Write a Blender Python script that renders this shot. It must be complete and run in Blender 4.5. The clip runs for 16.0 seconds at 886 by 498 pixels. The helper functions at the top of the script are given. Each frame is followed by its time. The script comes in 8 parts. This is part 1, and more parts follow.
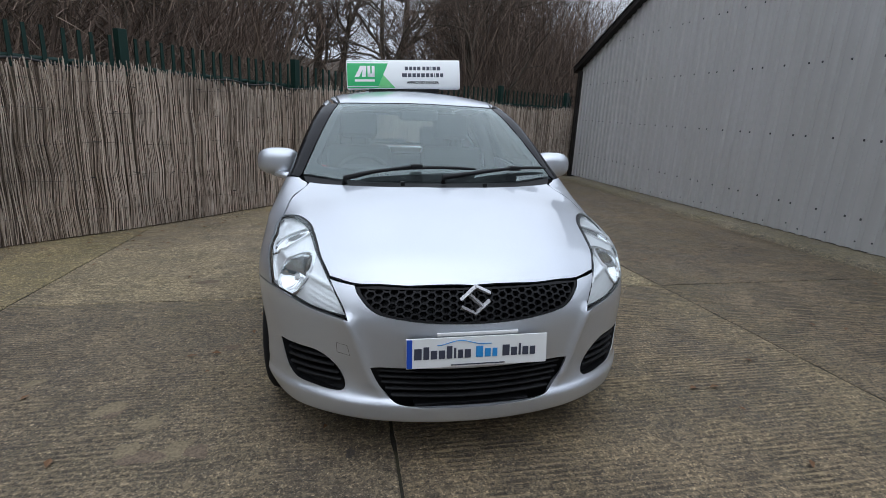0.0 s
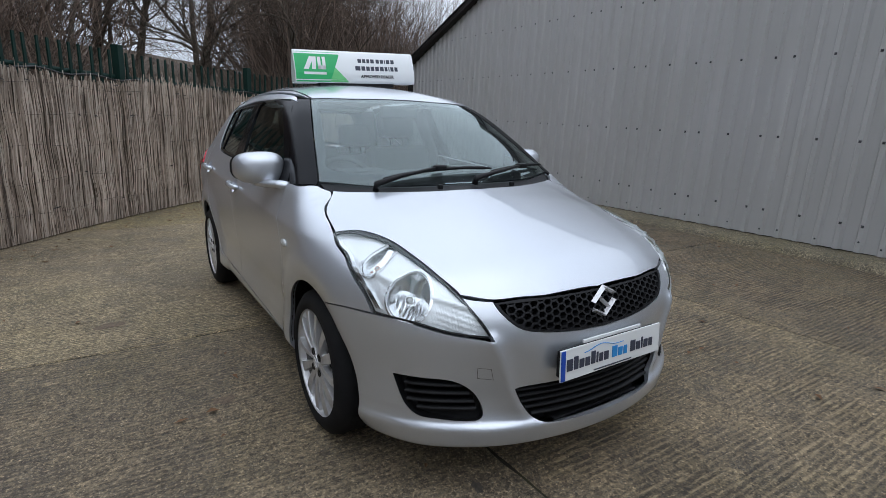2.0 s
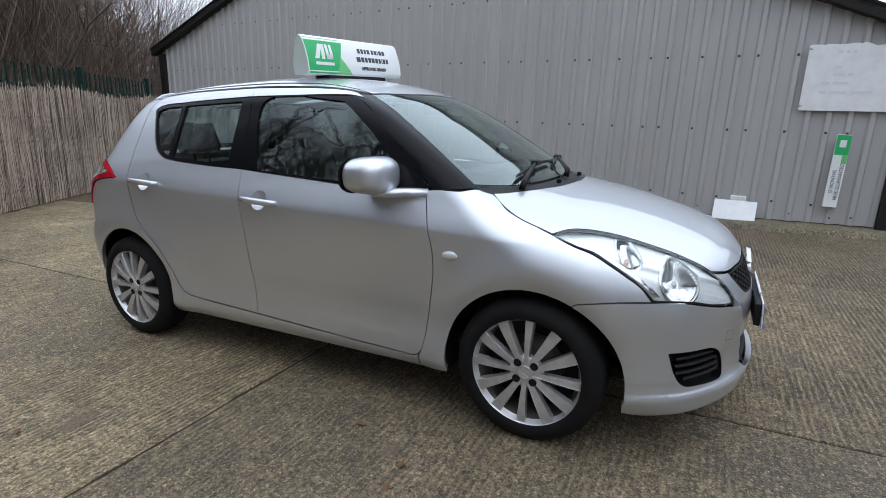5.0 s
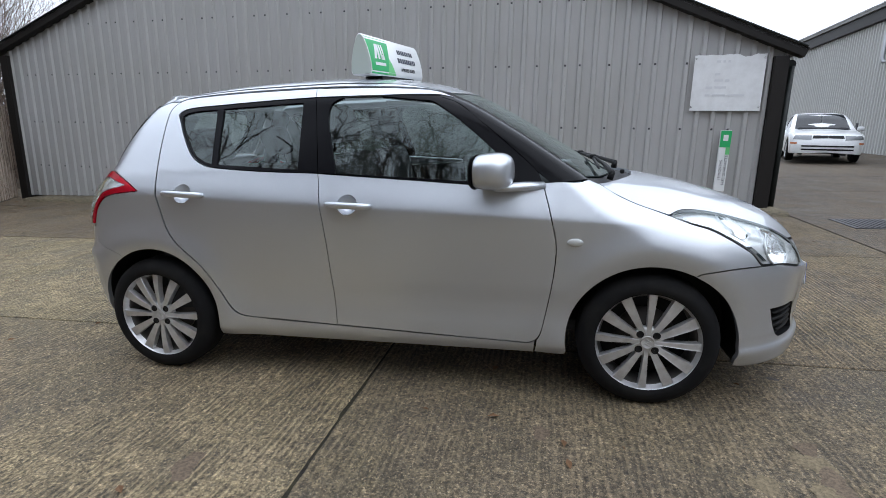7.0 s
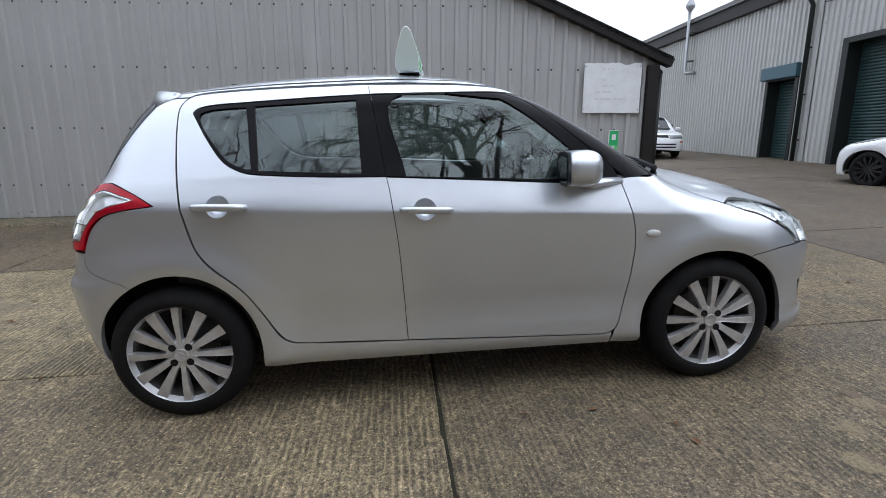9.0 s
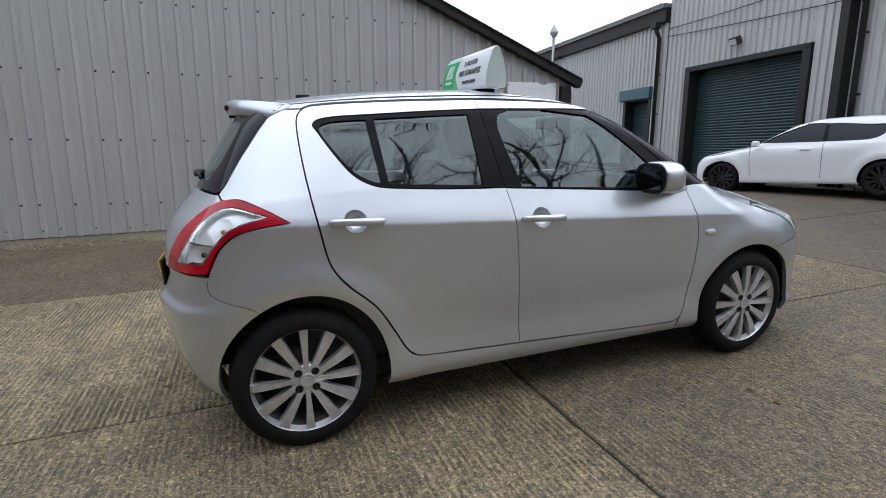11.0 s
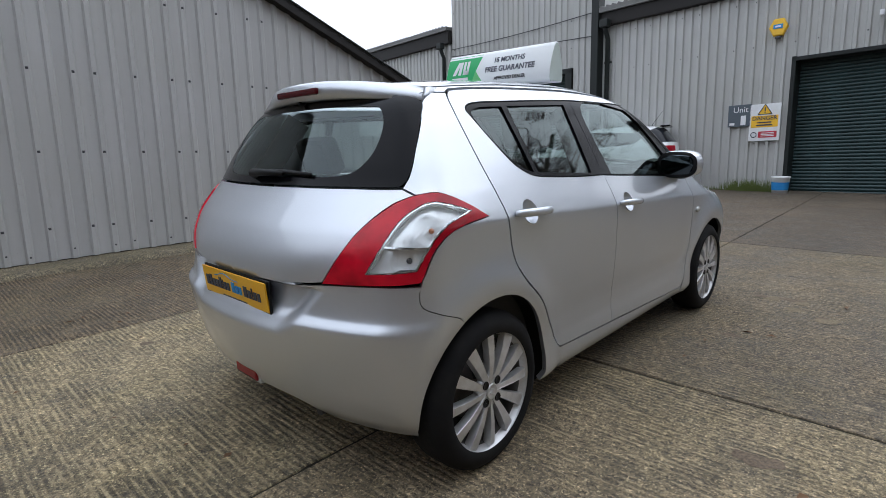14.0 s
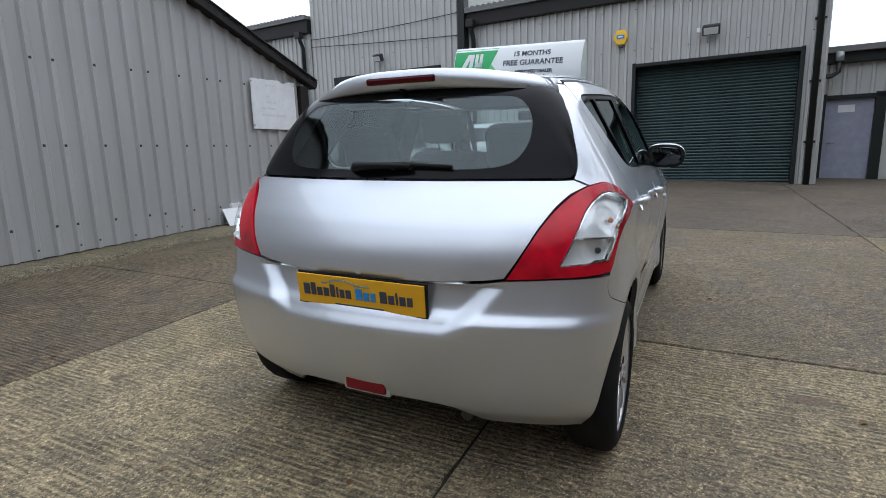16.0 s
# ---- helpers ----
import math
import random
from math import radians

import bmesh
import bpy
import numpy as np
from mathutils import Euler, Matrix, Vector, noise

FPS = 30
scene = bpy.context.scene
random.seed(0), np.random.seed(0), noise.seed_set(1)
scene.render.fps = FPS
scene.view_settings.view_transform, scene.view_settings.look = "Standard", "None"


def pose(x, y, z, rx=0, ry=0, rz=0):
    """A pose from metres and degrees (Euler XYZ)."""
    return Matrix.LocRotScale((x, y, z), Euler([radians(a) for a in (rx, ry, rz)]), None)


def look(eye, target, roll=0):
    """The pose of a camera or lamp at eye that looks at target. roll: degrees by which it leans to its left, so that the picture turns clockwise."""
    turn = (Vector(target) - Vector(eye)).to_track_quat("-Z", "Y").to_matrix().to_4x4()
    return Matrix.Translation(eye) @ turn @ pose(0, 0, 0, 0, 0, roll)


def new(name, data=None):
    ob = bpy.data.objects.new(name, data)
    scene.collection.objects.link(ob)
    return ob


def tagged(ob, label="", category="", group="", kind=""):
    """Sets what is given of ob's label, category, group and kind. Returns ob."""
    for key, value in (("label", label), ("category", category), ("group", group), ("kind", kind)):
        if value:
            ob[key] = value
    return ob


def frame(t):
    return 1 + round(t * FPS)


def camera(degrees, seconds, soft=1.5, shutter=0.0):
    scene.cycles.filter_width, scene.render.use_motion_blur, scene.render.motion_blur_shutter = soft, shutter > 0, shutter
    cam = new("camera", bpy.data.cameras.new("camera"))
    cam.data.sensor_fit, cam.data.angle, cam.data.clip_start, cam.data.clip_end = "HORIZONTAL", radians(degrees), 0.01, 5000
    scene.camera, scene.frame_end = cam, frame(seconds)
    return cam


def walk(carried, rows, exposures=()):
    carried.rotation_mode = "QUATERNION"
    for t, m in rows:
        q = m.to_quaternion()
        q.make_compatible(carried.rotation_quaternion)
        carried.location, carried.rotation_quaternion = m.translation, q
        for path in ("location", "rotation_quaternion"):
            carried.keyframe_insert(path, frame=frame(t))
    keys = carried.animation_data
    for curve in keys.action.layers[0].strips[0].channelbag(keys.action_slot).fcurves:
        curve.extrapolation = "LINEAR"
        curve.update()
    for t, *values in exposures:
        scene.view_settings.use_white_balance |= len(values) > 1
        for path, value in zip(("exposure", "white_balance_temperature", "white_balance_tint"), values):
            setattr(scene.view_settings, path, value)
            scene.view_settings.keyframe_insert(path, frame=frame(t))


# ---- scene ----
cam = camera(80.9, 16.0, 0.8)
# the yard falls away towards the reed fence: the car and the path are given on the slope
YARD = pose(0, 0, 0, -1.9, -1.1, 0)
EXPOSURES = ((0, -0.12, 6000, 10), (2.5, -0.1, 6000, 10), (4, 0.1, 6000, 10), (6.5, 0.26, 6030, 10), (8, 0.29, 6050, 11), (10, 0.27, 6080, 11), (12.5, 0.1, 6100, 11), (16, 0.15, 6080, 10))
PATH = [
    (0, (-0.464, -3.714, 1.273), (-0.094, -1.804, 0.81), 1.6),
    (0.5, (-0.669, -3.591, 1.249), (-0.12, -1.725, 0.785), 1.4),
    (1, (-0.899, -3.456, 1.266), (-0.153, -1.66, 0.802), 1.4),
    (1.5, (-1.216, -3.322, 1.279), (-0.316, -1.596, 0.82), 1.3),
    (2, (-1.449, -3.154, 1.258), (-0.396, -1.517, 0.797), 1.0),
    (2.5, (-1.657, -2.9, 1.275), (-0.46, -1.371, 0.795), 0.8),
    (3, (-1.931, -2.673, 1.284), (-0.603, -1.258, 0.801), 0.8),
    (3.5, (-2.175, -2.459, 1.289), (-0.717, -1.176, 0.812), 0.8),
    (4, (-2.35, -2.187, 1.276), (-0.792, -1.03, 0.793), 0.4),
    (4.2, (-2.417, -2.099, 1.283), (-0.818, -1.0, 0.798), 0.4),
    (6.3, (-2.937, -1.121, 1.236), (-1.075, -0.56, 0.767), -1.0),
    (6.5, (-2.999, -0.995, 1.257), (-1.122, -0.484, 0.79), -0.9),
    (7, (-3.051, -0.781, 1.239), (-1.145, -0.384, 0.778), -1.3),
    (7.5, (-3.041, -0.533, 1.236), (-1.115, -0.271, 0.767), -1.4),
    (8, (-3.051, -0.298, 1.245), (-1.109, -0.212, 0.774), -1.6),
    (8.5, (-3.082, 0.006, 1.269), (-1.137, -0.053, 0.806), -1.3),
    (9, (-3.015, 0.258, 1.242), (-1.077, 0.08, 0.78), -1.7),
    (9.5, (-2.929, 0.497, 1.26), (-1.008, 0.199, 0.792), -1.6),
    (10, (-2.896, 0.774, 1.261), (-0.993, 0.367, 0.802), -1.7),
    (10.2, (-2.889, 0.91, 1.269), (-0.996, 0.455, 0.812), -1.5),
    (12.3, (-2.562, 1.914, 1.207), (-0.894, 0.882, 0.816), -1.9),
    (12.5, (-2.469, 1.988, 1.195), (-0.828, 0.916, 0.8), -1.9),
    (13, (-2.273, 2.148, 1.207), (-0.722, 0.951, 0.806), -1.8),
    (13.5, (-2.104, 2.403, 1.213), (-0.65, 1.089, 0.818), -1.8),
    (14, (-1.921, 2.614, 1.204), (-0.568, 1.196, 0.807), -1.8),
    (14.5, (-1.693, 2.791, 1.2), (-0.443, 1.285, 0.789), -1.7),
    (15, (-1.477, 2.971, 1.202), (-0.363, 1.364, 0.784), -1.7),
    (15.5, (-1.274, 3.128, 1.235), (-0.298, 1.434, 0.813), -1.5),
    (16, (-1.016, 3.185, 1.219), (-0.162, 1.429, 0.787), -1.5),
]
walk(cam, [(t, YARD @ look(eye, target, roll)) for t, eye, target, roll in PATH], EXPOSURES)
# ---------- world, sun ----------
world = bpy.data.worlds.new("overcast_sky")
scene.world = world
world.use_nodes = True
wn, wl = world.node_tree.nodes, world.node_tree.links
wn.clear()
w_out = wn.new("ShaderNodeOutputWorld")
w_bg = wn.new("ShaderNodeBackground")
w_sky = wn.new("ShaderNodeTexSky")
w_sky.sky_type, w_sky.sun_disc = "NISHITA", False
w_sky.sun_elevation, w_sky.sun_rotation = radians(48), radians(200)
w_sky.air_density, w_sky.dust_density, w_sky.ozone_density = 1.0, 4.0, 1.0
w_hsv = wn.new("ShaderNodeHueSaturation")
w_hsv.inputs["Saturation"].default_value = 0.12
w_mix = wn.new("ShaderNodeMix")
w_mix.data_type = "RGBA"
w_mix.inputs[0].default_value = 0.93
w_cloud = wn.new("ShaderNodeTexNoise")
w_cloud.inputs["Scale"].default_value = 2.2
w_cloud.inputs["Detail"].default_value = 5
w_ramp = wn.new("ShaderNodeValToRGB")
w_ramp.color_ramp.elements[0].position, w_ramp.color_ramp.elements[1].position = 0.3, 0.75
w_ramp.color_ramp.elements[0].color = (8.9, 9.5, 10.4, 1)
w_ramp.color_ramp.elements[1].color = (11.6, 12.1, 12.9, 1)
wl.new(w_sky.outputs[0], w_hsv.inputs["Color"])
wl.new(w_hsv.outputs[0], w_mix.inputs["A"])
wl.new(w_cloud.outputs["Fac"], w_ramp.inputs[0])
wl.new(w_ramp.outputs[0], w_mix.inputs["B"])
# an overcast sky is about twice as bright overhead as low down
w_geo = wn.new("ShaderNodeTexCoord")
w_sep = wn.new("ShaderNodeSeparateXYZ")
w_map = wn.new("ShaderNodeMapRange")
w_map.inputs["From Min"].default_value, w_map.inputs["From Max"].default_value = 0.0, 1.0
w_map.inputs["To Min"].default_value, w_map.inputs["To Max"].default_value = 0.75, 1.40
w_mul = wn.new("ShaderNodeVectorMath")
w_mul.operation = "SCALE"
wl.new(w_geo.outputs["Generated"], w_sep.inputs[0])
wl.new(w_sep.outputs["Z"], w_map.inputs["Value"])
wl.new(w_mix.outputs["Result"], w_mul.inputs[0])
wl.new(w_map.outputs[0], w_mul.inputs["Scale"])
wl.new(w_mul.outputs[0], w_bg.inputs["Color"])
w_bg.inputs["Strength"].default_value = 0.1145
wl.new(w_bg.outputs[0], w_out.inputs[0])
sun = new("sun", bpy.data.lights.new("sun", "SUN"))
sun.data.energy, sun.data.angle, sun.data.color = 0.6, radians(100), (1.0, 0.97, 0.93)
sun.matrix_world = look((-6, -14, 18), (0, 0, 0))

# ---------- materials ----------
def material(name, base=(0.5, 0.5, 0.5), rough=0.5, metal=0.0, **more):
    """A plain principled material."""
    m = bpy.data.materials.new(name)
    m.use_nodes = True
    b = m.node_tree.nodes["Principled BSDF"]
    b.inputs["Base Color"].default_value = (*base, 1)
    b.inputs["Roughness"].default_value = rough
    b.inputs["Metallic"].default_value = metal
    for key, value in more.items():
        b.inputs[key.replace("_", " ")].default_value = value
    return m


class Nodes:
    """Short names for node building."""

    def __init__(self, m):
        self.t, self.b = m.node_tree, m.node_tree.nodes["Principled BSDF"]
        self.coord = self.t.nodes.new("ShaderNodeTexCoord")

    def link(self, a, b):
        self.t.links.new(a, b)

    def noise(self, scale, detail=4, rough=0.6, stretch=None, which="Object", distort=0.0):
        n = self.t.nodes.new("ShaderNodeTexNoise")
        n.inputs["Scale"].default_value, n.inputs["Detail"].default_value = scale, detail
        n.inputs["Roughness"].default_value, n.inputs["Distortion"].default_value = rough, distort
        src = self.t.nodes.new("ShaderNodeNewGeometry").outputs["Position"] if which == "World" else self.coord.outputs[which]
        if stretch:
            mp = self.t.nodes.new("ShaderNodeMapping")
            mp.inputs["Scale"].default_value = stretch
            self.link(src, mp.inputs[0])
            src = mp.outputs[0]
        self.link(src, n.inputs["Vector"])
        return n.outputs["Fac"]

    def ramp(self, fac, stops):
        r = self.t.nodes.new("ShaderNodeValToRGB")
        e = r.color_ramp.elements
        while len(e) < len(stops):
            e.new(0.5)
        for k, (p, c) in zip(e, stops):
            k.position = p
            k.color = (c, c, c, 1) if isinstance(c, (int, float)) else (*c, 1)
        self.link(fac, r.inputs[0])
        return r.outputs[0]

    def mix(self, fac, a, b, blend="MIX"):
        n = self.t.nodes.new("ShaderNodeMix")
        n.data_type, n.blend_type = "RGBA", blend
        for sock, v in ((n.inputs[0], fac), (n.inputs["A"], a), (n.inputs["B"], b)):
            if isinstance(v, tuple):
                sock.default_value = (*v, 1)
            elif isinstance(v, (int, float)):
                sock.default_value = v
            else:
                self.link(v, sock)
        return n.outputs["Result"]

    def math(self, op, a, b=0.0):
        n = self.t.nodes.new("ShaderNodeMath")
        n.operation = op
        for sock, v in zip(n.inputs, (a, b)):
            if isinstance(v, (int, float)):
                sock.default_value = v
            else:
                self.link(v, sock)
        return n.outputs[0]

    def bump(self, height, strength=0.3, distance=0.01, under=None):
        n = self.t.nodes.new("ShaderNodeBump")
        n.inputs["Strength"].default_value, n.inputs["Distance"].default_value = strength, distance
        self.link(height, n.inputs["Height"])
        if under is not None:
            self.link(under, n.inputs["Normal"])
        self.link(n.outputs[0], self.b.inputs["Normal"])
        return n.outputs[0]

    def random(self, island=False):
        if island:
            return self.t.nodes.new("ShaderNodeNewGeometry").outputs["Random Per Island"]
        return self.t.nodes.new("ShaderNodeObjectInfo").outputs["Random"]

    def color(self, c):
        self.link(c, self.b.inputs["Base Color"])

    def rough(self, r):
        self.link(r, self.b.inputs["Roughness"])


def concrete_material(name, tone, moss, ribs):
    """Tamped concrete: aggregate speckle, stains, moss and cross ribs."""
    tone = (tone[0] * 1.06, tone[1] * 1.0, tone[2] * 0.92)
    m = material(name, tone, 0.85)
    n = Nodes(m)

    def W(*a, **k):
        return n.noise(*a, which="World", **k)
    big, mid, mid2 = W(0.5, 5, 0.6), W(2.6, 7, 0.68), W(9.0, 6, 0.7)
    fine, speck, grit = W(55, 4, 0.75), W(150, 2, 0.5), W(26, 5, 0.75)
    dark = tuple(c * 0.62 for c in tone)
    pale = tuple(min(1, c * 1.3) for c in tone)
    col = n.mix(n.ramp(big, ((0.34, 0.0), (0.66, 1.0))), dark, pale)
    col = n.mix(n.ramp(mid, ((0.40, 0.55), (0.58, 0.0))), col, (0.075, 0.058, 0.040))
    col = n.mix(n.ramp(mid2, ((0.55, 0.0), (0.75, 0.7))), col, tuple(min(1, c * 1.55) for c in tone))
    green = n.math("MULTIPLY", n.ramp(W(0.7, 7, 0.72, distort=0.6), ((0.42, 0.0), (0.68, 1.0))), moss)
    col = n.mix(green, col, (0.27, 0.225, 0.075))
    col = n.mix(n.ramp(grit, ((0.36, 0.8), (0.56, 0.0))), col, n.mix(0.72, col, (0.02, 0.018, 0.015)))
    col = n.mix(n.ramp(fine, ((0.38, 0.9), (0.60, 0.0))), col, n.mix(0.78, col, (0.015, 0.013, 0.011)))
    col = n.mix(n.ramp(speck, ((0.61, 0.0), (0.72, 0.6))), col, (0.45, 0.4, 0.31))
    col = n.mix(n.ramp(W(95, 3, 0.6), ((0.56, 0.0), (0.68, 0.55))), col, tuple(min(1, c * 1.9) for c in tone))
    col = n.mix(n.ramp(W(120, 3, 0.6), ((0.33, 0.8), (0.44, 0.0))), col, (0.02, 0.017, 0.013))
    for size, low, high, k in ((120, 0.40, 1.72, 0.78), (46, 0.64, 1.42, 0.62)):
        vor = n.t.nodes.new("ShaderNodeTexVoronoi")
        vor.inputs["Scale"].default_value = size
        n.link(n.t.nodes.new("ShaderNodeNewGeometry").outputs["Position"], vor.inputs["Vector"])
        grey = n.ramp(n.math("FRACT", n.math("MULTIPLY", vor.outputs["Color"], 1.0)), ((0.0, low), (0.7, 1.0), (1.0, high)))
        col = n.mix(k, col, n.mix(1.0, col, grey, "MULTIPLY"))
    wave = n.t.nodes.new("ShaderNodeTexWave")
    wave.wave_type, wave.bands_direction = "BANDS", "Y"
    wave.inputs["Scale"].default_value, wave.inputs["Distortion"].default_value = 10.5, 1.3
    wave.inputs["Detail"].default_value, wave.inputs["Detail Scale"].default_value = 4.0, 2.6
    wave.inputs["Detail Roughness"].default_value = 0.65
    n.link(n.t.nodes.new("ShaderNodeNewGeometry").outputs["Position"], wave.inputs["Vector"])
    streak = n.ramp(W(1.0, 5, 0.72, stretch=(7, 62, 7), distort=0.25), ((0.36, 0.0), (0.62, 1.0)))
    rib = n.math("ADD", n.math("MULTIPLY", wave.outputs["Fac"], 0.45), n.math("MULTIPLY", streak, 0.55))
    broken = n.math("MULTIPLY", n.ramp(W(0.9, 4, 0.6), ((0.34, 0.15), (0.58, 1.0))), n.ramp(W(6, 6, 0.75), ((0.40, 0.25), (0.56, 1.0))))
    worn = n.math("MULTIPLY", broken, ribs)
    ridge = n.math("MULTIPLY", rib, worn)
    # rib shading put into the colour: grooves darkened, crests highlighted, besides the bump
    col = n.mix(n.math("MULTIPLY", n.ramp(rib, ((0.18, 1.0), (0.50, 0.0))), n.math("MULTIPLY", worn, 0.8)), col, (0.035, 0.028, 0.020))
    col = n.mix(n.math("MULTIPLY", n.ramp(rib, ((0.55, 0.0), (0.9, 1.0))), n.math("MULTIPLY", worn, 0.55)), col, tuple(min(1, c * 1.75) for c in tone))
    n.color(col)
    n.rough(n.ramp(mid, ((0.3, 0.55), (0.7, 0.92))))
    b1 = n.bump(fine, 0.8, 0.008)
    b2 = n.bump(grit, 0.6, 0.012, under=b1)
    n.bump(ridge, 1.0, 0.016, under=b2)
    return m


M = {}
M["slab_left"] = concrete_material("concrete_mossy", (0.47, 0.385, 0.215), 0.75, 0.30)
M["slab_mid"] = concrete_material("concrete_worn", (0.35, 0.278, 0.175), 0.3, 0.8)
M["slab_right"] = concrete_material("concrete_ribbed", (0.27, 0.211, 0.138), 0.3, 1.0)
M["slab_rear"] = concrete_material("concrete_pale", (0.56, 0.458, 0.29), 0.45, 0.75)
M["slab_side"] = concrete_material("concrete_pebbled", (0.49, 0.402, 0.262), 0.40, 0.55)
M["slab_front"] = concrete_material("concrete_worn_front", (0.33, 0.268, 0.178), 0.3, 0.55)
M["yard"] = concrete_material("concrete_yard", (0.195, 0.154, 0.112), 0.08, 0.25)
M["joint"] = material("joint_filler", (0.02, 0.018, 0.013), 0.95)
_n = Nodes(M["joint"])
_n.color(_n.ramp(_n.noise(5, 5, 0.7), ((0.4, (0.016, 0.013, 0.010)), (0.6, (0.035, 0.032, 0.014)), (0.75, (0.08, 0.085, 0.02)))))
_n.bump(_n.noise(60, 4), 1.0, 0.02)
M["satin_cable"] = material("black_cable_sheath", (0.012, 0.012, 0.012), 0.6)
M["soil"] = material("leaf_litter", (0.07, 0.05, 0.035), 0.95)
_n = Nodes(M["soil"])
_n.color(_n.ramp(_n.noise(9, 6), ((0.3, (0.03, 0.022, 0.015)), (0.7, (0.12, 0.085, 0.055)))))
_n.bump(_n.noise(25, 5), 0.8, 0.05)


def cladding_material(name, tone, streak=0.35):
    m = material(name, tone, 0.55, 0.0)
    n = Nodes(m)
    s = n.noise(1.0, 5, 0.6, stretch=(5.5, 5.5, 0.35))
    g = n.noise(0.7, 4)
    col = n.mix(n.ramp(s, ((0.42, streak), (0.7, 0.0))), tone, tuple(c * 0.72 for c in tone))
    col = n.mix(n.ramp(g, ((0.35, 0.25), (0.6, 0.0))), col, (tone[0] * 0.8, tone[1] * 0.8, tone[2] * 0.72))
    col = n.mix(n.ramp(n.noise(45, 2), ((0.66, 0.0), (0.75, 0.3))), col, (0.2, 0.17, 0.13))
    n.color(col)
    n.rough(n.ramp(g, ((0.3, 0.42), (0.7, 0.62))))
    n.bump(n.noise(4, 3), 0.12, 0.02)
    return m


M["shed_clad"] = cladding_material("grey_cladding", (0.435, 0.432, 0.425))
M["unit_clad"] = cladding_material("pale_cladding", (0.47, 0.47, 0.455), 0.3)
M["trim_dark"] = material("dark_green_trim", (0.014, 0.017, 0.016), 0.45, Specular_IOR_Level=0.3)
M["trim_brown"] = material("dark_brown_trim", (0.016, 0.014, 0.013), 0.5, Specular_IOR_Level=0.25)
M["roof_sheet"] = cladding_material("roof_sheet", (0.16, 0.16, 0.155))
M["shutter"] = material("green_shutter", (0.022, 0.05, 0.052), 0.42)
_n = Nodes(M["shutter"])
_n.color(_n.mix(_n.ramp(_n.noise(2.5, 5), ((0.4, 0.6), (0.7, 0.0))), (0.026, 0.058, 0.06), (0.012, 0.026, 0.028)))
M["lintel_teal"] = material("teal_paint", (0.03, 0.085, 0.11), 0.45)
M["door_paint"] = material("grey_blue_paint", (0.33, 0.34, 0.43), 0.45)
_n = Nodes(M["door_paint"])
_n.color(_n.mix(_n.ramp(_n.noise(6, 5), ((0.4, 0.5), (0.65, 0.0))), (0.34, 0.35, 0.44), (0.24, 0.25, 0.31)))
M["white_paint"] = material("white_paint", (0.78, 0.79, 0.8), 0.4)
_n = Nodes(M["white_paint"])
_n.color(_n.mix(_n.ramp(_n.noise(7, 5), ((0.35, 0.35), (0.6, 0.0))), (0.8, 0.81, 0.82), (0.6, 0.6, 0.6)))
M["galv"] = material("galvanised_steel", (0.36, 0.37, 0.385), 0.45, 0.6)
M["steel_dark"] = material("dark_steel", (0.06, 0.06, 0.065), 0.4, 0.6)
M["lamp_glass"] = material("lamp_glass", (0.55, 0.56, 0.55), 0.12)
M["yellow"] = material("yellow_plastic", (0.85, 0.5, 0.03), 0.4)
M["red_print"] = material("red_print", (0.5, 0.03, 0.05), 0.5)
M["blue_print"] = material("blue_print", (0.03, 0.25, 0.6), 0.5)
M["navy_print"] = material("dark_print", (0.045, 0.05, 0.075), 0.5)
M["green_print"] = material("green_print", (0.03, 0.42, 0.13), 0.45)
M["green_print_pale"] = material("pale_green_print", (0.16, 0.55, 0.2), 0.45)
M["sign_grey"] = material("slate_sign", (0.085, 0.105, 0.125), 0.4)
M["plinth"] = concrete_material("plinth_concrete", (0.33, 0.29, 0.21), 0.5, 0.0)
M["reed"] = material("dry_reed", (0.35, 0.28, 0.2), 0.8)
_n = Nodes(M["reed"])
_c = _n.ramp(_n.random(True), ((0.0, (0.085, 0.064, 0.049)), (0.18, (0.24, 0.185, 0.145)), (0.5, (0.43, 0.345, 0.275)), (1.0, (0.68, 0.59, 0.50))))
_n.color(_n.mix(_n.ramp(_n.noise(1.3, 5, 0.65), ((0.34, 0.4), (0.55, 0.0))), _c, (0.08, 0.065, 0.052)))
# dark streaks put the shade between the reeds into the colour
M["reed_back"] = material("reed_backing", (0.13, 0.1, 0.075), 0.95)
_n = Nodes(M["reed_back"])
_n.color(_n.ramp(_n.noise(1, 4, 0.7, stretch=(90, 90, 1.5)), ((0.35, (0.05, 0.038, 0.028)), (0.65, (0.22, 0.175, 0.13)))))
M["palisade"] = material("green_palisade", (0.008, 0.028, 0.022), 0.5, Specular_IOR_Level=0.25)
M["bark"] = material("bark", (0.08, 0.065, 0.05), 0.9)
_n = Nodes(M["bark"])
_n.color(_n.ramp(_n.noise(14, 6, 0.7, stretch=(1, 1, 0.25)), ((0.3, (0.03, 0.024, 0.018)), (0.7, (0.14, 0.115, 0.085)))))
_n.bump(_n.noise(30, 5, 0.7, stretch=(1, 1, 0.2)), 0.8, 0.03)
M["twig"] = material("twigs", (0.09, 0.06, 0.045), 0.9)
_n = Nodes(M["twig"])
_n.color(_n.ramp(_n.random(True), ((0.0, (0.04, 0.029, 0.022)), (0.6, (0.125, 0.085, 0.062)), (1.0, (0.22, 0.16, 0.115)))))
M["brake_red"] = material("dark_red_lens", (0.07, 0.003, 0.006), 0.2, 0.0, Coat_Weight=0.2, Coat_Roughness=0.03, Specular_IOR_Level=0.15)
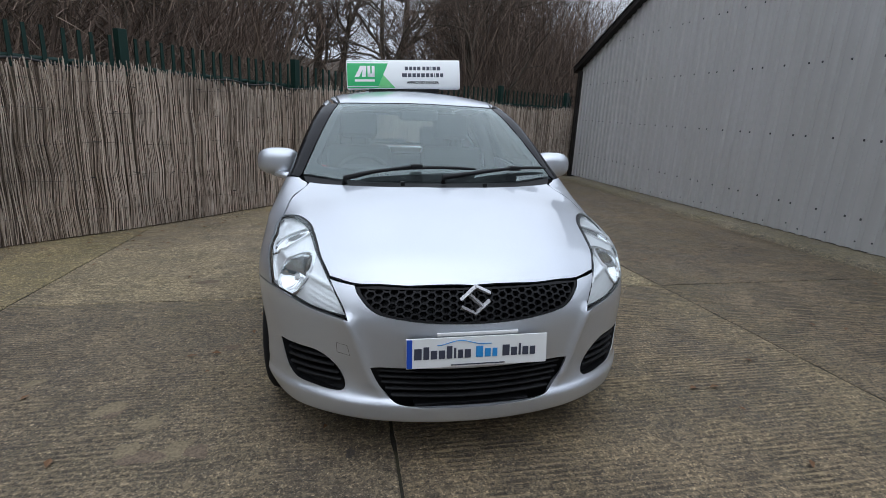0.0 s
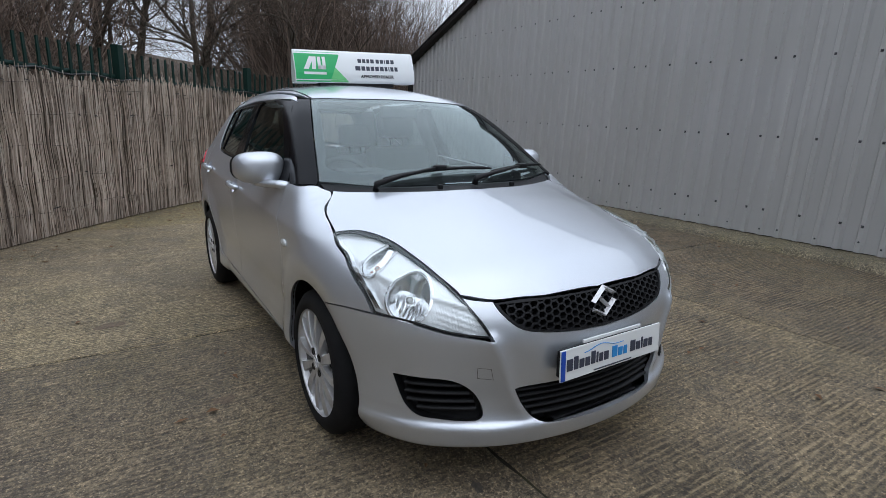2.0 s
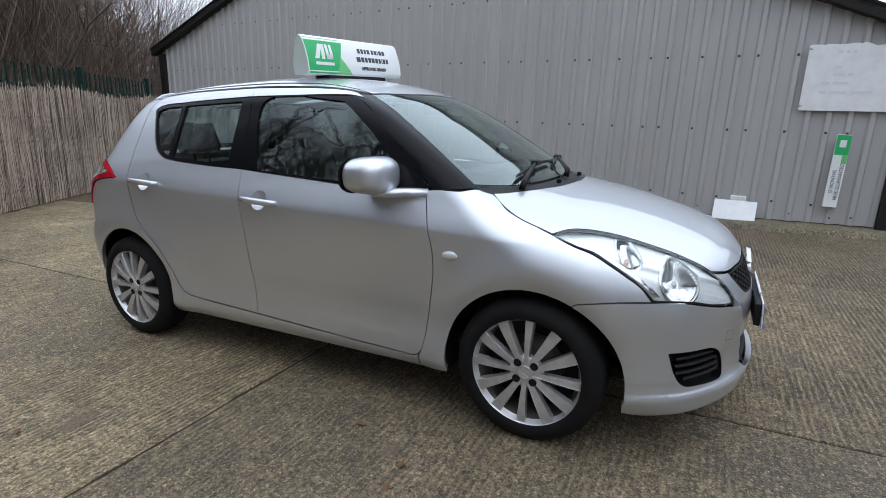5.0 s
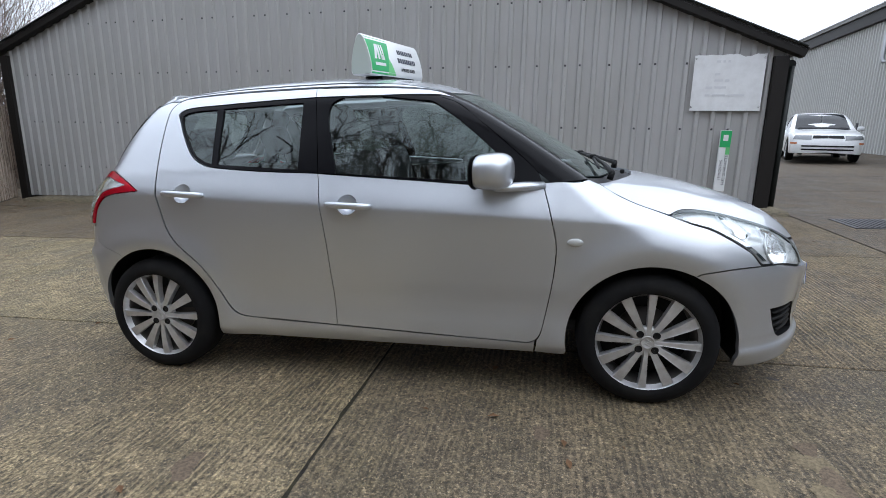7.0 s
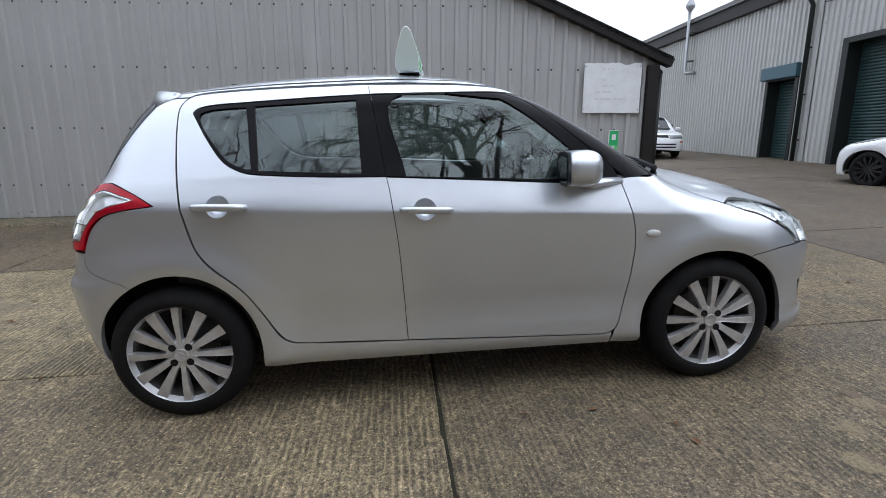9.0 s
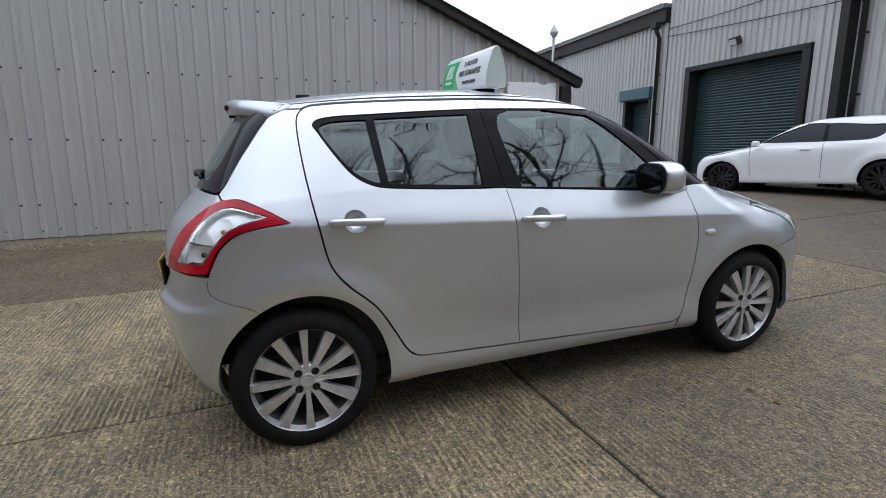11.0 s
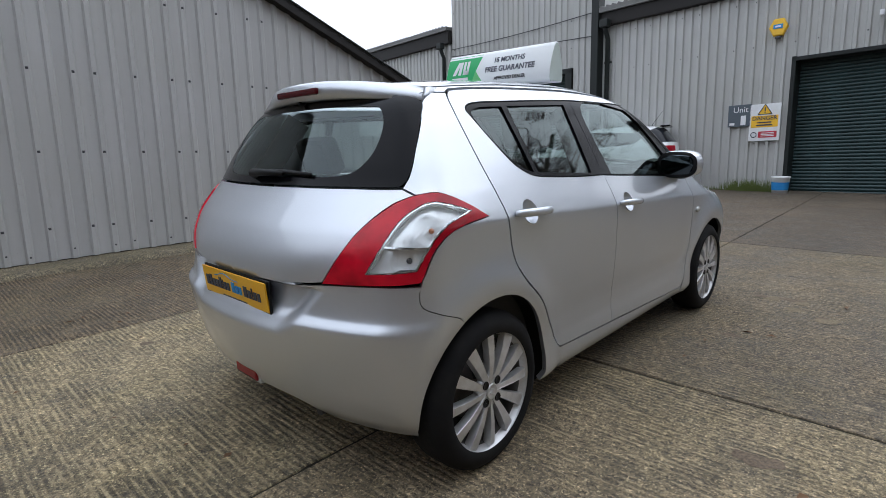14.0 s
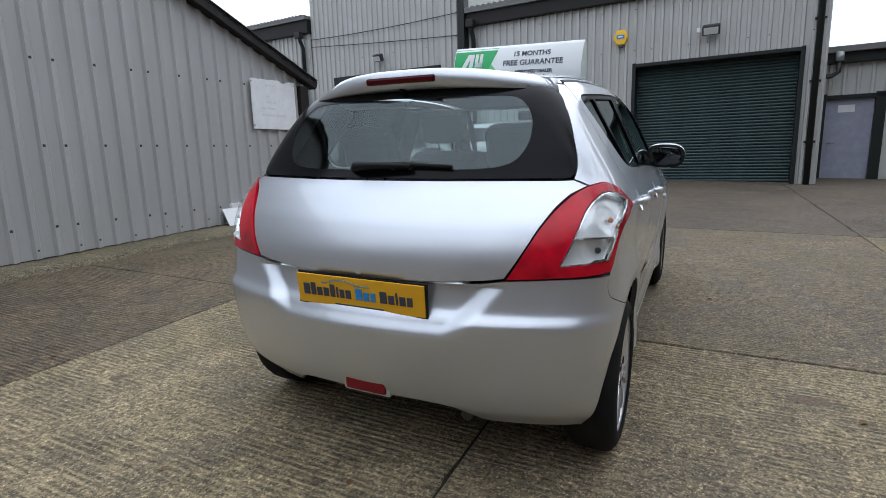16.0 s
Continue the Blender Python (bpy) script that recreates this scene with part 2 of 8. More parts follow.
M["fog_red"] = material("red_fog_lens", (0.18, 0.005, 0.010), 0.2, 0.0, Coat_Weight=0.2, Coat_Roughness=0.05, Specular_IOR_Level=0.25)
M["dead_leaf"] = material("dead_leaf", (0.16, 0.085, 0.04), 0.85)
M["moss"] = material("moss_grass", (0.10, 0.13, 0.03), 0.9)


# ---------- mesh helpers ----------
def mesh_of(bm, name, mat=None, smooth=False):
    me = bpy.data.meshes.new(name)
    bm.to_mesh(me)
    bm.free()
    if mat is not None:
        me.materials.append(mat)
    if smooth:
        me.shade_smooth()
    return me


def part(name, bm, mat, parent=None, label="", at=None, smooth=False):
    """One bmesh as one mesh object, under its thing."""
    ob = new(name, mesh_of(bm, name, mat, smooth))
    if parent is not None:
        ob.parent = parent
    if at is not None:
        ob.matrix_basis = at
    if label:
        ob["label"] = label
    return ob


def thing(name, at, label, category, group="", kind=""):
    ob = new(name)
    ob.empty_display_size = 0.1
    ob.matrix_basis = at
    return tagged(ob, label, category, group, kind)


def raw(verts, faces, name, mat, parent=None, smooth=False, at=None, label=""):
    me = bpy.data.meshes.new(name)
    me.from_pydata([tuple(map(float, v)) for v in verts], [], [tuple(map(int, f)) for f in faces])
    me.update()
    if mat is not None:
        me.materials.append(mat)
    if smooth:
        me.shade_smooth()
    ob = new(name, me)
    if parent is not None:
        ob.parent = parent
    if at is not None:
        ob.matrix_basis = at
    if label:
        ob["label"] = label
    return ob


def box(size, at=(0, 0, 0), bevel=0.0, bm=None, turn=None, seg=2):
    """A box (centre at), its edges bevelled, added to bm."""
    out = bm if bm is not None else bmesh.new()
    tmp = bmesh.new()
    bmesh.ops.create_cube(tmp, size=1.0)
    for v in tmp.verts:
        v.co = Vector((v.co.x * size[0], v.co.y * size[1], v.co.z * size[2]))
    if bevel > 0:
        bmesh.ops.bevel(tmp, geom=tmp.edges[:], offset=min(bevel, 0.45 * min(size)), segments=seg, affect="EDGES", profile=0.6)
    m = Matrix.Translation(at) @ (turn.to_4x4() if turn is not None else Matrix())
    bmesh.ops.transform(tmp, matrix=m, verts=tmp.verts[:])
    join(out, tmp)
    return out


def join(bm, other):
    """Adds other's mesh to bm and frees it."""
    table = {v: bm.verts.new(v.co) for v in other.verts}
    for f in other.faces:
        g = bm.faces.new([table[v] for v in f.verts])
        g.smooth = f.smooth
    other.free()
    return bm


def tube(path, radii, sides=8, bm=None, caps=True):
    """A tube along points with a radius at each."""
    out = bm if bm is not None else bmesh.new()
    pts = [Vector(p) for p in path]
    if isinstance(radii, (int, float)):
        radii = [radii] * len(pts)
    rings, ref = [], None
    for i, p in enumerate(pts):
        d = (pts[min(i + 1, len(pts) - 1)] - pts[max(i - 1, 0)]).normalized()
        if ref is None:
            ref = d.orthogonal().normalized()
        ref = (ref - d * ref.dot(d)).normalized()
        b = d.cross(ref)
        rings.append([out.verts.new(p + radii[i] * (math.cos(a) * ref + math.sin(a) * b)) for a in (2 * math.pi * k / sides for k in range(sides))])
    for r0, r1 in zip(rings, rings[1:]):
        for k in range(sides):
            f = out.faces.new((r0[k], r0[(k + 1) % sides], r1[(k + 1) % sides], r1[k]))
            f.smooth = True
    if caps:
        out.faces.new(rings[0][::-1])
        out.faces.new(rings[-1])
    return out


def lathe(profile, sides=32, bm=None, axis="X"):
    """Turns (along, radius) pairs round an axis."""
    out = bm if bm is not None else bmesh.new()
    rings = []
    for a, r in profile:
        ring = []
        for k in range(sides):
            c, s = math.cos(2 * math.pi * k / sides) * r, math.sin(2 * math.pi * k / sides) * r
            ring.append(out.verts.new((a, c, s) if axis == "X" else (c, s, a) if axis == "Z" else (c, a, s)))
        rings.append(ring)
    for r0, r1 in zip(rings, rings[1:]):
        for k in range(sides):
            f = out.faces.new((r0[k], r0[(k + 1) % sides], r1[(k + 1) % sides], r1[k]))
            f.smooth = True
    return out


def lettering(text, size, at, mat, parent, name="lettering", align="CENTER", label="", bold=0.0):
    """Words in the built-in font, as a thin mesh."""
    cu = bpy.data.curves.new(name, "FONT")
    cu.body, cu.size, cu.align_x, cu.align_y, cu.extrude, cu.offset = text, size, align, "CENTER", 0.0006, bold
    tmp = bpy.data.objects.new(name, cu)
    scene.collection.objects.link(tmp)
    me = bpy.data.meshes.new_from_object(tmp.evaluated_get(bpy.context.evaluated_depsgraph_get()))
    bpy.data.objects.remove(tmp)
    me.name = name
    me.materials.clear()
    me.materials.append(mat)
    ob = new(name, me)
    ob.parent, ob.matrix_basis = parent, at
    if label:
        ob["label"] = label
    return ob


def spline(xs, ys):
    """A smooth curve through given stations (monotone cubic), as a function on arrays."""
    xs, ys = np.array(xs, float), np.array(ys, float)
    h, d = np.diff(xs), np.diff(ys) / np.diff(xs)
    m = np.empty_like(ys)
    m[0], m[-1] = d[0], d[-1]
    m[1:-1] = np.where(d[:-1] * d[1:] > 0, (h[:-1] + h[1:]) / (h[1:] / np.where(d[:-1] == 0, 1e-9, d[:-1]) + h[:-1] / np.where(d[1:] == 0, 1e-9, d[1:])), 0.0)

    def f(x):
        x = np.clip(np.asarray(x, float), xs[0], xs[-1])
        i = np.clip(np.searchsorted(xs, x) - 1, 0, len(h) - 1)
        t = (x - xs[i]) / h[i]
        return ((1 + 2 * t) * (1 - t) ** 2 * ys[i] + t * (1 - t) ** 2 * h[i] * m[i]
                + t * t * (3 - 2 * t) * ys[i + 1] + t * t * (t - 1) * h[i] * m[i + 1])
    return f


def on_yard(x, y, z=0.0):
    return YARD @ Vector((x, y, z))


# ---------- ground ----------


slope_x, slope_y = math.tan(radians(1.1)), math.tan(radians(1.9))


def ground_z(x, y):
    """Height of the sloping yard, level far away."""
    return max(-26, min(26, x)) * slope_x - max(-16, min(16, y)) * slope_y


gx = [-4000, -400, -60, -26, -16, 0, 16, 26, 60, 400, 4000]
gy = [-4000, -400, -60, -16, 0, 16, 60, 400, 4000]
ground = raw([(x, y, ground_z(x, y) - 0.035) for y in gy for x in gx],
             [(j * 11 + i, j * 11 + i + 1, (j + 1) * 11 + i + 1, (j + 1) * 11 + i) for j in range(8) for i in range(10)], "ground", M["yard"])
tagged(ground, "brown-grey tamped concrete yard with joints and moss", "ground", kind="structure")


# ---------- shed with gable wall ----------
def corrugated(name, length, top, mat, parent, pitch=0.2, depth=0.032, bottom=0.0, holes=(), label="", flat=0.62):
    """A wall of trapezoidal sheet in the local xz plane (x along), facing -y; top: height as a function of x; holes: (x0, x1, z1) from the bottom up."""
    xs = []
    for k in range(int(length / pitch) + 1):
        for a, d in ((0.0, 0), (flat, 0), (flat + 0.10, 1), (0.90, 1)):
            x = (k + a) * pitch
            if x <= length:
                xs.append((x, d))
    xs.append((length, 0))
    for h0, h1, _ in holes:
        xs = [q for q in xs if min(abs(q[0] - h0), abs(q[0] - h1)) > 0.02] + [(h0, 0), (h0 + 1e-3, 0), (h1 - 1e-3, 0), (h1, 0)]
    xs.sort()
    verts, faces = [], []
    for x, d in xs:
        zb = bottom(x) if callable(bottom) else bottom
        for h0, h1, hz in holes:
            if h0 + 5e-4 < x < h1 - 5e-4:
                zb = hz
        y = -depth * d
        verts += [(x, y, zb), (x, y, top(x)), (x, 0.08, zb), (x, 0.08, top(x))]
    for i in range(len(xs) - 1):
        a, b = 4 * i, 4 * i + 4
        faces += [(a, b, b + 1, a + 1), (a + 2, a + 3, b + 3, b + 2), (a + 1, b + 1, b + 3, a + 3), (a, a + 2, b + 2, b)]
    return raw(verts, faces, name, mat, parent, label=label)


SHED = Matrix.Translation((5.605, 9.65, 0)) @ pose(0, 0, 0, 0, 0, -90 - 3.63)
# local x runs along the gable wall towards the open yard, local y into the shed
shed_len, shed_ridge = 13.36, 6.78
EAVE_FAR, EAVE_NEAR, RIDGE_Z = 2.56, 2.27, 5.03
shed = thing("storage_shed", SHED, "grey corrugated steel shed with dark trims", "building", kind="structure")


def gable(x):
    if x < shed_ridge:
        return EAVE_FAR + (RIDGE_Z - EAVE_FAR) * x / shed_ridge
    return EAVE_NEAR + (RIDGE_Z - EAVE_NEAR) * (shed_len - x) / (shed_len - shed_ridge)


def shed_foot(x):
    """The sheets end a hand's width over the falling yard."""
    return -0.145 + 0.0321 * x


RIB = 0.2
corrugated("wall", shed_len, gable, M["shed_clad"], shed, pitch=RIB, depth=0.036, bottom=shed_foot, flat=0.58, label="grey profiled steel gable wall")
# solid dark box added in place of the shade under the sheets
part("base_wall", box((shed_len - 0.1, 0.1, 0.9), (shed_len / 2, 0.075, -0.39), 0.0, turn=Euler((0, -math.atan(0.0321), 0)).to_matrix()), M["joint"], shed, "dark strip standing for the shaded gap under the sheets")
for x0, ev in ((0.0, EAVE_FAR), (shed_len - 0.08, EAVE_NEAR)):
    part("wall", box((0.08, 11.9, ev + 0.6), (x0 + 0.04, 6.05, ev / 2 - 0.3)), M["shed_clad"], shed)
part("wall", box((shed_len, 0.08, EAVE_NEAR + 0.6), (shed_len / 2, 12.0, EAVE_NEAR / 2 - 0.3)), M["shed_clad"], shed)
for x0, z0, x1, z1 in ((-0.22, EAVE_FAR - 0.08, shed_ridge, RIDGE_Z), (shed_ridge, RIDGE_Z, shed_len + 0.17, EAVE_NEAR - 0.07)):
    a, b = Vector((x0, 0, z0)), Vector((x1, 0, z1))
    turn = Euler((0, -math.atan2(z1 - z0, x1 - x0), 0)).to_matrix()
    mid, run = (a + b) / 2, (b - a).length
    part("roof", box((run, 12.4, 0.05), mid + Vector((0, 6.05, 0.10)), 0.0, turn=turn), M["roof_sheet"], shed, "grey sheet roof")
    part("bargeboard", box((run, 0.15, 0.125), mid + Vector((0, -0.075, 0.055)), 0.010, turn=turn), M["trim_brown"], shed, "dark brown bargeboard")
    part("verge_flashing", box((run - 0.01, 0.19, 0.02), mid + Vector((0, -0.080, 0.128)), 0.006, turn=turn), M["trim_dark"], shed, "dark green verge flashing")
for xc, w, ev in ((0.09, 0.18, EAVE_FAR), (shed_len - 0.085, 0.17, EAVE_NEAR)):
    part("corner_trim", box((w, 0.15, ev + 0.42), (xc, -0.03, ev / 2 - 0.25), 0.012), M["trim_brown"], shed, "dark brown corner flashing")
part("gutter", tube([(shed_len + 0.10, 0.15, EAVE_NEAR - 0.12), (shed_len + 0.13, 12.0, EAVE_NEAR - 0.12)], 0.06, 10), M["trim_dark"], shed)
part("downpipe", tube([(shed_len + 0.09, 0.1, EAVE_NEAR - 0.15), (shed_len + 0.09, 0.1, -0.1)], 0.04, 10), M["trim_dark"], shed)
# screw heads with washers, in rows on the ribs
bm = bmesh.new()
for row, step in ((0.47, 3), (1.30, 2), (2.16, 2), (3.02, 2), (3.88, 2), (4.6, 2)):
    for k in range(int(shed_len / RIB)):
        x = (k + 0.79) * RIB
        if k % 5 in (0, 2, 3)[:step + 1] and row < gable(x) - 0.2 and 0.3 < x < shed_len - 0.3:
            box((0.026, 0.005, 0.026), (x, -0.038, row), 0.005, bm, seg=1)
            box((0.015, 0.012, 0.015), (x, -0.043, row), 0.004, bm, seg=1)
for k in range(int(shed_len / RIB)):
    x = (k + 0.79) * RIB
    if k % 5 in (1, 4, 3) and 0.3 < x < shed_len - 0.3:
        box((0.018, 0.012, 0.018), (x, -0.04, shed_foot(x) + 0.07 + 0.02 * (k % 3)), 0.004, bm, seg=1)
tagged(part("screws", bm, M["steel_dark"], shed), kind="stuff")
# low concrete plinth along the wall, laid to the fall of the yard, its edge broken
rng = random.Random(4)
pn = 90
prof_p = []
for k in range(pn + 1):
    y = 9.2 - 13.0 * k / pn
    xw = 4.80 + 0.0635 * (y + 3)
    e = 0.44 + 0.03 * math.sin(k * 0.7) + rng.uniform(-0.02, 0.02)
    g = ground_z(xw, y)
    for dx, dz in ((0.02, 0.060), (-e + 0.05, 0.050), (-e, 0.030), (-e - 0.02, -0.03)):
        prof_p.append((xw + dx, y, g + dz + rng.uniform(-0.003, 0.003)))
plinth = raw(prof_p, [(4 * k + j, 4 * k + j + 1, 4 * k + 5 + j, 4 * k + 4 + j) for k in range(pn) for j in range(3)], "plinth", M["plinth"], smooth=True)
tagged(plinth, "pale mossy concrete strip along the shed wall", "kerb", kind="structure")


# ---------- industrial units ----------
UNIT = Matrix.Translation((*on_yard(0, -10.2).xy, 0.34)) @ pose(0, 0, 0, 0, 0, -4.0)


def unit_block(x0, x1, eave, fascia, depth, holes, label, roof_over=0.25, pitch=0.19):
    """One unit: front wall with openings, side walls, roof and fascia. x0 < x1 along the row."""
    b = thing("industrial_unit", UNIT @ pose(x1, 0, 0, 0, 0, 180), label, "building", "row of industrial units", kind="structure")
    L = x1 - x0
    loc = [(x1 - h1, x1 - h0, hz) for h0, h1, hz in holes]
    corrugated("wall", L, lambda x: eave, M["unit_clad"], b, pitch=pitch, depth=0.045, bottom=-0.45, holes=loc, flat=0.52)
    for xc in (0.04, L - 0.04):
        part("wall", box((0.08, depth, eave + 0.4), (xc, depth / 2 + 0.09, eave / 2 - 0.2)), M["unit_clad"], b)
    part("wall", box((L, 0.08, eave + 0.4), (L / 2, depth + 0.1, eave / 2 - 0.2)), M["unit_clad"], b)
    part("roof", box((L + 0.04, depth + 0.4, 0.12), (L / 2, depth / 2 - 0.05, eave + fascia + 0.02)), M["roof_sheet"], b)
    part("fascia", box((L + 0.06, 0.22, fascia), (L / 2, -0.06, eave + fascia / 2 - 0.02), 0.015), M["trim_brown"], b, "dark brown fascia and gutter")
    bm = bmesh.new()
    for k in range(int(L / 0.16)):
        tube([(0.08 + k * 0.16, -0.26, eave + fascia + 0.07), (0.08 + k * 0.16, 0.9, eave + fascia + 0.17)], 0.045, 6, bm)
    tagged(part("roof_sheet", bm, M["roof_sheet"], b), kind="stuff")
    return b


def shutter(x0, x1, top, parent_name, slat=0.085, frame_w=0.2, head=0.14, label="dark green steel roller shutter, closed"):
    """A roller shutter set back in its opening, each slat a part."""
    d = thing(parent_name, UNIT @ pose(x1, 0, 0, 0, 0, 180), label, "roller shutter", kind="structure")
    W = x1 - x0
    prof = [(0.0, 0.0), (-0.018, slat * 0.24), (-0.022, slat * 0.53), (-0.012, slat * 0.82), (0.0, slat * 0.94)]
    verts = [(x, p[0], p[1]) for x in (0.02, W - 0.02) for p in prof]
    n = len(prof)
    me = bpy.data.meshes.new("slat")
    me.from_pydata(verts, [], [(i, i + 1, n + i + 1, n + i) for i in range(n - 1)])
    me.materials.append(M["shutter"])
    me.shade_smooth()
    for k in range(int((top + 0.3) / slat)):
        s = new("slat", me)
        s.parent = d
        s.matrix_basis = pose(0, 0.30, -0.25 + k * slat)
    part("backing", box((W, 0.03, top + 0.4), (W / 2, 0.33, top / 2 - 0.2)), M["trim_dark"], d)
    for xc in (-frame_w / 2 + 0.02, W + frame_w / 2 - 0.02):
        part("jamb", box((frame_w, 0.42, top + 0.55), (xc, 0.14, top / 2 - 0.2), 0.012), M["trim_dark"], d, "dark green jamb")
    part("head", box((W + 2 * frame_w - 0.04, 0.42, head), (W / 2, 0.14, top - 0.02 + head / 2), 0.012), M["trim_dark"], d, "dark green head flashing")
    return d


unit_c = unit_block(-3.3, 4.72, 4.12, 0.34, 14, [(-2.92, 0.43, 2.70)], "pale grey corrugated industrial unit with shutter")
unit_b = unit_block(4.9, 10.35, 7.4, 0.3, 16, [(5.6, 9.5, 3.25)], "tall pale grey corrugated industrial unit")
unit_block(10.4, 34.0, 4.72, 0.42, 16, [(10.92, 12.32, 2.66)], "long pale grey corrugated industrial unit")
shutter(-2.86, 0.37, 2.64, "roller_shutter_1", slat=0.068, frame_w=0.08, head=0.08)
shutter(5.8, 9.3, 3.12, "roller_shutter_2", slat=0.075)
shutter(11.02, 12.22, 2.5, "roller_shutter_3", frame_w=0.14, label="narrow dark green roller shutter, closed")
trim = part("corner_trim", box((0.2, 0.3, 7.8), (0, 0, 3.4), 0.015), M["trim_dark"], None, at=UNIT @ pose(4.81, 0.12, 0))
tagged(trim, "dark green corner flashing between the units", "trim", kind="structure")
lint = part("shutter_box", box((1.56, 0.16, 0.36), (0, 0, 0), 0.02), M["lintel_teal"], None, at=UNIT @ pose(11.66, 0.10, 2.70))
tagged(lint, "teal painted shutter box over the narrow door", "shutter box", kind="structure")
# low annexe with a door
low = thing("annexe", UNIT @ pose(-3.34, -1.5, 0, 0, 0, 180), "low pale grey annexe with a blue-grey door", "building", kind="structure")
corrugated("wall", 9.0, lambda x: 2.5, M["unit_clad"], low, pitch=0.25, bottom=-0.45, holes=[(0.10, 1.10, 1.80)])
part("wall", box((0.08, 9, 3.0), (8.96, 4.6, 1.0)), M["unit_clad"], low)
part("roof", box((9.3, 10, 0.12), (4.5, 4.7, 2.75)), M["roof_sheet"], low)
part("fascia", box((9.2, 0.2, 0.26), (4.55, -0.06, 2.6), 0.015), M["trim_dark"], low)
dr = thing("door_1", UNIT @ pose(-3.44, -1.54, -0.24, 0, 0, 180), "blue-grey painted steel door with a paper notice, closed", "door", kind="structure")
part("leaf", box((0.90, 0.05, 2.08), (0.5, 0.06, 0.98), 0.008), M["door_paint"], dr)
for xc, w in ((0.01, 0.10), (1.03, 0.19)):
    part("frame", box((w, 0.2, 2.35), (xc, 0.02, 0.9), 0.01), M["trim_dark"], dr)
part("frame", box((1.17, 0.2, 0.09), (0.54, 0.02, 2.0), 0.01), M["trim_dark"], dr)
for z in (0.35, 1.0, 1.65):
    part("hinge", tube([(0.935, 0.005, z - 0.05), (0.935, 0.005, z + 0.05)], 0.014, 8), M["galv"], dr)
part("lever_handle", tube([(0.16, 0.02, 1.0), (0.16, -0.02, 1.0), (0.28, -0.02, 1.0)], 0.012, 8), M["galv"], dr, "steel lever handle")
part("plate", box((0.05, 0.012, 0.22), (0.16, 0.03, 1.0), 0.004), M["galv"], dr)
part("notice", box((0.3, 0.008, 0.16), (0.45, 0.032, 1.75), 0.0), M["white_paint"], dr, "white paper notice")


# pipes, lamps and signs on the units
def wall_item(name, x, z, label, category, off=0.0):
    return thing(name, UNIT @ pose(x, off, z, 0, 0, 180), label, category)


def downpipe(x, top, label, r=0.06):
    d = wall_item("downpipe", x, 0, label, "drainpipe", 0.14)
    part("pipe", tube([(0, -0.16, top), (0, -0.12, top - 0.14), (0, 0, top - 0.34), (0, 0, -0.4)], r, 12), M["trim_dark"], d, smooth=True)
    for z in (0.8, 2.0, 3.2):
        if z < top - 0.4:
            part("bracket", box((0.2, 0.05, 0.045), (0, 0.04, z), 0.006), M["trim_dark"], d)
    part("hopper", box((0.22, 0.2, 0.2), (0, -0.16, top + 0.02), 0.03), M["trim_dark"], d)


downpipe(4.5, 4.1, "black round downpipe beside the corner flashing")
downpipe(10.62, 4.6, "black round downpipe on the long unit")
downpipe(-3.12, 4.1, "black round downpipe at the end of the unit")
hp = wall_item("overflow_pipe", -3.22, 2.2, "dark horizontal pipe between unit and annexe", "pipe", -1.25)
part("pipe", tube([(-0.25, 0, 0), (0.3, 0, 0), (0.42, 0, 0.08), (0.42, 0, 0.35)], 0.05, 10), M["steel_dark"], hp, smooth=True)
part("cowl", tube([(0.42, 0, 0.3), (0.42, 0, 0.5)], [0.085, 0.085], 10), M["galv"], hp)


def flood_lamp(x, z, w=0.34, label="black floodlight with a glass front on the wall"):
    f = wall_item("floodlight", x, z, label, "lamp", 0.06)
    part("housing", box((w, 0.16, 0.2), (0, -0.16, 0), 0.025, turn=Euler((radians(25), 0, 0)).to_matrix()), M["steel_dark"], f)
    part("glass", box((w - 0.06, 0.01, 0.14), (0, -0.235, -0.04), 0.004, turn=Euler((radians(25), 0, 0)).to_matrix()), M["lamp_glass"], f, "pale lamp glass")
    part("bracket", box((0.05, 0.14, 0.05), (0, -0.05, 0.06), 0.005), M["steel_dark"], f)
    part("sensor", box((0.07, 0.07, 0.1), (-w / 2 - 0.08, -0.08, 0.03), 0.012), M["white_paint"], f)


flood_lamp(-1.19, 3.22)
flood_lamp(7.6, 3.62, 0.28)
al = wall_item("alarm_box", 0.70, 3.32, "yellow hexagonal alarm box on the wall", "alarm box", 0.05)
bm = bmesh.new()
hexa = [(0.17 * math.sin(a), 0.19 * math.cos(a)) for a in (math.pi / 6 + k * math.pi / 3 for k in range(6))]
vs = [bm.verts.new((x, y, z)) for y, s in ((0, 1), (-0.06, 1), (-0.08, 0.86)) for x, z in [(h[0] * s, h[1] * s) for h in hexa]]
for r in range(2):
    for k in range(6):
        bm.faces.new((vs[r * 6 + k], vs[r * 6 + (k + 1) % 6], vs[r * 6 + 6 + (k + 1) % 6], vs[r * 6 + 6 + k]))
bm.faces.new(vs[12:18])
part("case", bm, M["yellow"], al)
part("badge", box((0.17, 0.01, 0.085), (0, -0.085, 0.01), 0.003), M["blue_print"], al, "blue panel with a white mark")
part("mark", box((0.1, 0.006, 0.03), (0, -0.093, 0.01), 0.0), M["white_paint"], al)
part("strobe", box((0.1, 0.08, 0.05), (0, -0.04, -0.2), 0.015), M["steel_dark"], al)

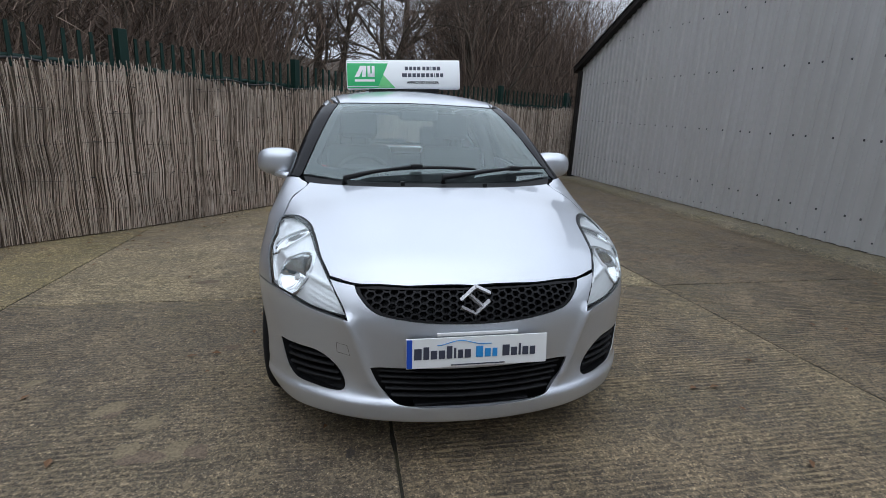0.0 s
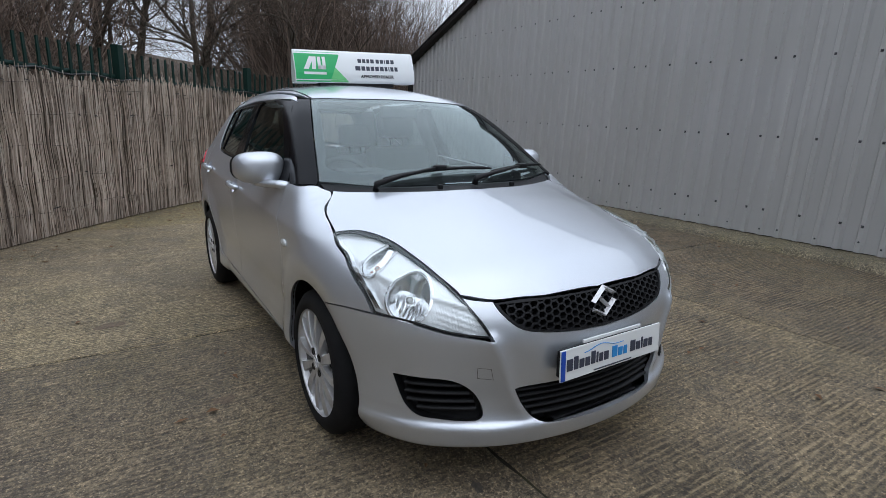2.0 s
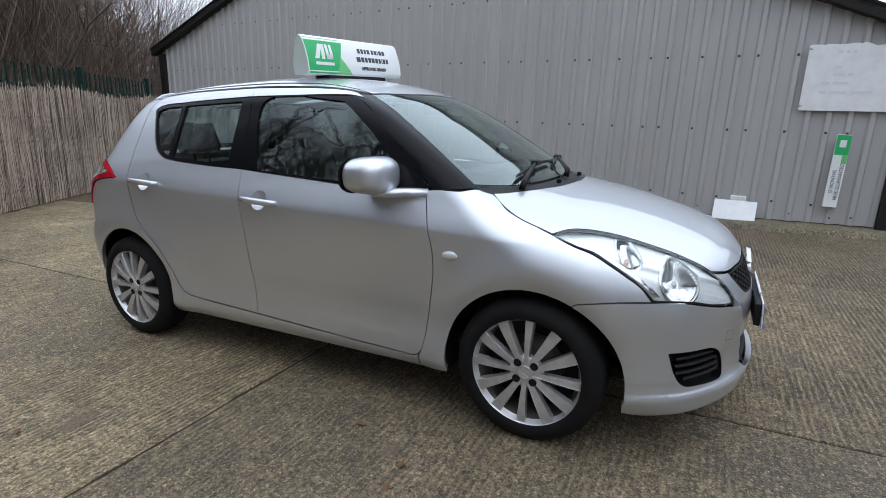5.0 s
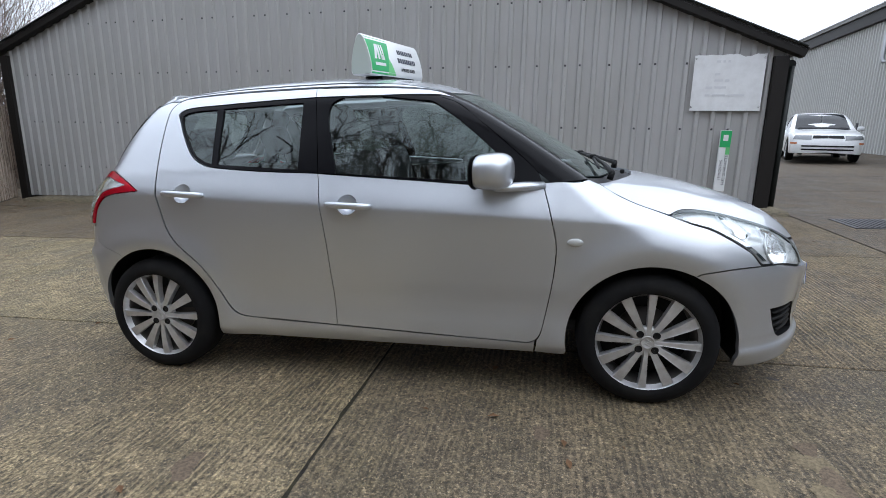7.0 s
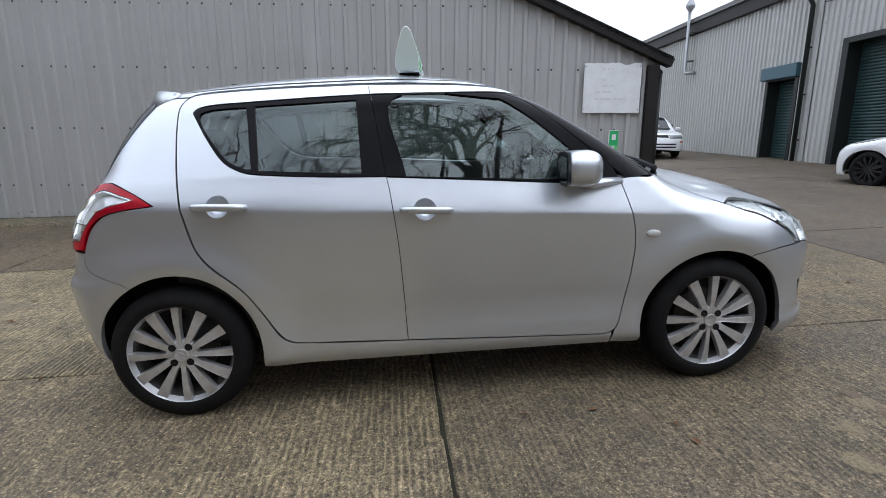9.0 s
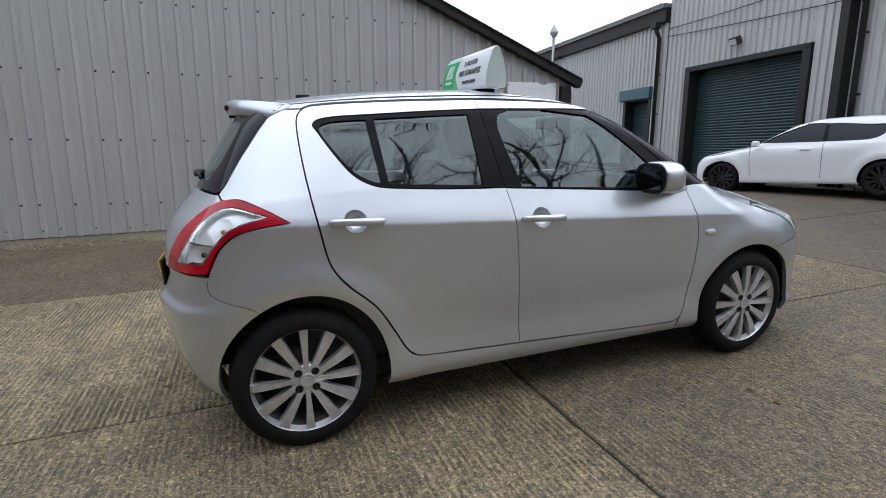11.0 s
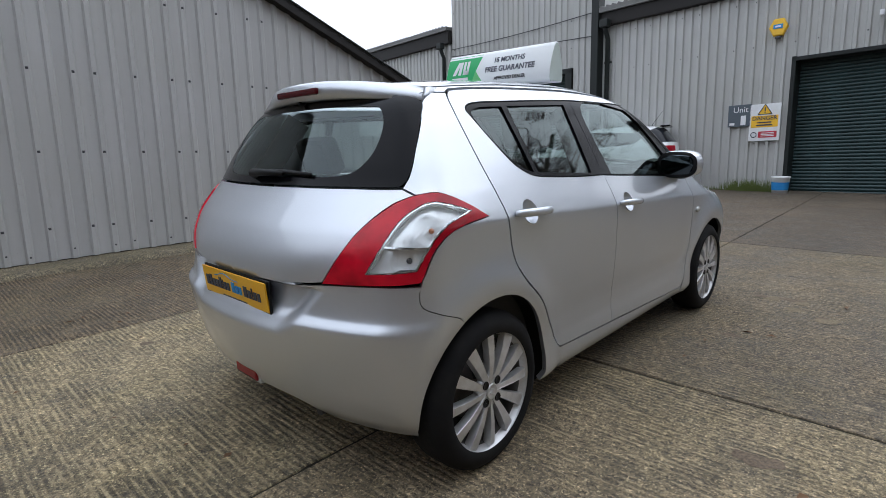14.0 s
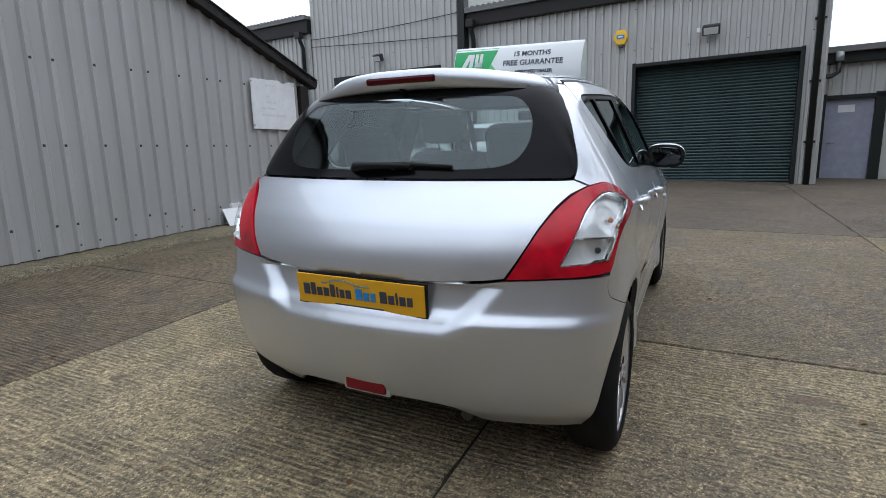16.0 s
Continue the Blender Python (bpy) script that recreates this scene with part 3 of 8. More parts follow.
us = wall_item("unit_sign", 1.32, 1.62, "slate grey unit sign with white lettering", "sign", 0.06)
part("panel", box((0.46, 0.02, 0.46), (0, -0.02, 0), 0.006), M["sign_grey"], us)
FACE = pose(0, -0.034, 0, 90, 0, 0)
lettering("Unit", 0.17, FACE @ pose(0.02, 0.12, 0), M["white_paint"], us)
part("number_bar", box((0.1, 0.006, 0.2), (0.08, -0.034, -0.1), 0.0), M["white_paint"], us, "pale upright bar")
part("small_print", box((0.1, 0.006, 0.05), (-0.14, -0.034, -0.17), 0.0), M["white_paint"], us)
ds = wall_item("danger_sign", 0.83, 1.45, "white and yellow danger sign with a warning triangle", "sign", 0.06)
part("panel", box((0.58, 0.02, 0.76), (0, -0.02, 0), 0.02), M["white_paint"], ds)
part("yellow_field", box((0.5, 0.006, 0.24), (0, -0.033, 0.02), 0.0), M["yellow"], ds)
lettering("DANGER", 0.115, FACE @ pose(0, 0.085, 0.006), M["navy_print"], ds, bold=0.002)
for dz, w in ((0.0, 0.26), (-0.055, 0.3)):
    part("text_bar", box((w, 0.006, 0.026), (0, -0.039, dz), 0.0), M["navy_print"], ds)
part("red_field", box((0.34, 0.006, 0.13), (0.07, -0.033, -0.25), 0.0), M["red_print"], ds)
for dz in (-0.22, -0.25, -0.28):
    part("text_bar", box((0.24, 0.006, 0.014), (0.07, -0.039, dz), 0.0), M["white_paint"], ds)
bm = bmesh.new()
bm.faces.new([bm.verts.new(p) for p in ((-0.13, -0.034, 0.17), (0.13, -0.034, 0.17), (0, -0.034, 0.37))])
part("triangle", bm, M["yellow"], ds)
bm = bmesh.new()
tri = [(-0.13, 0.17), (0.13, 0.17), (0.0, 0.37)]
for a, b in zip(tri, tri[1:] + tri[:1]):
    tube([(a[0], -0.036, a[1]), (b[0], -0.036, b[1])], 0.008, 4, bm)
box((0.02, 0.006, 0.08), (0, -0.038, 0.27), 0.0, bm)
box((0.022, 0.006, 0.02), (0, -0.038, 0.205), 0.0, bm)
part("triangle_edge", bm, M["navy_print"], ds)
bm = lathe([(-0.034, 0.045), (-0.038, 0.045), (-0.038, 0.06), (-0.034, 0.06)], 20, axis="Y")
bmesh.ops.translate(bm, verts=bm.verts[:], vec=(-0.19, 0, -0.25))
part("ring", bm, M["navy_print"], ds)

cb = wall_item("wall_cable", 10.3, 0, "thin dark cables strung across the tall unit", "cable", 0.07)
for z0, z1, sag in ((4.48, 4.52, 0.05), (4.26, 3.94, 0.02)):
    part("cable", tube([(5.3 * k / 16, -0.005, z0 + (z1 - z0) * k / 16 - sag * math.sin(math.pi * k / 16)) for k in range(17)], 0.012, 5), M["steel_dark"], cb)
for host, x_end, rows_z in ((unit_b, 5.4, (3.74, 4.45, 5.6)), (unit_c, 8.0, (3.0, 3.9))):
    bm = bmesh.new()
    for z in rows_z:
        for k in range(int(x_end / 0.57)):
            box((0.022, 0.012, 0.022), ((3 * k + k % 2 + 0.76) * 0.19, -0.048, z), 0.004, bm, seg=1)
    tagged(part("screws", bm, M["steel_dark"], host), kind="stuff")
fl = wall_item("flue", 17.0, 3.22, "galvanised flue pipe with a conical cowl", "flue", 0.05)
part("pipe", tube([(0.25, 0.0, 0.05), (0.25, -0.22, 0.05), (0.1, -0.3, 0.05), (0, -0.3, 0.2), (0, -0.3, 2.35)], 0.058, 12), M["galv"], fl, smooth=True)
part("cowl", lathe([(2.3, 0.07), (2.45, 0.17), (2.52, 0.17), (2.80, 0.02)], 14, axis="Z"), M["galv"], fl, at=pose(0, -0.3, 0))
for z in (0.5, 1.5):
    part("bracket", box((0.3, 0.2, 0.04), (0.05, -0.15, z), 0.004), M["steel_dark"], fl)

bk = thing("bucket", YARD @ pose(0.42, -9.95, 0), "white plastic tub with blue print, beside the shutter", "bucket")
part("tub", lathe([(0, 0.0), (0, 0.14), (0.3, 0.165), (0.31, 0.175), (0.33, 0.175), (0.33, 0.15), (0.05, 0.13)], 20, axis="Z"), M["white_paint"], bk)
part("print", lathe([(0.06, 0.1475), (0.22, 0.161)], 20, axis="Z"), M["blue_print"], bk, "pale blue printed band")
rng = random.Random(5)
bm = bmesh.new()
for k in range(700):
    x = rng.uniform(0.55, 4.2) if rng.random() < 0.3 else rng.gauss(1.0, 0.28)
    x = max(0.5, x)
    b = Vector((x + rng.gauss(0, 0.03), rng.uniform(0.1, 0.3), ground_z(x, -10.2) - 0.34))
    h = rng.uniform(0.06, 0.3) * (1.0 if x < 1.6 else 0.4)
    d = Vector((rng.gauss(0, 0.12), rng.gauss(0.05, 0.1), 1)).normalized()
    s = Vector((0.006, 0.002, 0))
    bm.faces.new([bm.verts.new(p) for p in (b - s, b + s, b + d * h)])
gr = part("grass", bm, M["moss"], None, at=UNIT)
tagged(gr, "green and yellow weeds along the foot of the wall", "grass", kind="stuff")


# ---------- reed fence, palisade and thicket ----------
fence_path = [(-8.6, -3.0), (-6.2, -0.75), (-3.75, 1.85), (-2.8, 2.85), (-1.45, 4.65), (-0.55, 5.7), (0.3, 6.5), (1.3, 7.2), (2.6, 8.0), (4.4, 9.15), (5.75, 10.05)]
seglen = [0.0]
for a, b in zip(fence_path, fence_path[1:]):
    seglen.append(seglen[-1] + math.dist(a, b))
fpx, fpy = spline(seglen, [p[0] for p in fence_path]), spline(seglen, [p[1] for p in fence_path])
flen = seglen[-1]


def fence_at(s, out=0.0):
    """World place on the fence line, s metres along, out metres behind it; and its direction."""
    x, y = float(fpx(s)), float(fpy(s))
    dx, dy = float(fpx(s + 0.05) - fpx(s - 0.05)), float(fpy(s + 0.05) - fpy(s - 0.05))
    n = math.hypot(dx, dy)
    dx, dy = dx / n, dy / n
    return Vector((x - dy * out, y + dx * out, ground_z(x, y))), Vector((dx, dy, 0))


rng = random.Random(11)
screen = thing("reed_screen", Matrix(), "weathered grey-brown reed screening wired to the fence", "fence", kind="structure")
verts, faces = [], []
s = 0.02
while s < flen - 0.02:
    p, d = fence_at(s)
    back = Vector((-d.y, d.x, 0))
    h = 1.74 + 0.05 * math.sin(s * 1.7) + rng.gauss(0, 0.03) + (0.08 if rng.random() < 0.06 else 0)
    w, lean, off = rng.uniform(0.0026, 0.0055), rng.gauss(0, 0.034), rng.uniform(-0.014, 0.014)
    bow = rng.gauss(0, 0.018)
    base = len(verts)
    for k in (0.0, 0.2, 0.38, 0.58, 0.78, 1.0):
        kink = 0.011 * math.sin(s * 5.3 + k * 17) + rng.gauss(0, 0.006)
        c = p + d * (lean * k + bow * (k - k * k) * 4 + kink) + back * (off + rng.gauss(0, 0.004)) + Vector((0, 0, h * k + (0.015 if k == 0 else 0)))
        for u, v in ((-1, 0.5), (0, -1), (1, 0.5)):
            verts.append(c + d * (u * w) + back * (v * w))
    for r in (0, 3, 6, 9, 12):
        for k in range(3):
            faces.append((base + r + k, base + r + (k + 1) % 3, base + r + 3 + (k + 1) % 3, base + r + 3 + k))
    faces.append((base + 15, base + 16, base + 17))
    s += rng.uniform(0.0042, 0.0078)
tagged(raw(verts, faces, "reeds", M["reed"], screen), kind="stuff")
# added sheet behind the stalks; its dark colour stands for shade in the gaps
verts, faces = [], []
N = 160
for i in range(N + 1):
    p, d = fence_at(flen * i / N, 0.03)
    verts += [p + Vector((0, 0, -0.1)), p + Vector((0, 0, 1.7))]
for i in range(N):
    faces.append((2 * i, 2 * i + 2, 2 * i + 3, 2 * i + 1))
raw(verts, faces, "backing", M["reed_back"], screen, label="sheet in the dark colour of shaded reeds")
for z in (0.28, 0.62, 0.98, 1.32, 1.62):
    bm = bmesh.new()
    tube([fence_at(flen * i / 90, -0.014)[0] + Vector((0, 0, z + 0.02 * math.sin(i * 0.9 + z * 7))) for i in range(91)], 0.0014, 4, bm)
    part("wire", bm, M["steel_dark"], screen)
bm = bmesh.new()
for k in range(120):
    p, d = fence_at(rng.uniform(0.2, flen - 0.2), -0.02)
    c = p + Vector((0, 0, rng.choice((0.3, 0.64, 0.99, 1.33, 1.64)) + rng.gauss(0, 0.02)))
    tube([c, c + d * rng.uniform(0.03, 0.09) + Vector((0, 0, rng.gauss(0, 0.01)))], 0.005, 4, bm)
tagged(part("wire_ties", bm, M["steel_dark"], screen), kind="stuff")

pal = thing("palisade_fence", Matrix(), "dark green steel palisade fence with pointed pales", "fence", kind="structure")
bm = bmesh.new()
box((0.088, 0.018, 2.12), (0, 0, 1.06), 0.0, bm)
for v in bm.verts:
    if v.co.z > 2:
        v.co.x *= 0.35
pale_me = mesh_of(bm, "pale", M["palisade"])
bm = box((0.1, 0.1, 2.2), (0, 0, 1.1), 0.006)
post_me = mesh_of(bm, "post", M["palisade"])
k, s = 0, 0.1
while s < flen + 0.2:
    p, d = fence_at(min(s, flen - 0.06), 0.16)
    o = new("post" if k % 18 == 0 else "pale", post_me if k % 18 == 0 else pale_me)
    o.parent = pal
    o.matrix_basis = Matrix.Translation(p) @ pose(0, 0, 0, 0, rng.gauss(0, 0.4), math.degrees(math.atan2(d.y, d.x)))
    s += 0.152
    k += 1
for z in (0.5, 1.80):
    bm = bmesh.new()
    tube([fence_at(flen * i / 60, 0.20)[0] + Vector((0, 0, z)) for i in range(61)], 0.035, 4, bm)
    part("rail", bm, M["palisade"], pal)
bm = bmesh.new()
tube([fence_at(flen * i / 120, 0.03)[0] + Vector((0, 0, 1.765 + 0.02 * math.sin(i * 1.3))) for i in range(121)], 0.013, 6, bm)
part("cable", bm, M["satin_cable"], pal, "black cable along the top of the reeds")

# ---------- bank behind the fence ----------
verts, faces = [], []
rows = ((0.5, 0.0), (3.0, 0.25), (7.0, 1.4), (14.0, 3.2), (24.0, 4.4))
for i in range(49):
    s = -6 + (flen + 14) * i / 48
    p, d = fence_at(max(0.1, min(flen - 0.1, s)))
    p = p + d * (s - max(0.1, min(flen - 0.1, s)))
    for o, h in rows:
        verts.append(p + Vector((-d.y, d.x, 0)) * o + Vector((0, 0, h + 0.15 * math.sin(i * 1.1 + o))))
for i in range(48):
    for j in range(4):
        a = i * 5 + j
        faces.append((a, a + 5, a + 6, a + 1))
bank = raw(verts, faces, "bank", M["soil"], smooth=True)
tagged(bank, "brown leaf-littered earth bank behind the fence", "bank", kind="structure")


# ---------- bare trees ----------
def grow(verts, faces, p, d, length, r, level, rng, droop=0.0, sides=5):
    """Adds a branch as a tapered tube, and its side branches."""
    steps = 5 if level < 2 else 4
    pts, q, dd = [p.copy()], p.copy(), d.copy()
    for k in range(steps):
        wob = 0.16 if level == 0 else 0.3
        dd = (dd + Vector((rng.gauss(0, wob), rng.gauss(0, wob), rng.gauss(0.05 if level else 0.1, wob * 0.6) - droop * level))).normalized()
        q = q + dd * (length / steps)
        pts.append(q.copy())
    sd = sides if level < 2 else 3
    base, ref = len(verts), d.orthogonal().normalized()
    for i, c in enumerate(pts):
        t = (pts[min(i + 1, steps)] - pts[max(i - 1, 0)]).normalized()
        ref = (ref - t * ref.dot(t)).normalized()
        b = t.cross(ref)
        rr = r * (1 - 0.75 * i / steps)
        for k in range(sd):
            a = 2 * math.pi * k / sd
            verts.append(c + rr * (math.cos(a) * ref + math.sin(a) * b))
    for i in range(steps):
        for k in range(sd):
            faces.append((base + i * sd + k, base + i * sd + (k + 1) % sd, base + (i + 1) * sd + (k + 1) % sd, base + (i + 1) * sd + k))
    return pts


def yard_side(p):
    """Whether a point hangs over the yard, this side of the fence."""
    return p.x > -8.5 and p.y < float(np.interp(p.x, [q[0] for q in fence_path], [q[1] for q in fence_path])) + 0.4


def bare_tree(at, height, girth, seed, label, lean=(0, 0), spread=1.0, levels=4):
    rng = random.Random(seed)
    t = thing("tree", Matrix.Translation(at), label, "tree", "bare trees")
    tv, tf, lv, lf, wv, wf = [], [], [], [], [], []
    trunk = grow(tv, tf, Vector((0, 0, -0.3)), Vector((lean[0], lean[1], 1)).normalized(), height * 0.62, girth, 0, rng, sides=9)

    def sub(pts, length, r, level):
        if level > levels:
            return
        if yard_side(pts[-1] + Vector(at)):
            return
        count = {1: 9, 2: 6, 3: 5, 4: 4}[level]
        for c in range(count):
            f = rng.uniform(0.25 if level == 1 else 0.15, 1.0)
            i = min(int(f * (len(pts) - 1)), len(pts) - 2)
            p = pts[i].lerp(pts[i + 1], f * (len(pts) - 1) - i)
            along = (pts[i + 1] - pts[i]).normalized()
            side = Vector((rng.gauss(0, 1), rng.gauss(0, 1), rng.gauss(0.2, 0.5)))
            side = (side - along * side.dot(along)).normalized()
            d = (along * rng.uniform(0.4, 0.9) + side * spread * rng.uniform(0.6, 1.1) + Vector((0, 0, 0.15))).normalized()
            L = length * rng.uniform(0.6, 1.1) * (1.15 - 0.5 * f)
            V, F = (lv, lf) if level < 3 else (wv, wf)
            if yard_side(p + d * L + Vector(at)):
                d = Vector((-abs(d.x) * 0.4, abs(d.y), abs(d.z) + 0.3)).normalized()
            q = grow(V, F, p, d, L, r * (1 - 0.5 * f), level, rng, droop=0.03)
            sub(q, length * 0.52, r * 0.5, level + 1)

    sub(trunk, height * 0.42, girth * 0.42, 1)
    raw(tv, tf, "trunk", M["bark"], t, smooth=True)
    raw(lv, lf, "crown", M["bark"], t, smooth=True)
    if wv:
        tagged(raw(wv, wf, "crown", M["twig"], t, smooth=True), kind="stuff")
    return t


rng = random.Random(3)
for s, o, h, g, ln in ((1.0, 3.6, 10.0, 0.2, 0.1), (3.2, 4.6, 10.5, 0.2, 0.1), (5.2, 3.6, 9.5, 0.17, -0.1), (7.2, 4.8, 10.0, 0.2, 0.0), (8.9, 4.0, 9.5, 0.17, 0.12), (10.6, 3.4, 6.5, 0.10, -0.15), (12.2, 6.0, 8.5, 0.16, 0.25), (13.2, 4.4, 7.0, 0.09, 0.35),
                       (14.8, 5.6, 8.5, 0.13, 0.1), (16.2, 4.0, 7.5, 0.1, -0.1), (18.8, 3.0, 8.0, 0.12, 0.0), (20.4, 5.0, 9.0, 0.16, 0.1), (23.0, 5.0, 9.5, 0.18, 0.0), (18.0, 6.0, 9.0, 0.2, 0.0), (19.6, 4.6, 8.0, 0.14, 0.1), (21.5, 7.0, 9.0, 0.17, 0.0), (2.0, 6.0, 8.0, 0.14, 0.0), (16.8, 9.0, 10.0, 0.2, 0.0), (11.4, 10.0, 10.0, 0.2, 0.1)):
    ss = max(0.1, min(flen - 0.1, s))
    p, d = fence_at(ss, o)
    p = p + d * (s - ss) + Vector((0, 0, 0.25 if o < 4 else 1.0))
    bare_tree(p, h, g, int(s * 100), "bare winter tree with fine brown twigs behind the fence", (d.x * ln, d.y * ln))


def thicket(name, count, place, label, tall=(1.6, 4.2), thick=(0.004, 0.013)):
    """A dense tangle of thin bare stems."""
    verts, faces = [], []
    for k in range(count):
        p = place()
        h = rng.uniform(*tall)
        d = Vector((rng.gauss(0, 0.35), rng.gauss(0, 0.35), 1)).normalized()
        r = rng.uniform(*thick)
        q, pts = p.copy(), [p.copy()]
        for j in range(4):
            d = (d + Vector((rng.gauss(0, 0.28), rng.gauss(0, 0.28), rng.gauss(-0.08, 0.2)))).normalized()
            q = q + d * (h / 4)
            pts.append(q.copy())
        if any(yard_side(c) for c in pts):
            continue
        base = len(verts)
        for i, c in enumerate(pts):
            rr = r * (1 - 0.8 * i / 4)
            verts += [c + Vector((rr, 0, 0)), c + Vector((-rr * 0.5, rr * 0.86, 0)), c + Vector((-rr * 0.5, -rr * 0.86, 0))]
        for i in range(4):
            for j in range(3):
                faces.append((base + 3 * i + j, base + 3 * i + (j + 1) % 3, base + 3 * i + 3 + (j + 1) % 3, base + 3 * i + 3 + j))
        # side twigs
        for j in range(5):
            i = rng.randrange(1, 4)
            c = pts[i]
            e = c + Vector((rng.gauss(0, 0.3), rng.gauss(0, 0.3), rng.gauss(0.15, 0.25)))
            if yard_side(e):
                continue
            m = c.lerp(e, 0.5) + Vector((rng.gauss(0, 0.05), rng.gauss(0, 0.05), 0.04))
            b = len(verts)
            w = Vector((r * 0.45, r * 0.3, 0))
            verts += [c - w, c + w, m - w * 0.8, m + w * 0.8, e]
            faces += [(b, b + 1, b + 3, b + 2), (b + 2, b + 3, b + 4)]
    ob = raw(verts, faces, name, M["twig"])
    return tagged(ob, label, "thicket", kind="stuff")


def behind_fence(lo, hi, o0, o1, thin=0.2):
    """Places behind the fence; few in the gap through which the sky shows."""
    def f():
        while True:
            s, o = rng.uniform(lo, hi), rng.uniform(o0, o1)
            ss = max(0.1, min(flen - 0.1, s))
            p, d = fence_at(ss, o)
            p = p + d * (s - ss)
            if -0.11 < (p.x + 0.7) / (p.y + 3.6) < 0.21 and p.y > 0 and rng.random() > thin:
                continue
            zb = float(np.interp(o, [r[0] for r in rows], [r[1] for r in rows]))
            return p + Vector((0, 0, zb - 0.1))
    return f


thicket("thicket", 6500, behind_fence(-4, 25, 0.9, 5.0, 0.15), "dense brown leafless undergrowth behind the fence", tall=(1.4, 3.6))
thicket("thicket", 4500, behind_fence(8, 21, 0.5, 3.5, 1.0), "low brown leafless undergrowth behind the fence", tall=(1.2, 2.5))
thicket("thicket", 5600, behind_fence(-6, 14, 2.5, 11.0, 0.03), "tall brown leafless scrub on the bank", tall=(3.0, 6.5), thick=(0.006, 0.018))
thicket("thicket", 7500, behind_fence(12.0, 31, 2.0, 12.0, 0.0), "tall brown leafless scrub on the bank", tall=(4.0, 8.5), thick=(0.006, 0.02))


def across(x0, x1, y0, y1):
    def f():
        x, y = rng.uniform(x0, x1), rng.uniform(y0, y1)
        return Vector((x, y, ground_z(x, y) + 0.25 * max(0, -9 - x)))
    return f


thicket("thicket", 2600, behind_fence(3, 10.5, 3.0, 12.0, 0.02), "tall brown leafless scrub on the bank", tall=(3.0, 6.0), thick=(0.006, 0.018))
thicket("thicket", 4000, behind_fence(-6, 8, 1.0, 7.0, 0.03), "tall brown leafless scrub on the bank", tall=(2.5, 5.5), thick=(0.006, 0.018))
thicket("thicket", 7500, across(-17, -9.5, -20, 16), "bare scrub across the drive", tall=(1.8, 4.6), thick=(0.008, 0.024))
verts = [(x, y, ground_z(-9, y) + h) for y in range(-30, 31, 4) for x, h in ((-9.0, -0.1), (-12.0, 1.0), (-20.0, 2.6), (-30.0, 3.2))]
faces = [(4 * i + j, 4 * i + j + 1, 4 * i + 5 + j, 4 * i + 4 + j) for i in range(15) for j in range(3)]
hedge_bank = raw(verts, faces, "bank", M["soil"], smooth=True)
tagged(hedge_bank, "brown earth bank across the drive", "bank", kind="structure")
thicket("thicket", 3500, across(-16, -7, -27, -15), "bare scrub across the drive", tall=(1.8, 4.6), thick=(0.008, 0.024))
# trees across the drive, which the car windows mirror
for x, y, h, g in ((-10.5, -4.5, 17, 0.34), (-11.5, -1, 16, 0.32), (-11.5, 3.0, 15, 0.3), (-13, 6.5, 14, 0.28), (-7.8, -8.2, 16, 0.34), (-10.5, -12, 17, 0.34), (-14.5, 10, 12, 0.25), (-8.8, -15.5, 17, 0.34), (-9.8, -19.5, 18, 0.36), (-12.5, -23, 16, 0.3), (-9, -24, 16, 0.32)):
    bare_tree((x, y, ground_z(x, y)), h, g, int(x * 31 + y * 7), "tall bare winter tree across the drive", levels=4)


# ---------- the hatchback's shape, as one smooth implicit body (front towards -y) ----------
NOSE_C, TAIL_C, CAP = -1.2, 1.1, 0.8


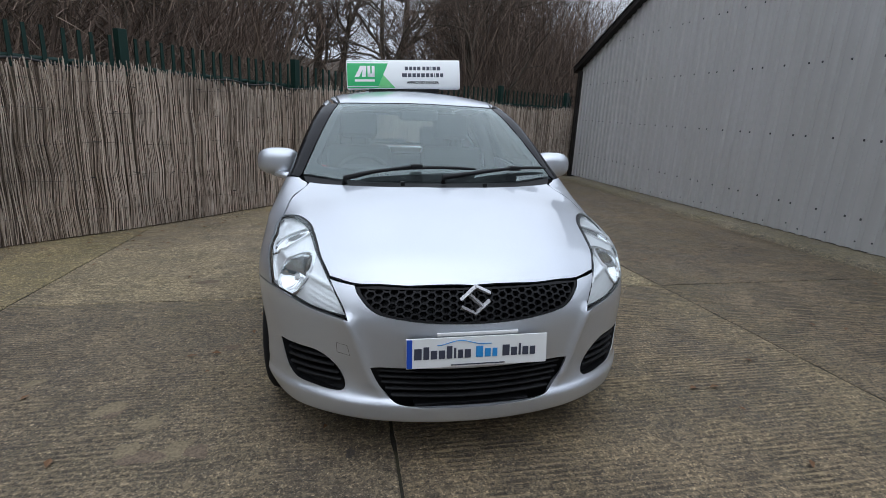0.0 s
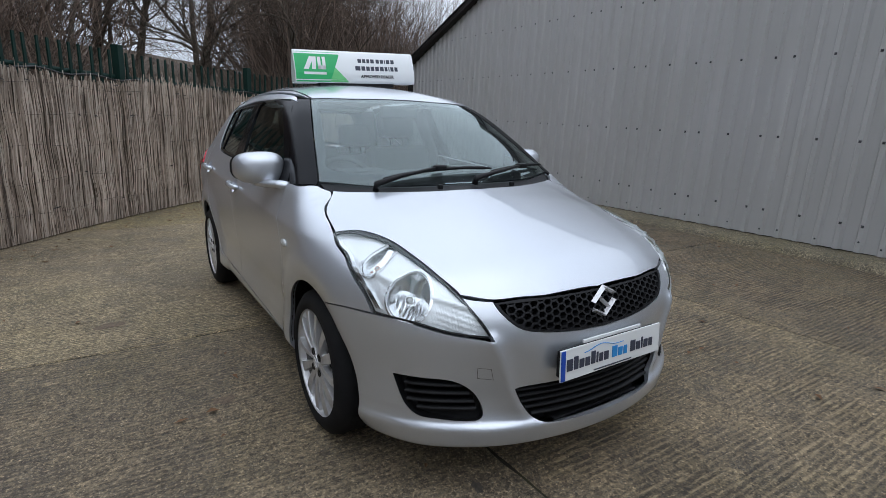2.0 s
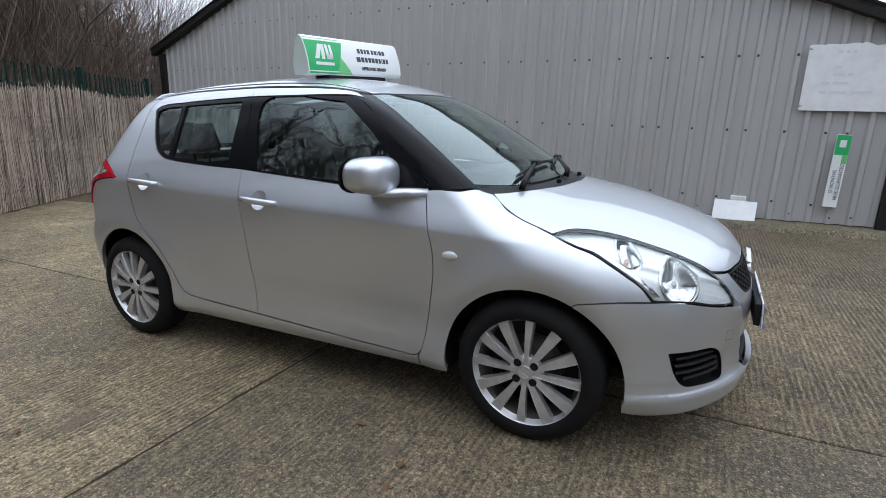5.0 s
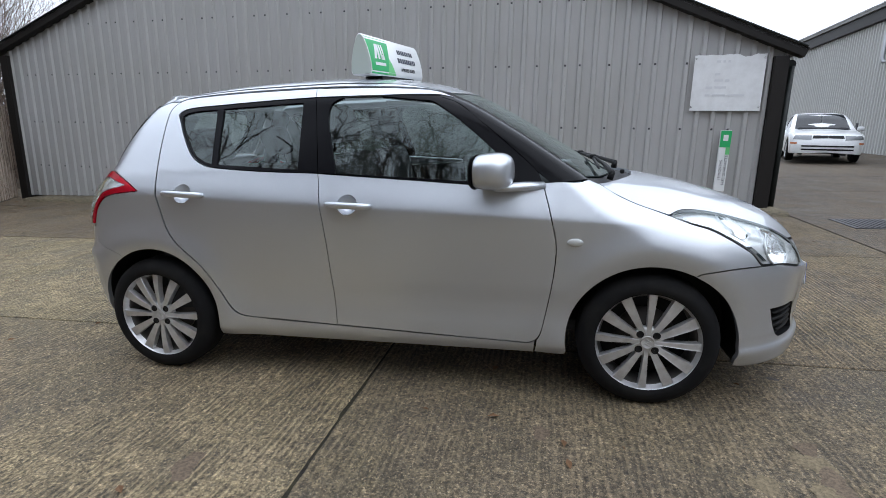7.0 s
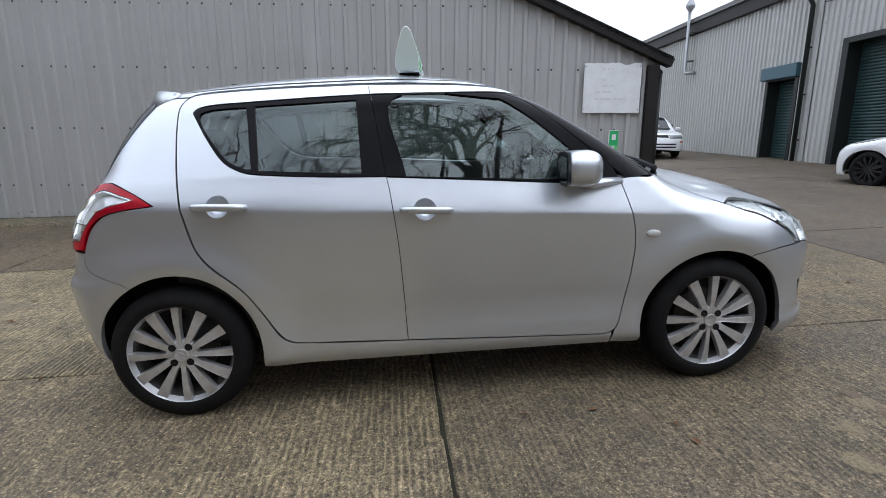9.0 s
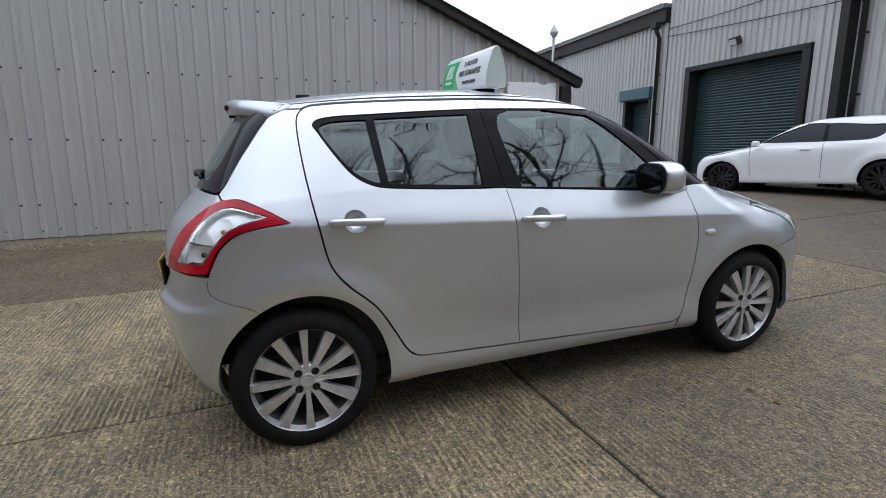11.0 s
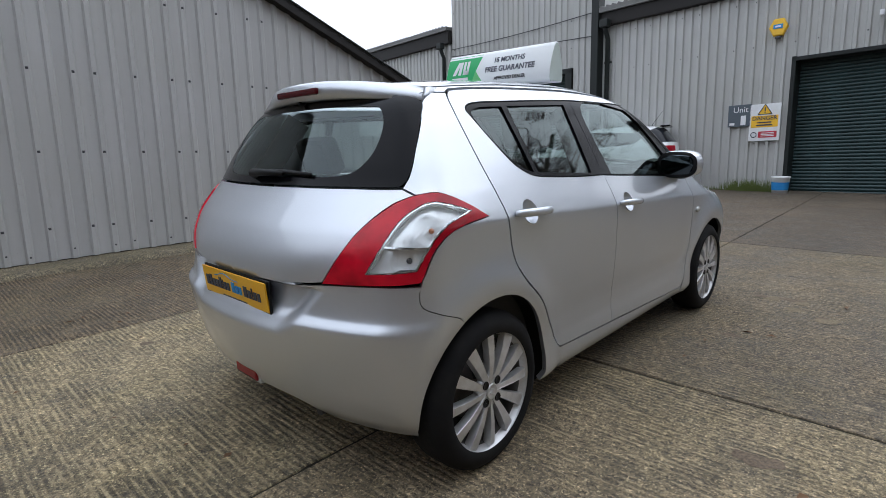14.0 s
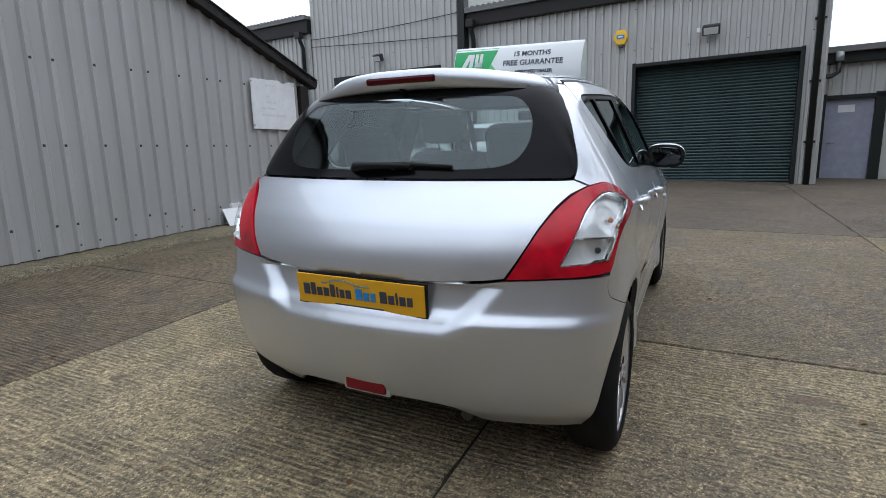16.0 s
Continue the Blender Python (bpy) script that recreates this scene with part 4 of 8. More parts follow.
class CarShape:
    """Half-widths, top line, nose and tail lines of a car, blended into one body; all arguments are arrays."""

    def __init__(self, width, top, crown, nose, tail, bottom, nose_bend, tail_bend, taper, arches, side_soft, belt, shear=0.0, carve=None, lip=None):
        self.width, self.top, self.crown, self.nose, self.tail, self.bottom = width, top, crown, nose, tail, bottom
        self.nose_bend, self.tail_bend, self.taper, self.arches, self.side_soft, self.belt = nose_bend, tail_bend, taper, arches, side_soft, belt
        self.shear, self.carve, self.lip = shear, carve, lip

    @staticmethod
    def smax(a, b, k):
        h = np.clip(0.5 + 0.5 * (a - b) / k, 0, 1)
        return b + (a - b) * h + k * h * (1 - h)

    def f(self, x, y, z):
        x = np.sqrt(x * x + 1e-6)
        # side
        zs = z - self.shear * np.clip(y, -1.1, 1.25) * np.clip((z - 0.4) / 0.35, 0, 1) * np.clip((1.3 - z) / 0.25, 0, 1)
        w = self.width(zs)
        up = np.clip((z - self.belt) / 0.45, 0, 1)
        w = w - up * (self.taper[0] * np.clip(y - 0.2, 0, None) ** 2 + self.taper[1] * np.clip(-y + 0.1, 0, None) ** 2)
        w = w - self.taper[2] * np.clip(y - 0.9, 0, None) ** 2 - self.taper[3] * np.clip(-0.9 - y, 0, None) ** 2
        for cy, cz, r, amp in self.arches:
            d = np.hypot(y - cy, z - cz)
            w = w + amp * np.exp(-((d - r) / 0.085) ** 2) * np.clip((z - 0.15) / 0.1, 0, 1)
        side = (x - w) * 0.97
        # top
        ty = self.top(y) - self.crown(y) * x * x
        slope = (self.top(y + 0.01) - self.top(y - 0.01)) / 0.02
        top = (z - ty) / np.sqrt(1 + slope * slope)
        # nose and tail
        nose = (self.nose(z) + self.nose_bend[0] * x * x + self.nose_bend[1] * x ** 6 - y) * 0.9
        if self.lip is not None:
            nose = nose + self.lip(x, z)
        tail = (y - self.tail(z) + self.tail_bend[0] * x * x + self.tail_bend[1] * x ** 6) * 0.9
        if self.carve is not None:
            tail = tail + self.carve(x, z)
        g = self.smax(side, top, self.side_soft(y))
        g = self.smax(g, nose, 0.12)
        g = self.smax(g, tail, 0.10)
        return self.smax(g, (self.bottom(y) - z), 0.03)

    def grad(self, p, e=1.5e-3):
        x, y, z = p.T
        g = np.stack([self.f(x + e, y, z) - self.f(x - e, y, z), self.f(x, y + e, z) - self.f(x, y - e, z), self.f(x, y, z + e) - self.f(x, y, z - e)], 1)
        return g / np.maximum(np.linalg.norm(g, axis=1, keepdims=True), 1e-12)

    def cast(self, org, way, reach, inward=False):
        """First change of sign along each ray; from inside out, or from outside in."""
        n = 90
        ts = np.linspace(0, reach, n)
        lo, hi, done = np.zeros(len(org)), np.full(len(org), reach), np.zeros(len(org), bool)
        prev = self.f(*org.T)
        for a, b in zip(ts, ts[1:]):
            cur = self.f(*(org + way * b).T)
            hit = ~done & ((prev > 0) != (cur > 0))
            lo[hit], hi[hit] = a, b
            done |= hit
            prev = cur
        for _ in range(26):
            mid = (lo + hi) / 2
            v = self.f(*(org + way * mid[:, None]).T)
            inside = (v > 0) if inward else (v < 0)
            lo, hi = np.where(inside, mid, lo), np.where(inside, hi, mid)
        return org + way * ((lo + hi) / 2)[:, None]

    def side_point(self, u, z):
        """The chart round the car at x < 0: u runs along y, and round the nose and tail by angle."""
        u, z = np.asarray(u, float), np.asarray(z, float)
        fa = np.clip((NOSE_C - u) / CAP, 0, np.pi / 2)
        ra = np.clip((u - TAIL_C) / CAP, 0, np.pi / 2)
        oy = np.clip(u, NOSE_C, TAIL_C)
        org = np.stack([np.zeros_like(u), oy, z], 1)
        way = np.stack([-np.cos(fa) * np.cos(ra), -np.sin(fa) + np.sin(ra), np.zeros_like(u)], 1)
        p = self.cast(org, way, 1.3)
        p[np.abs(u - (NOSE_C - CAP * np.pi / 2)) < 1e-6, 0] = 0
        p[np.abs(u - (TAIL_C + CAP * np.pi / 2)) < 1e-6, 0] = 0
        return p

    def top_point(self, x, y):
        x, y = np.asarray(x, float), np.asarray(y, float)
        org = np.stack([x, y, np.full_like(x, 1.7)], 1)
        return self.cast(org, np.tile((0.0, 0.0, -1.0), (len(x), 1)), 1.7, True)


U_NOSE, U_TAIL = NOSE_C - CAP * math.pi / 2, TAIL_C + CAP * math.pi / 2


def plate_recess(x, z):
    """The hollow for the rear plate."""
    edge = 0.345 + 0.13 * np.clip((z - 0.60) / 0.15, 0, 1)
    s = np.clip((edge - x) / 0.10 + 0.5, 0, 1)
    t = np.clip((z - 0.602) / 0.06 + 0.5, 0, 1)
    return 0.026 * s * s * (3 - 2 * s) * t * t * (3 - 2 * t) * np.clip((0.752 - z) / 0.010, 0, 1)


def chin(x, z):
    """The chin under the intake, drawn back towards the bumper's corners."""
    s = np.clip((x - 0.35) / 0.35, 0, 1)
    return 0.016 * s * s * (3 - 2 * s) * np.clip((0.335 - z) / 0.06, 0, 1)


HATCH = CarShape(
    width=spline((0.12, 0.20, 0.27, 0.33, 0.39, 0.44, 0.55, 0.70, 0.80, 0.872, 0.880, 0.890, 0.94, 0.985, 1.10, 1.30, 1.43, 1.55),
                 (0.72, 0.775, 0.804, 0.803, 0.7985, 0.7995, 0.812, 0.8235, 0.8285, 0.8305, 0.8300, 0.8265, 0.805, 0.784, 0.735, 0.648, 0.585, 0.50)),
    top=spline((-2.2, -2.02, -1.96, -1.85, -1.65, -1.40, -1.15, -1.04, -0.90, -0.60, -0.40, -0.22, 0.0, 0.30, 0.70, 1.10, 1.45, 1.8),
               (0.40, 0.64, 0.715, 0.785, 0.865, 0.935, 0.985, 1.015, 1.10, 1.285, 1.392, 1.456, 1.493, 1.513, 1.503, 1.469, 1.413, 1.335)),
    crown=spline((-2.1, -1.7, -1.2, -0.95, -0.4, 0.3, 1.3), (0.12, 0.20, 0.17, 0.15, 0.155, 0.19, 0.185)),
    nose=spline((0.10, 0.180, 0.197, 0.225, 0.262, 0.272, 0.290, 0.34, 0.45, 0.58, 0.68, 0.80), (-1.86, -1.990, -2.018, -2.028, -2.034, -2.030, -2.012, -2.000, -2.005, -2.012, -1.995, -1.95)),
    tail=spline((0.10, 0.22, 0.30, 0.45, 0.56, 0.62, 0.665, 0.72, 0.82, 0.92, 1.00, 1.06, 1.15, 1.38, 1.50),
                (1.55, 1.66, 1.735, 1.785, 1.805, 1.812, 1.785, 1.772, 1.76, 1.72, 1.655, 1.60, 1.545, 1.40, 1.33)),
    bottom=spline((-2.1, -1.7, -0.8, 0.8, 1.5, 1.8), (0.165, 0.165, 0.19, 0.19, 0.19, 0.19)),
    nose_bend=(0.40, 0.50), tail_bend=(0.24, 0.15), taper=(0.035, 0.02, 0.025, 0.04),
    arches=((-1.215, 0.30, 0.40, 0.022), (1.215, 0.30, 0.40, 0.026)),
    side_soft=spline((-2.0, -1.3, -1.0, -0.6, 0.2, 1.5), (0.12, 0.14, 0.07, 0.05, 0.09, 0.10)), belt=0.97, shear=0.05, carve=plate_recess, lip=chin)


# ---------- panels cut out of the body ----------
from mathutils.geometry import delaunay_2d_cdt


def smooth_loop(points, step=0.012):
    """A closed outline through (a, b) or sharp (a, b, 1) points, sampled evenly."""
    pts = [(p[0], p[1]) for p in points]
    sharp = [len(p) > 2 for p in points]
    n, out = len(pts), []
    for i in range(n):
        p1, p2 = np.array(pts[i]), np.array(pts[(i + 1) % n])
        p0 = np.array(pts[i - 1]) if not sharp[i] else 2 * p1 - p2
        p3 = np.array(pts[(i + 2) % n]) if not sharp[(i + 1) % n] else 2 * p2 - p1
        d = max(np.linalg.norm(p2 - p1), 1e-9)
        m1 = (p2 - p0) / (np.linalg.norm(p1 - p0) + d) * d
        m2 = (p3 - p1) / (np.linalg.norm(p3 - p2) + d) * d
        k = max(1, int(math.ceil(d / step)))
        for j in range(k):
            t = j / k
            out.append((2 * t ** 3 - 3 * t * t + 1) * p1 + (t ** 3 - 2 * t * t + t) * m1 + (3 * t * t - 2 * t ** 3) * p2 + (t ** 3 - t * t) * m2)
    return np.array(out)


def area2(loop):
    x, y = loop.T
    return float(np.sum(x * np.roll(y, -1) - y * np.roll(x, -1)))


def inset_loop(loop, by):
    """Moves a loop inwards (counter-clockwise loops) by a distance."""
    d1, d2 = loop - np.roll(loop, 1, 0), np.roll(loop, -1, 0) - loop
    n1 = np.stack([-d1[:, 1], d1[:, 0]], 1) / np.maximum(np.linalg.norm(d1, axis=1, keepdims=True), 1e-9)
    n2 = np.stack([-d2[:, 1], d2[:, 0]], 1) / np.maximum(np.linalg.norm(d2, axis=1, keepdims=True), 1e-9)
    n = n1 + n2
    n /= np.maximum(np.linalg.norm(n, axis=1, keepdims=True), 0.6)
    return loop + n * by


def inside(q, loop):
    """Which points q lie in the loop."""
    x, y = q[:, 0:1], q[:, 1:2]
    a, b = loop, np.roll(loop, -1, 0)
    cond = ((a[:, 1] > y) != (b[:, 1] > y)) & (x < (b[:, 0] - a[:, 0]) * (y - a[:, 1]) / np.where(b[:, 1] == a[:, 1], 1e-12, b[:, 1] - a[:, 1]) + a[:, 0])
    return cond.sum(1) % 2 == 1


def panel(name, chart, outline, mat, parent, holes=(), off=0.0, grid=0.028, rim=0.022, gap=0.0015, sides="both", centre=None, shape=None, label="", wave=None, step=0.012):
    """A sheet cut from the body by an outline in a chart ("side": u, z; "top": x, y), with folded edges.
    centre: the chart value of the middle plane, where the half is mirrored into one sheet."""
    shape = shape or HATCH
    axis = 0
    loop = smooth_loop(outline, step)
    if area2(loop) < 0:
        loop = loop[::-1]
    centres = () if centre is None else centre if isinstance(centre, tuple) else (centre,)
    moved = inset_loop(loop, gap)
    for c in centres:
        moved[np.abs(loop[:, axis] - c) < 1e-6, axis] = c
    loops = [moved]
    for h in holes:
        hl = smooth_loop(h, step)
        if area2(hl) < 0:
            hl = hl[::-1]
        loops.append(inset_loop(hl, -gap)[::-1])
    lo, hi = moved.min(0), moved.max(0)
    gx, gy = np.meshgrid(np.arange(lo[0], hi[0], grid), np.arange(lo[1], hi[1], grid))
    gx = gx + (np.arange(gx.shape[0]) % 2)[:, None] * grid / 2
    q = np.stack([gx.ravel(), gy.ravel()], 1)
    if chart == "side" and shape is HATCH and lo[1] < 0.86 < hi[1]:
        # rows of points along the flank's crease and the fold over the sill
        cu = np.arange(lo[0], hi[0], 0.012)
        near, lines = np.zeros(len(q), bool), []
        for zs in (0.866, 0.8745, 0.8815, 0.8915, 0.905):
            line = np.stack([cu, zs + HATCH.shear * np.clip(cu, -1.1, 1.25)], 1)
            near |= np.abs(q[:, 1] - zs - HATCH.shear * np.clip(q[:, 0], -1.1, 1.25)) < 0.010
            lines.append(line)
        q = np.concatenate([q[~near]] + lines)
    ok = inside(q, moved)
    for h in loops[1:]:
        ok &= ~inside(q, h)
    q = q[ok]
    edge = np.concatenate(loops)
    if len(q):
        far = np.concatenate([np.min(np.linalg.norm(c[:, None] - edge[None], axis=2), axis=1) for c in np.array_split(q, max(1, len(q) // 400))])
        q = q[far > 0.45 * min(grid, 0.012)]
    pts = np.concatenate([edge, q]) if len(q) else edge
    edges, base = [], 0
    for l in loops:
        edges += [(base + i, base + (i + 1) % len(l)) for i in range(len(l))]
        base += len(l)
    vo, _, fo, *_ = delaunay_2d_cdt([Vector(p) for p in pts], edges, [], 0, 1e-7)
    v2 = np.array([(v.x, v.y) for v in vo])
    tri = np.array([f for f in fo if len(f) == 3])
    cen = v2[tri].mean(1)
    ok = inside(cen, moved)
    for h in loops[1:]:
        ok &= ~inside(cen, h)
    tri = tri[ok]
    P = shape.side_point(v2[:, 0], v2[:, 1]) if chart == "side" else shape.top_point(v2[:, 0], v2[:, 1])
    N = shape.grad(P)
    if wave is not None:
        def facing(Q):
            n = np.cross(Q[tri[:, 1]] - Q[tri[:, 0]], Q[tri[:, 2]] - Q[tri[:, 0]])
            n[(n * N[tri[:, 0]]).sum(1) < 0] *= -1
            s = np.zeros_like(Q)
            for k in range(3):
                np.add.at(s, tri[:, k], n)
            return s / np.maximum(np.linalg.norm(s, axis=1, keepdims=True), 1e-12)
        moved_p = P + N * wave(v2)[:, None]
        tilt = facing(moved_p) - facing(P)
        P = moved_p
    P = P + N * off
    if wave is not None:
        N = N + tilt
        N /= np.maximum(np.linalg.norm(N, axis=1, keepdims=True), 1e-9)
    if centre is not None:
        on = np.min([np.abs(v2[:, axis] - c) for c in centres], axis=0) < 1e-6
        P[on, 0], N[on, 0] = 0, 0
    # outward winding
    a, b, c = P[tri[:, 0]], P[tri[:, 1]], P[tri[:, 2]]
    flip = (np.cross(b - a, c - a) * N[tri[:, 0]]).sum(1) < 0
    tri[flip] = tri[flip][:, ::-1]
    count = {}
    for t in tri:
        for i in range(3):
            e = (int(t[i]), int(t[(i + 1) % 3]))
            count[e] = 1
    border = [e for e in count if (e[1], e[0]) not in count]
    V, NN, F = [tuple(p) for p in P], [tuple(n) for n in N], [tuple(int(i) for i in t) for t in tri]
    if rim:
        for i, j in border:
            if centre is not None and abs(P[i, 0]) < 1e-6 and abs(P[j, 0]) < 1e-6:
                continue
            d = P[j] - P[i]
            out = np.cross(d, N[i])
            out /= max(np.linalg.norm(out), 1e-9)
            b = len(V)
            V += [tuple(P[i]), tuple(P[j]), tuple(P[j] - N[j] * rim), tuple(P[i] - N[i] * rim)]
            NN += [tuple(out if rim > 0 else -out)] * 4
            F.append((b + 1, b, b + 3, b + 2))
    obs = []

    def build(V, NN, F):
        me = bpy.data.meshes.new(name)
        me.from_pydata(V, [], F)
        me.materials.append(mat)
        me.shade_smooth()
        me.normals_split_custom_set_from_vertices(NN)
        ob = new(name, me)
        ob.parent = parent
        if label:
            ob["label"] = label
        obs.append(ob)

    if centre is not None:
        n = len(V)
        V2, N2, where = list(V), list(NN), {}
        for i, (p, nn) in enumerate(zip(V, NN)):
            if i < len(P) and abs(p[0]) < 1e-6:
                where[i] = i
            else:
                where[i] = len(V2)
                V2.append((-p[0], p[1], p[2]))
                N2.append((-nn[0], nn[1], nn[2]))
        build(V2, N2, F + [tuple(where[i] for i in f[::-1]) for f in F])
    else:
        if sides in ("both", "right"):
            build(V, NN, F)
        if sides in ("both", "left"):
            build([(-p[0], p[1], p[2]) for p in V], [(-n[0], n[1], n[2]) for n in NN], [f[::-1] for f in F])
    return obs


def on_side(u, z, off=0.0):
    p = HATCH.side_point([u], [z])
    return Vector((p + HATCH.grad(p) * off)[0])


def ellipse(cu, cz, a, b, t0, t1, n=14):
    return [(cu + a * math.cos(radians(t0 + (t1 - t0) * i / (n - 1))), cz + b * math.sin(radians(t0 + (t1 - t0) * i / (n - 1)))) for i in range(n)]


# ---------- materials of the cars ----------
def paint_material(name, base, metal, rough, coat=0.7):
    m = material(name, base, rough, metal, Coat_Weight=coat, Coat_Roughness=0.04)
    n = Nodes(m)
    flake = n.noise(900, 1, 0.5)
    n.color(n.mix(n.ramp(n.noise(3, 4), ((0.35, 0.25), (0.65, 0.0))), n.mix(n.ramp(flake, ((0.4, 0.0), (0.6, 1.0))), tuple(c * 0.9 for c in base), tuple(min(1, c * 1.1) for c in base)), tuple(c * 0.9 for c in base)))
    dust = n.noise(1.7, 5)
    n.rough(n.ramp(dust, ((0.3, rough * 0.9), (0.7, rough * 1.2))))
    return m


def pane_material(name, tint, gloss=0.02, mirror=1.0, film=0.0):
    """A thin pane: tinted straight view, Fresnel gloss, and a faint film of dust."""
    m = bpy.data.materials.new(name)
    m.use_nodes = True
    t = m.node_tree
    t.nodes.clear()
    out, mix = t.nodes.new("ShaderNodeOutputMaterial"), t.nodes.new("ShaderNodeMixShader")
    tr, gl, fr = t.nodes.new("ShaderNodeBsdfTransparent"), t.nodes.new("ShaderNodeBsdfGlossy"), t.nodes.new("ShaderNodeLayerWeight")
    mul = t.nodes.new("ShaderNodeMath")
    mul.operation, mul.use_clamp = "MULTIPLY", True
    mul.inputs[1].default_value = mirror
    tr.inputs[0].default_value = (*tint, 1)
    gl.inputs["Roughness"].default_value = gloss
    gl.inputs["Color"].default_value = (0.88, 0.98, 0.97, 1)
    # gloss grows with the fifth power of the slant, alike from both sides of the thin pane
    fr.inputs["Blend"].default_value = 0.5
    p5, add = t.nodes.new("ShaderNodeMath"), t.nodes.new("ShaderNodeMath")
    p5.operation, add.operation = "POWER", "MULTIPLY_ADD"
    p5.inputs[1].default_value = 5.0
    add.inputs[1].default_value, add.inputs[2].default_value = 0.92, 0.08
    t.links.new(fr.outputs["Facing"], p5.inputs[0])
    t.links.new(p5.outputs[0], add.inputs[0])
    t.links.new(add.outputs[0], mul.inputs[0])
    t.links.new(mul.outputs[0], mix.inputs[0])
    t.links.new(tr.outputs[0], mix.inputs[1])
    t.links.new(gl.outputs[0], mix.inputs[2])
    dust, df = t.nodes.new("ShaderNodeMixShader"), t.nodes.new("ShaderNodeBsdfDiffuse")
    df.inputs[0].default_value = (0.62, 0.68, 0.68, 1)
    dust.inputs[0].default_value = film
    t.links.new(mix.outputs[0], dust.inputs[1])
    t.links.new(df.outputs[0], dust.inputs[2])
    t.links.new(dust.outputs[0], out.inputs[0])
    return m


M["silver"] = paint_material("silver_metallic_paint", (0.622, 0.650, 0.696), 0.78, 0.365, 1.0)
M["white_car"] = paint_material("white_car_paint", (0.8, 0.81, 0.82), 0.0, 0.35)
M["pane"] = pane_material("car_glass", (0.34, 0.405, 0.39), mirror=1.1, film=0.0)
M["screen"] = pane_material("windscreen_glass", (0.78, 0.87, 0.85), mirror=1.5, film=0.02)
M["dark_pane"] = pane_material("rear_glass", (0.70, 0.78, 0.78), mirror=0.9, film=0.0)
M["lens"] = pane_material("clear_lens", (0.95, 0.965, 0.97), mirror=0.7)
M["gloss_black"] = material("gloss_black_trim", (0.005, 0.005, 0.0065), 0.16, Specular_IOR_Level=0.12)
M["satin_black"] = material("satin_black_plastic", (0.009, 0.009, 0.010), 0.5, Specular_IOR_Level=0.25)
_n = Nodes(M["satin_black"])
_n.bump(_n.noise(400, 2), 0.15, 0.002)
M["rubber"] = material("tyre_rubber", (0.008, 0.008, 0.009), 0.8, Specular_IOR_Level=0.2)
_n = Nodes(M["rubber"])
_n.color(_n.mix(_n.ramp(_n.noise(8, 5), ((0.45, 0.0), (0.7, 0.5))), (0.008, 0.008, 0.009), (0.02, 0.019, 0.017)))
M["alloy"] = material("silver_alloy", (0.62, 0.62, 0.63), 0.36, 0.6, Coat_Weight=0.4, Coat_Roughness=0.1)
_n = Nodes(M["alloy"])
_n.color(_n.mix(_n.ramp(_n.noise(14, 5, 0.7), ((0.35, 0.45), (0.6, 0.0))), (0.64, 0.64, 0.65), (0.42, 0.41, 0.40)))
# barrel coloured much darker than the spokes and rim
M["barrel"] = material("dark_wheel_barrel", (0.11, 0.105, 0.10), 0.6, 0.3)
M["black_alloy"] = material("black_alloy", (0.015, 0.015, 0.016), 0.3)
M["disc"] = material("brake_disc", (0.10, 0.09, 0.085), 0.5, 0.6)
M["mirror"] = material("mirror_glass", (0.13, 0.15, 0.165), 0.03, 1.0)
M["chrome"] = material("chrome", (0.85, 0.86, 0.87), 0.08, 1.0)
M["reflector"] = material("lamp_reflector", (0.90, 0.905, 0.91), 0.2, 0.4)
_n = Nodes(M["reflector"])
_n.bump(_n.noise(1, 2, 0.5, stretch=(160, 12, 12)), 0.25, 0.004)
M["lamp_body"] = material("lamp_bezel", (0.84, 0.85, 0.86), 0.2, 0.3)
M["lamp_chrome"] = material("lamp_bowl", (0.78, 0.79, 0.80), 0.12, 1.0)
_n = Nodes(M["lamp_body"])
_n.bump(_n.noise(1, 1, 0.4, stretch=(170, 20, 8)), 0.18, 0.006)
M["amber_pale"] = material("pale_amber", (0.75, 0.5, 0.42), 0.25)
M["amber"] = material("amber_bulb", (0.5, 0.2, 0.1), 0.25)
M["red_lens"] = material("red_lens", (0.4, 0.002, 0.010), 0.22, 0.0, Coat_Weight=0.45, Coat_Roughness=0.04, Specular_IOR_Level=0.2)
_n = Nodes(M["red_lens"])
_n.color(_n.mix(_n.ramp(_n.noise(7, 3), ((0.34, 0.0), (0.58, 1.0))), (0.30, 0.001, 0.010), (0.58, 0.003, 0.020)))
_n.bump(_n.noise(1, 2, 0.5, stretch=(90, 90, 90)), 0.1, 0.002)
M["cloth"] = material("dark_grey_seat_cloth", (0.06, 0.062, 0.066), 0.9)
_n = Nodes(M["cloth"])
_n.bump(_n.noise(300, 2), 0.4, 0.003)
M["cabin"] = material("charcoal_cabin_plastic", (0.04, 0.041, 0.044), 0.7)
M["headliner"] = material("pale_headliner", (0.42, 0.42, 0.4), 0.9)
M["plate_white"] = material("white_plate", (0.78, 0.79, 0.78), 0.3)
M["plate_yellow"] = material("yellow_plate", (0.8, 0.42, 0.012), 0.3)
M["plate_blue"] = material("blue_band", (0.015, 0.07, 0.42), 0.35)
M["sign_white"] = material("white_sign_plastic", (0.82, 0.84, 0.84), 0.3, 0.0, Transmission_Weight=0.0)
M["sign_haze"] = material("clear_sign_end", (0.62, 0.70, 0.66), 0.25)

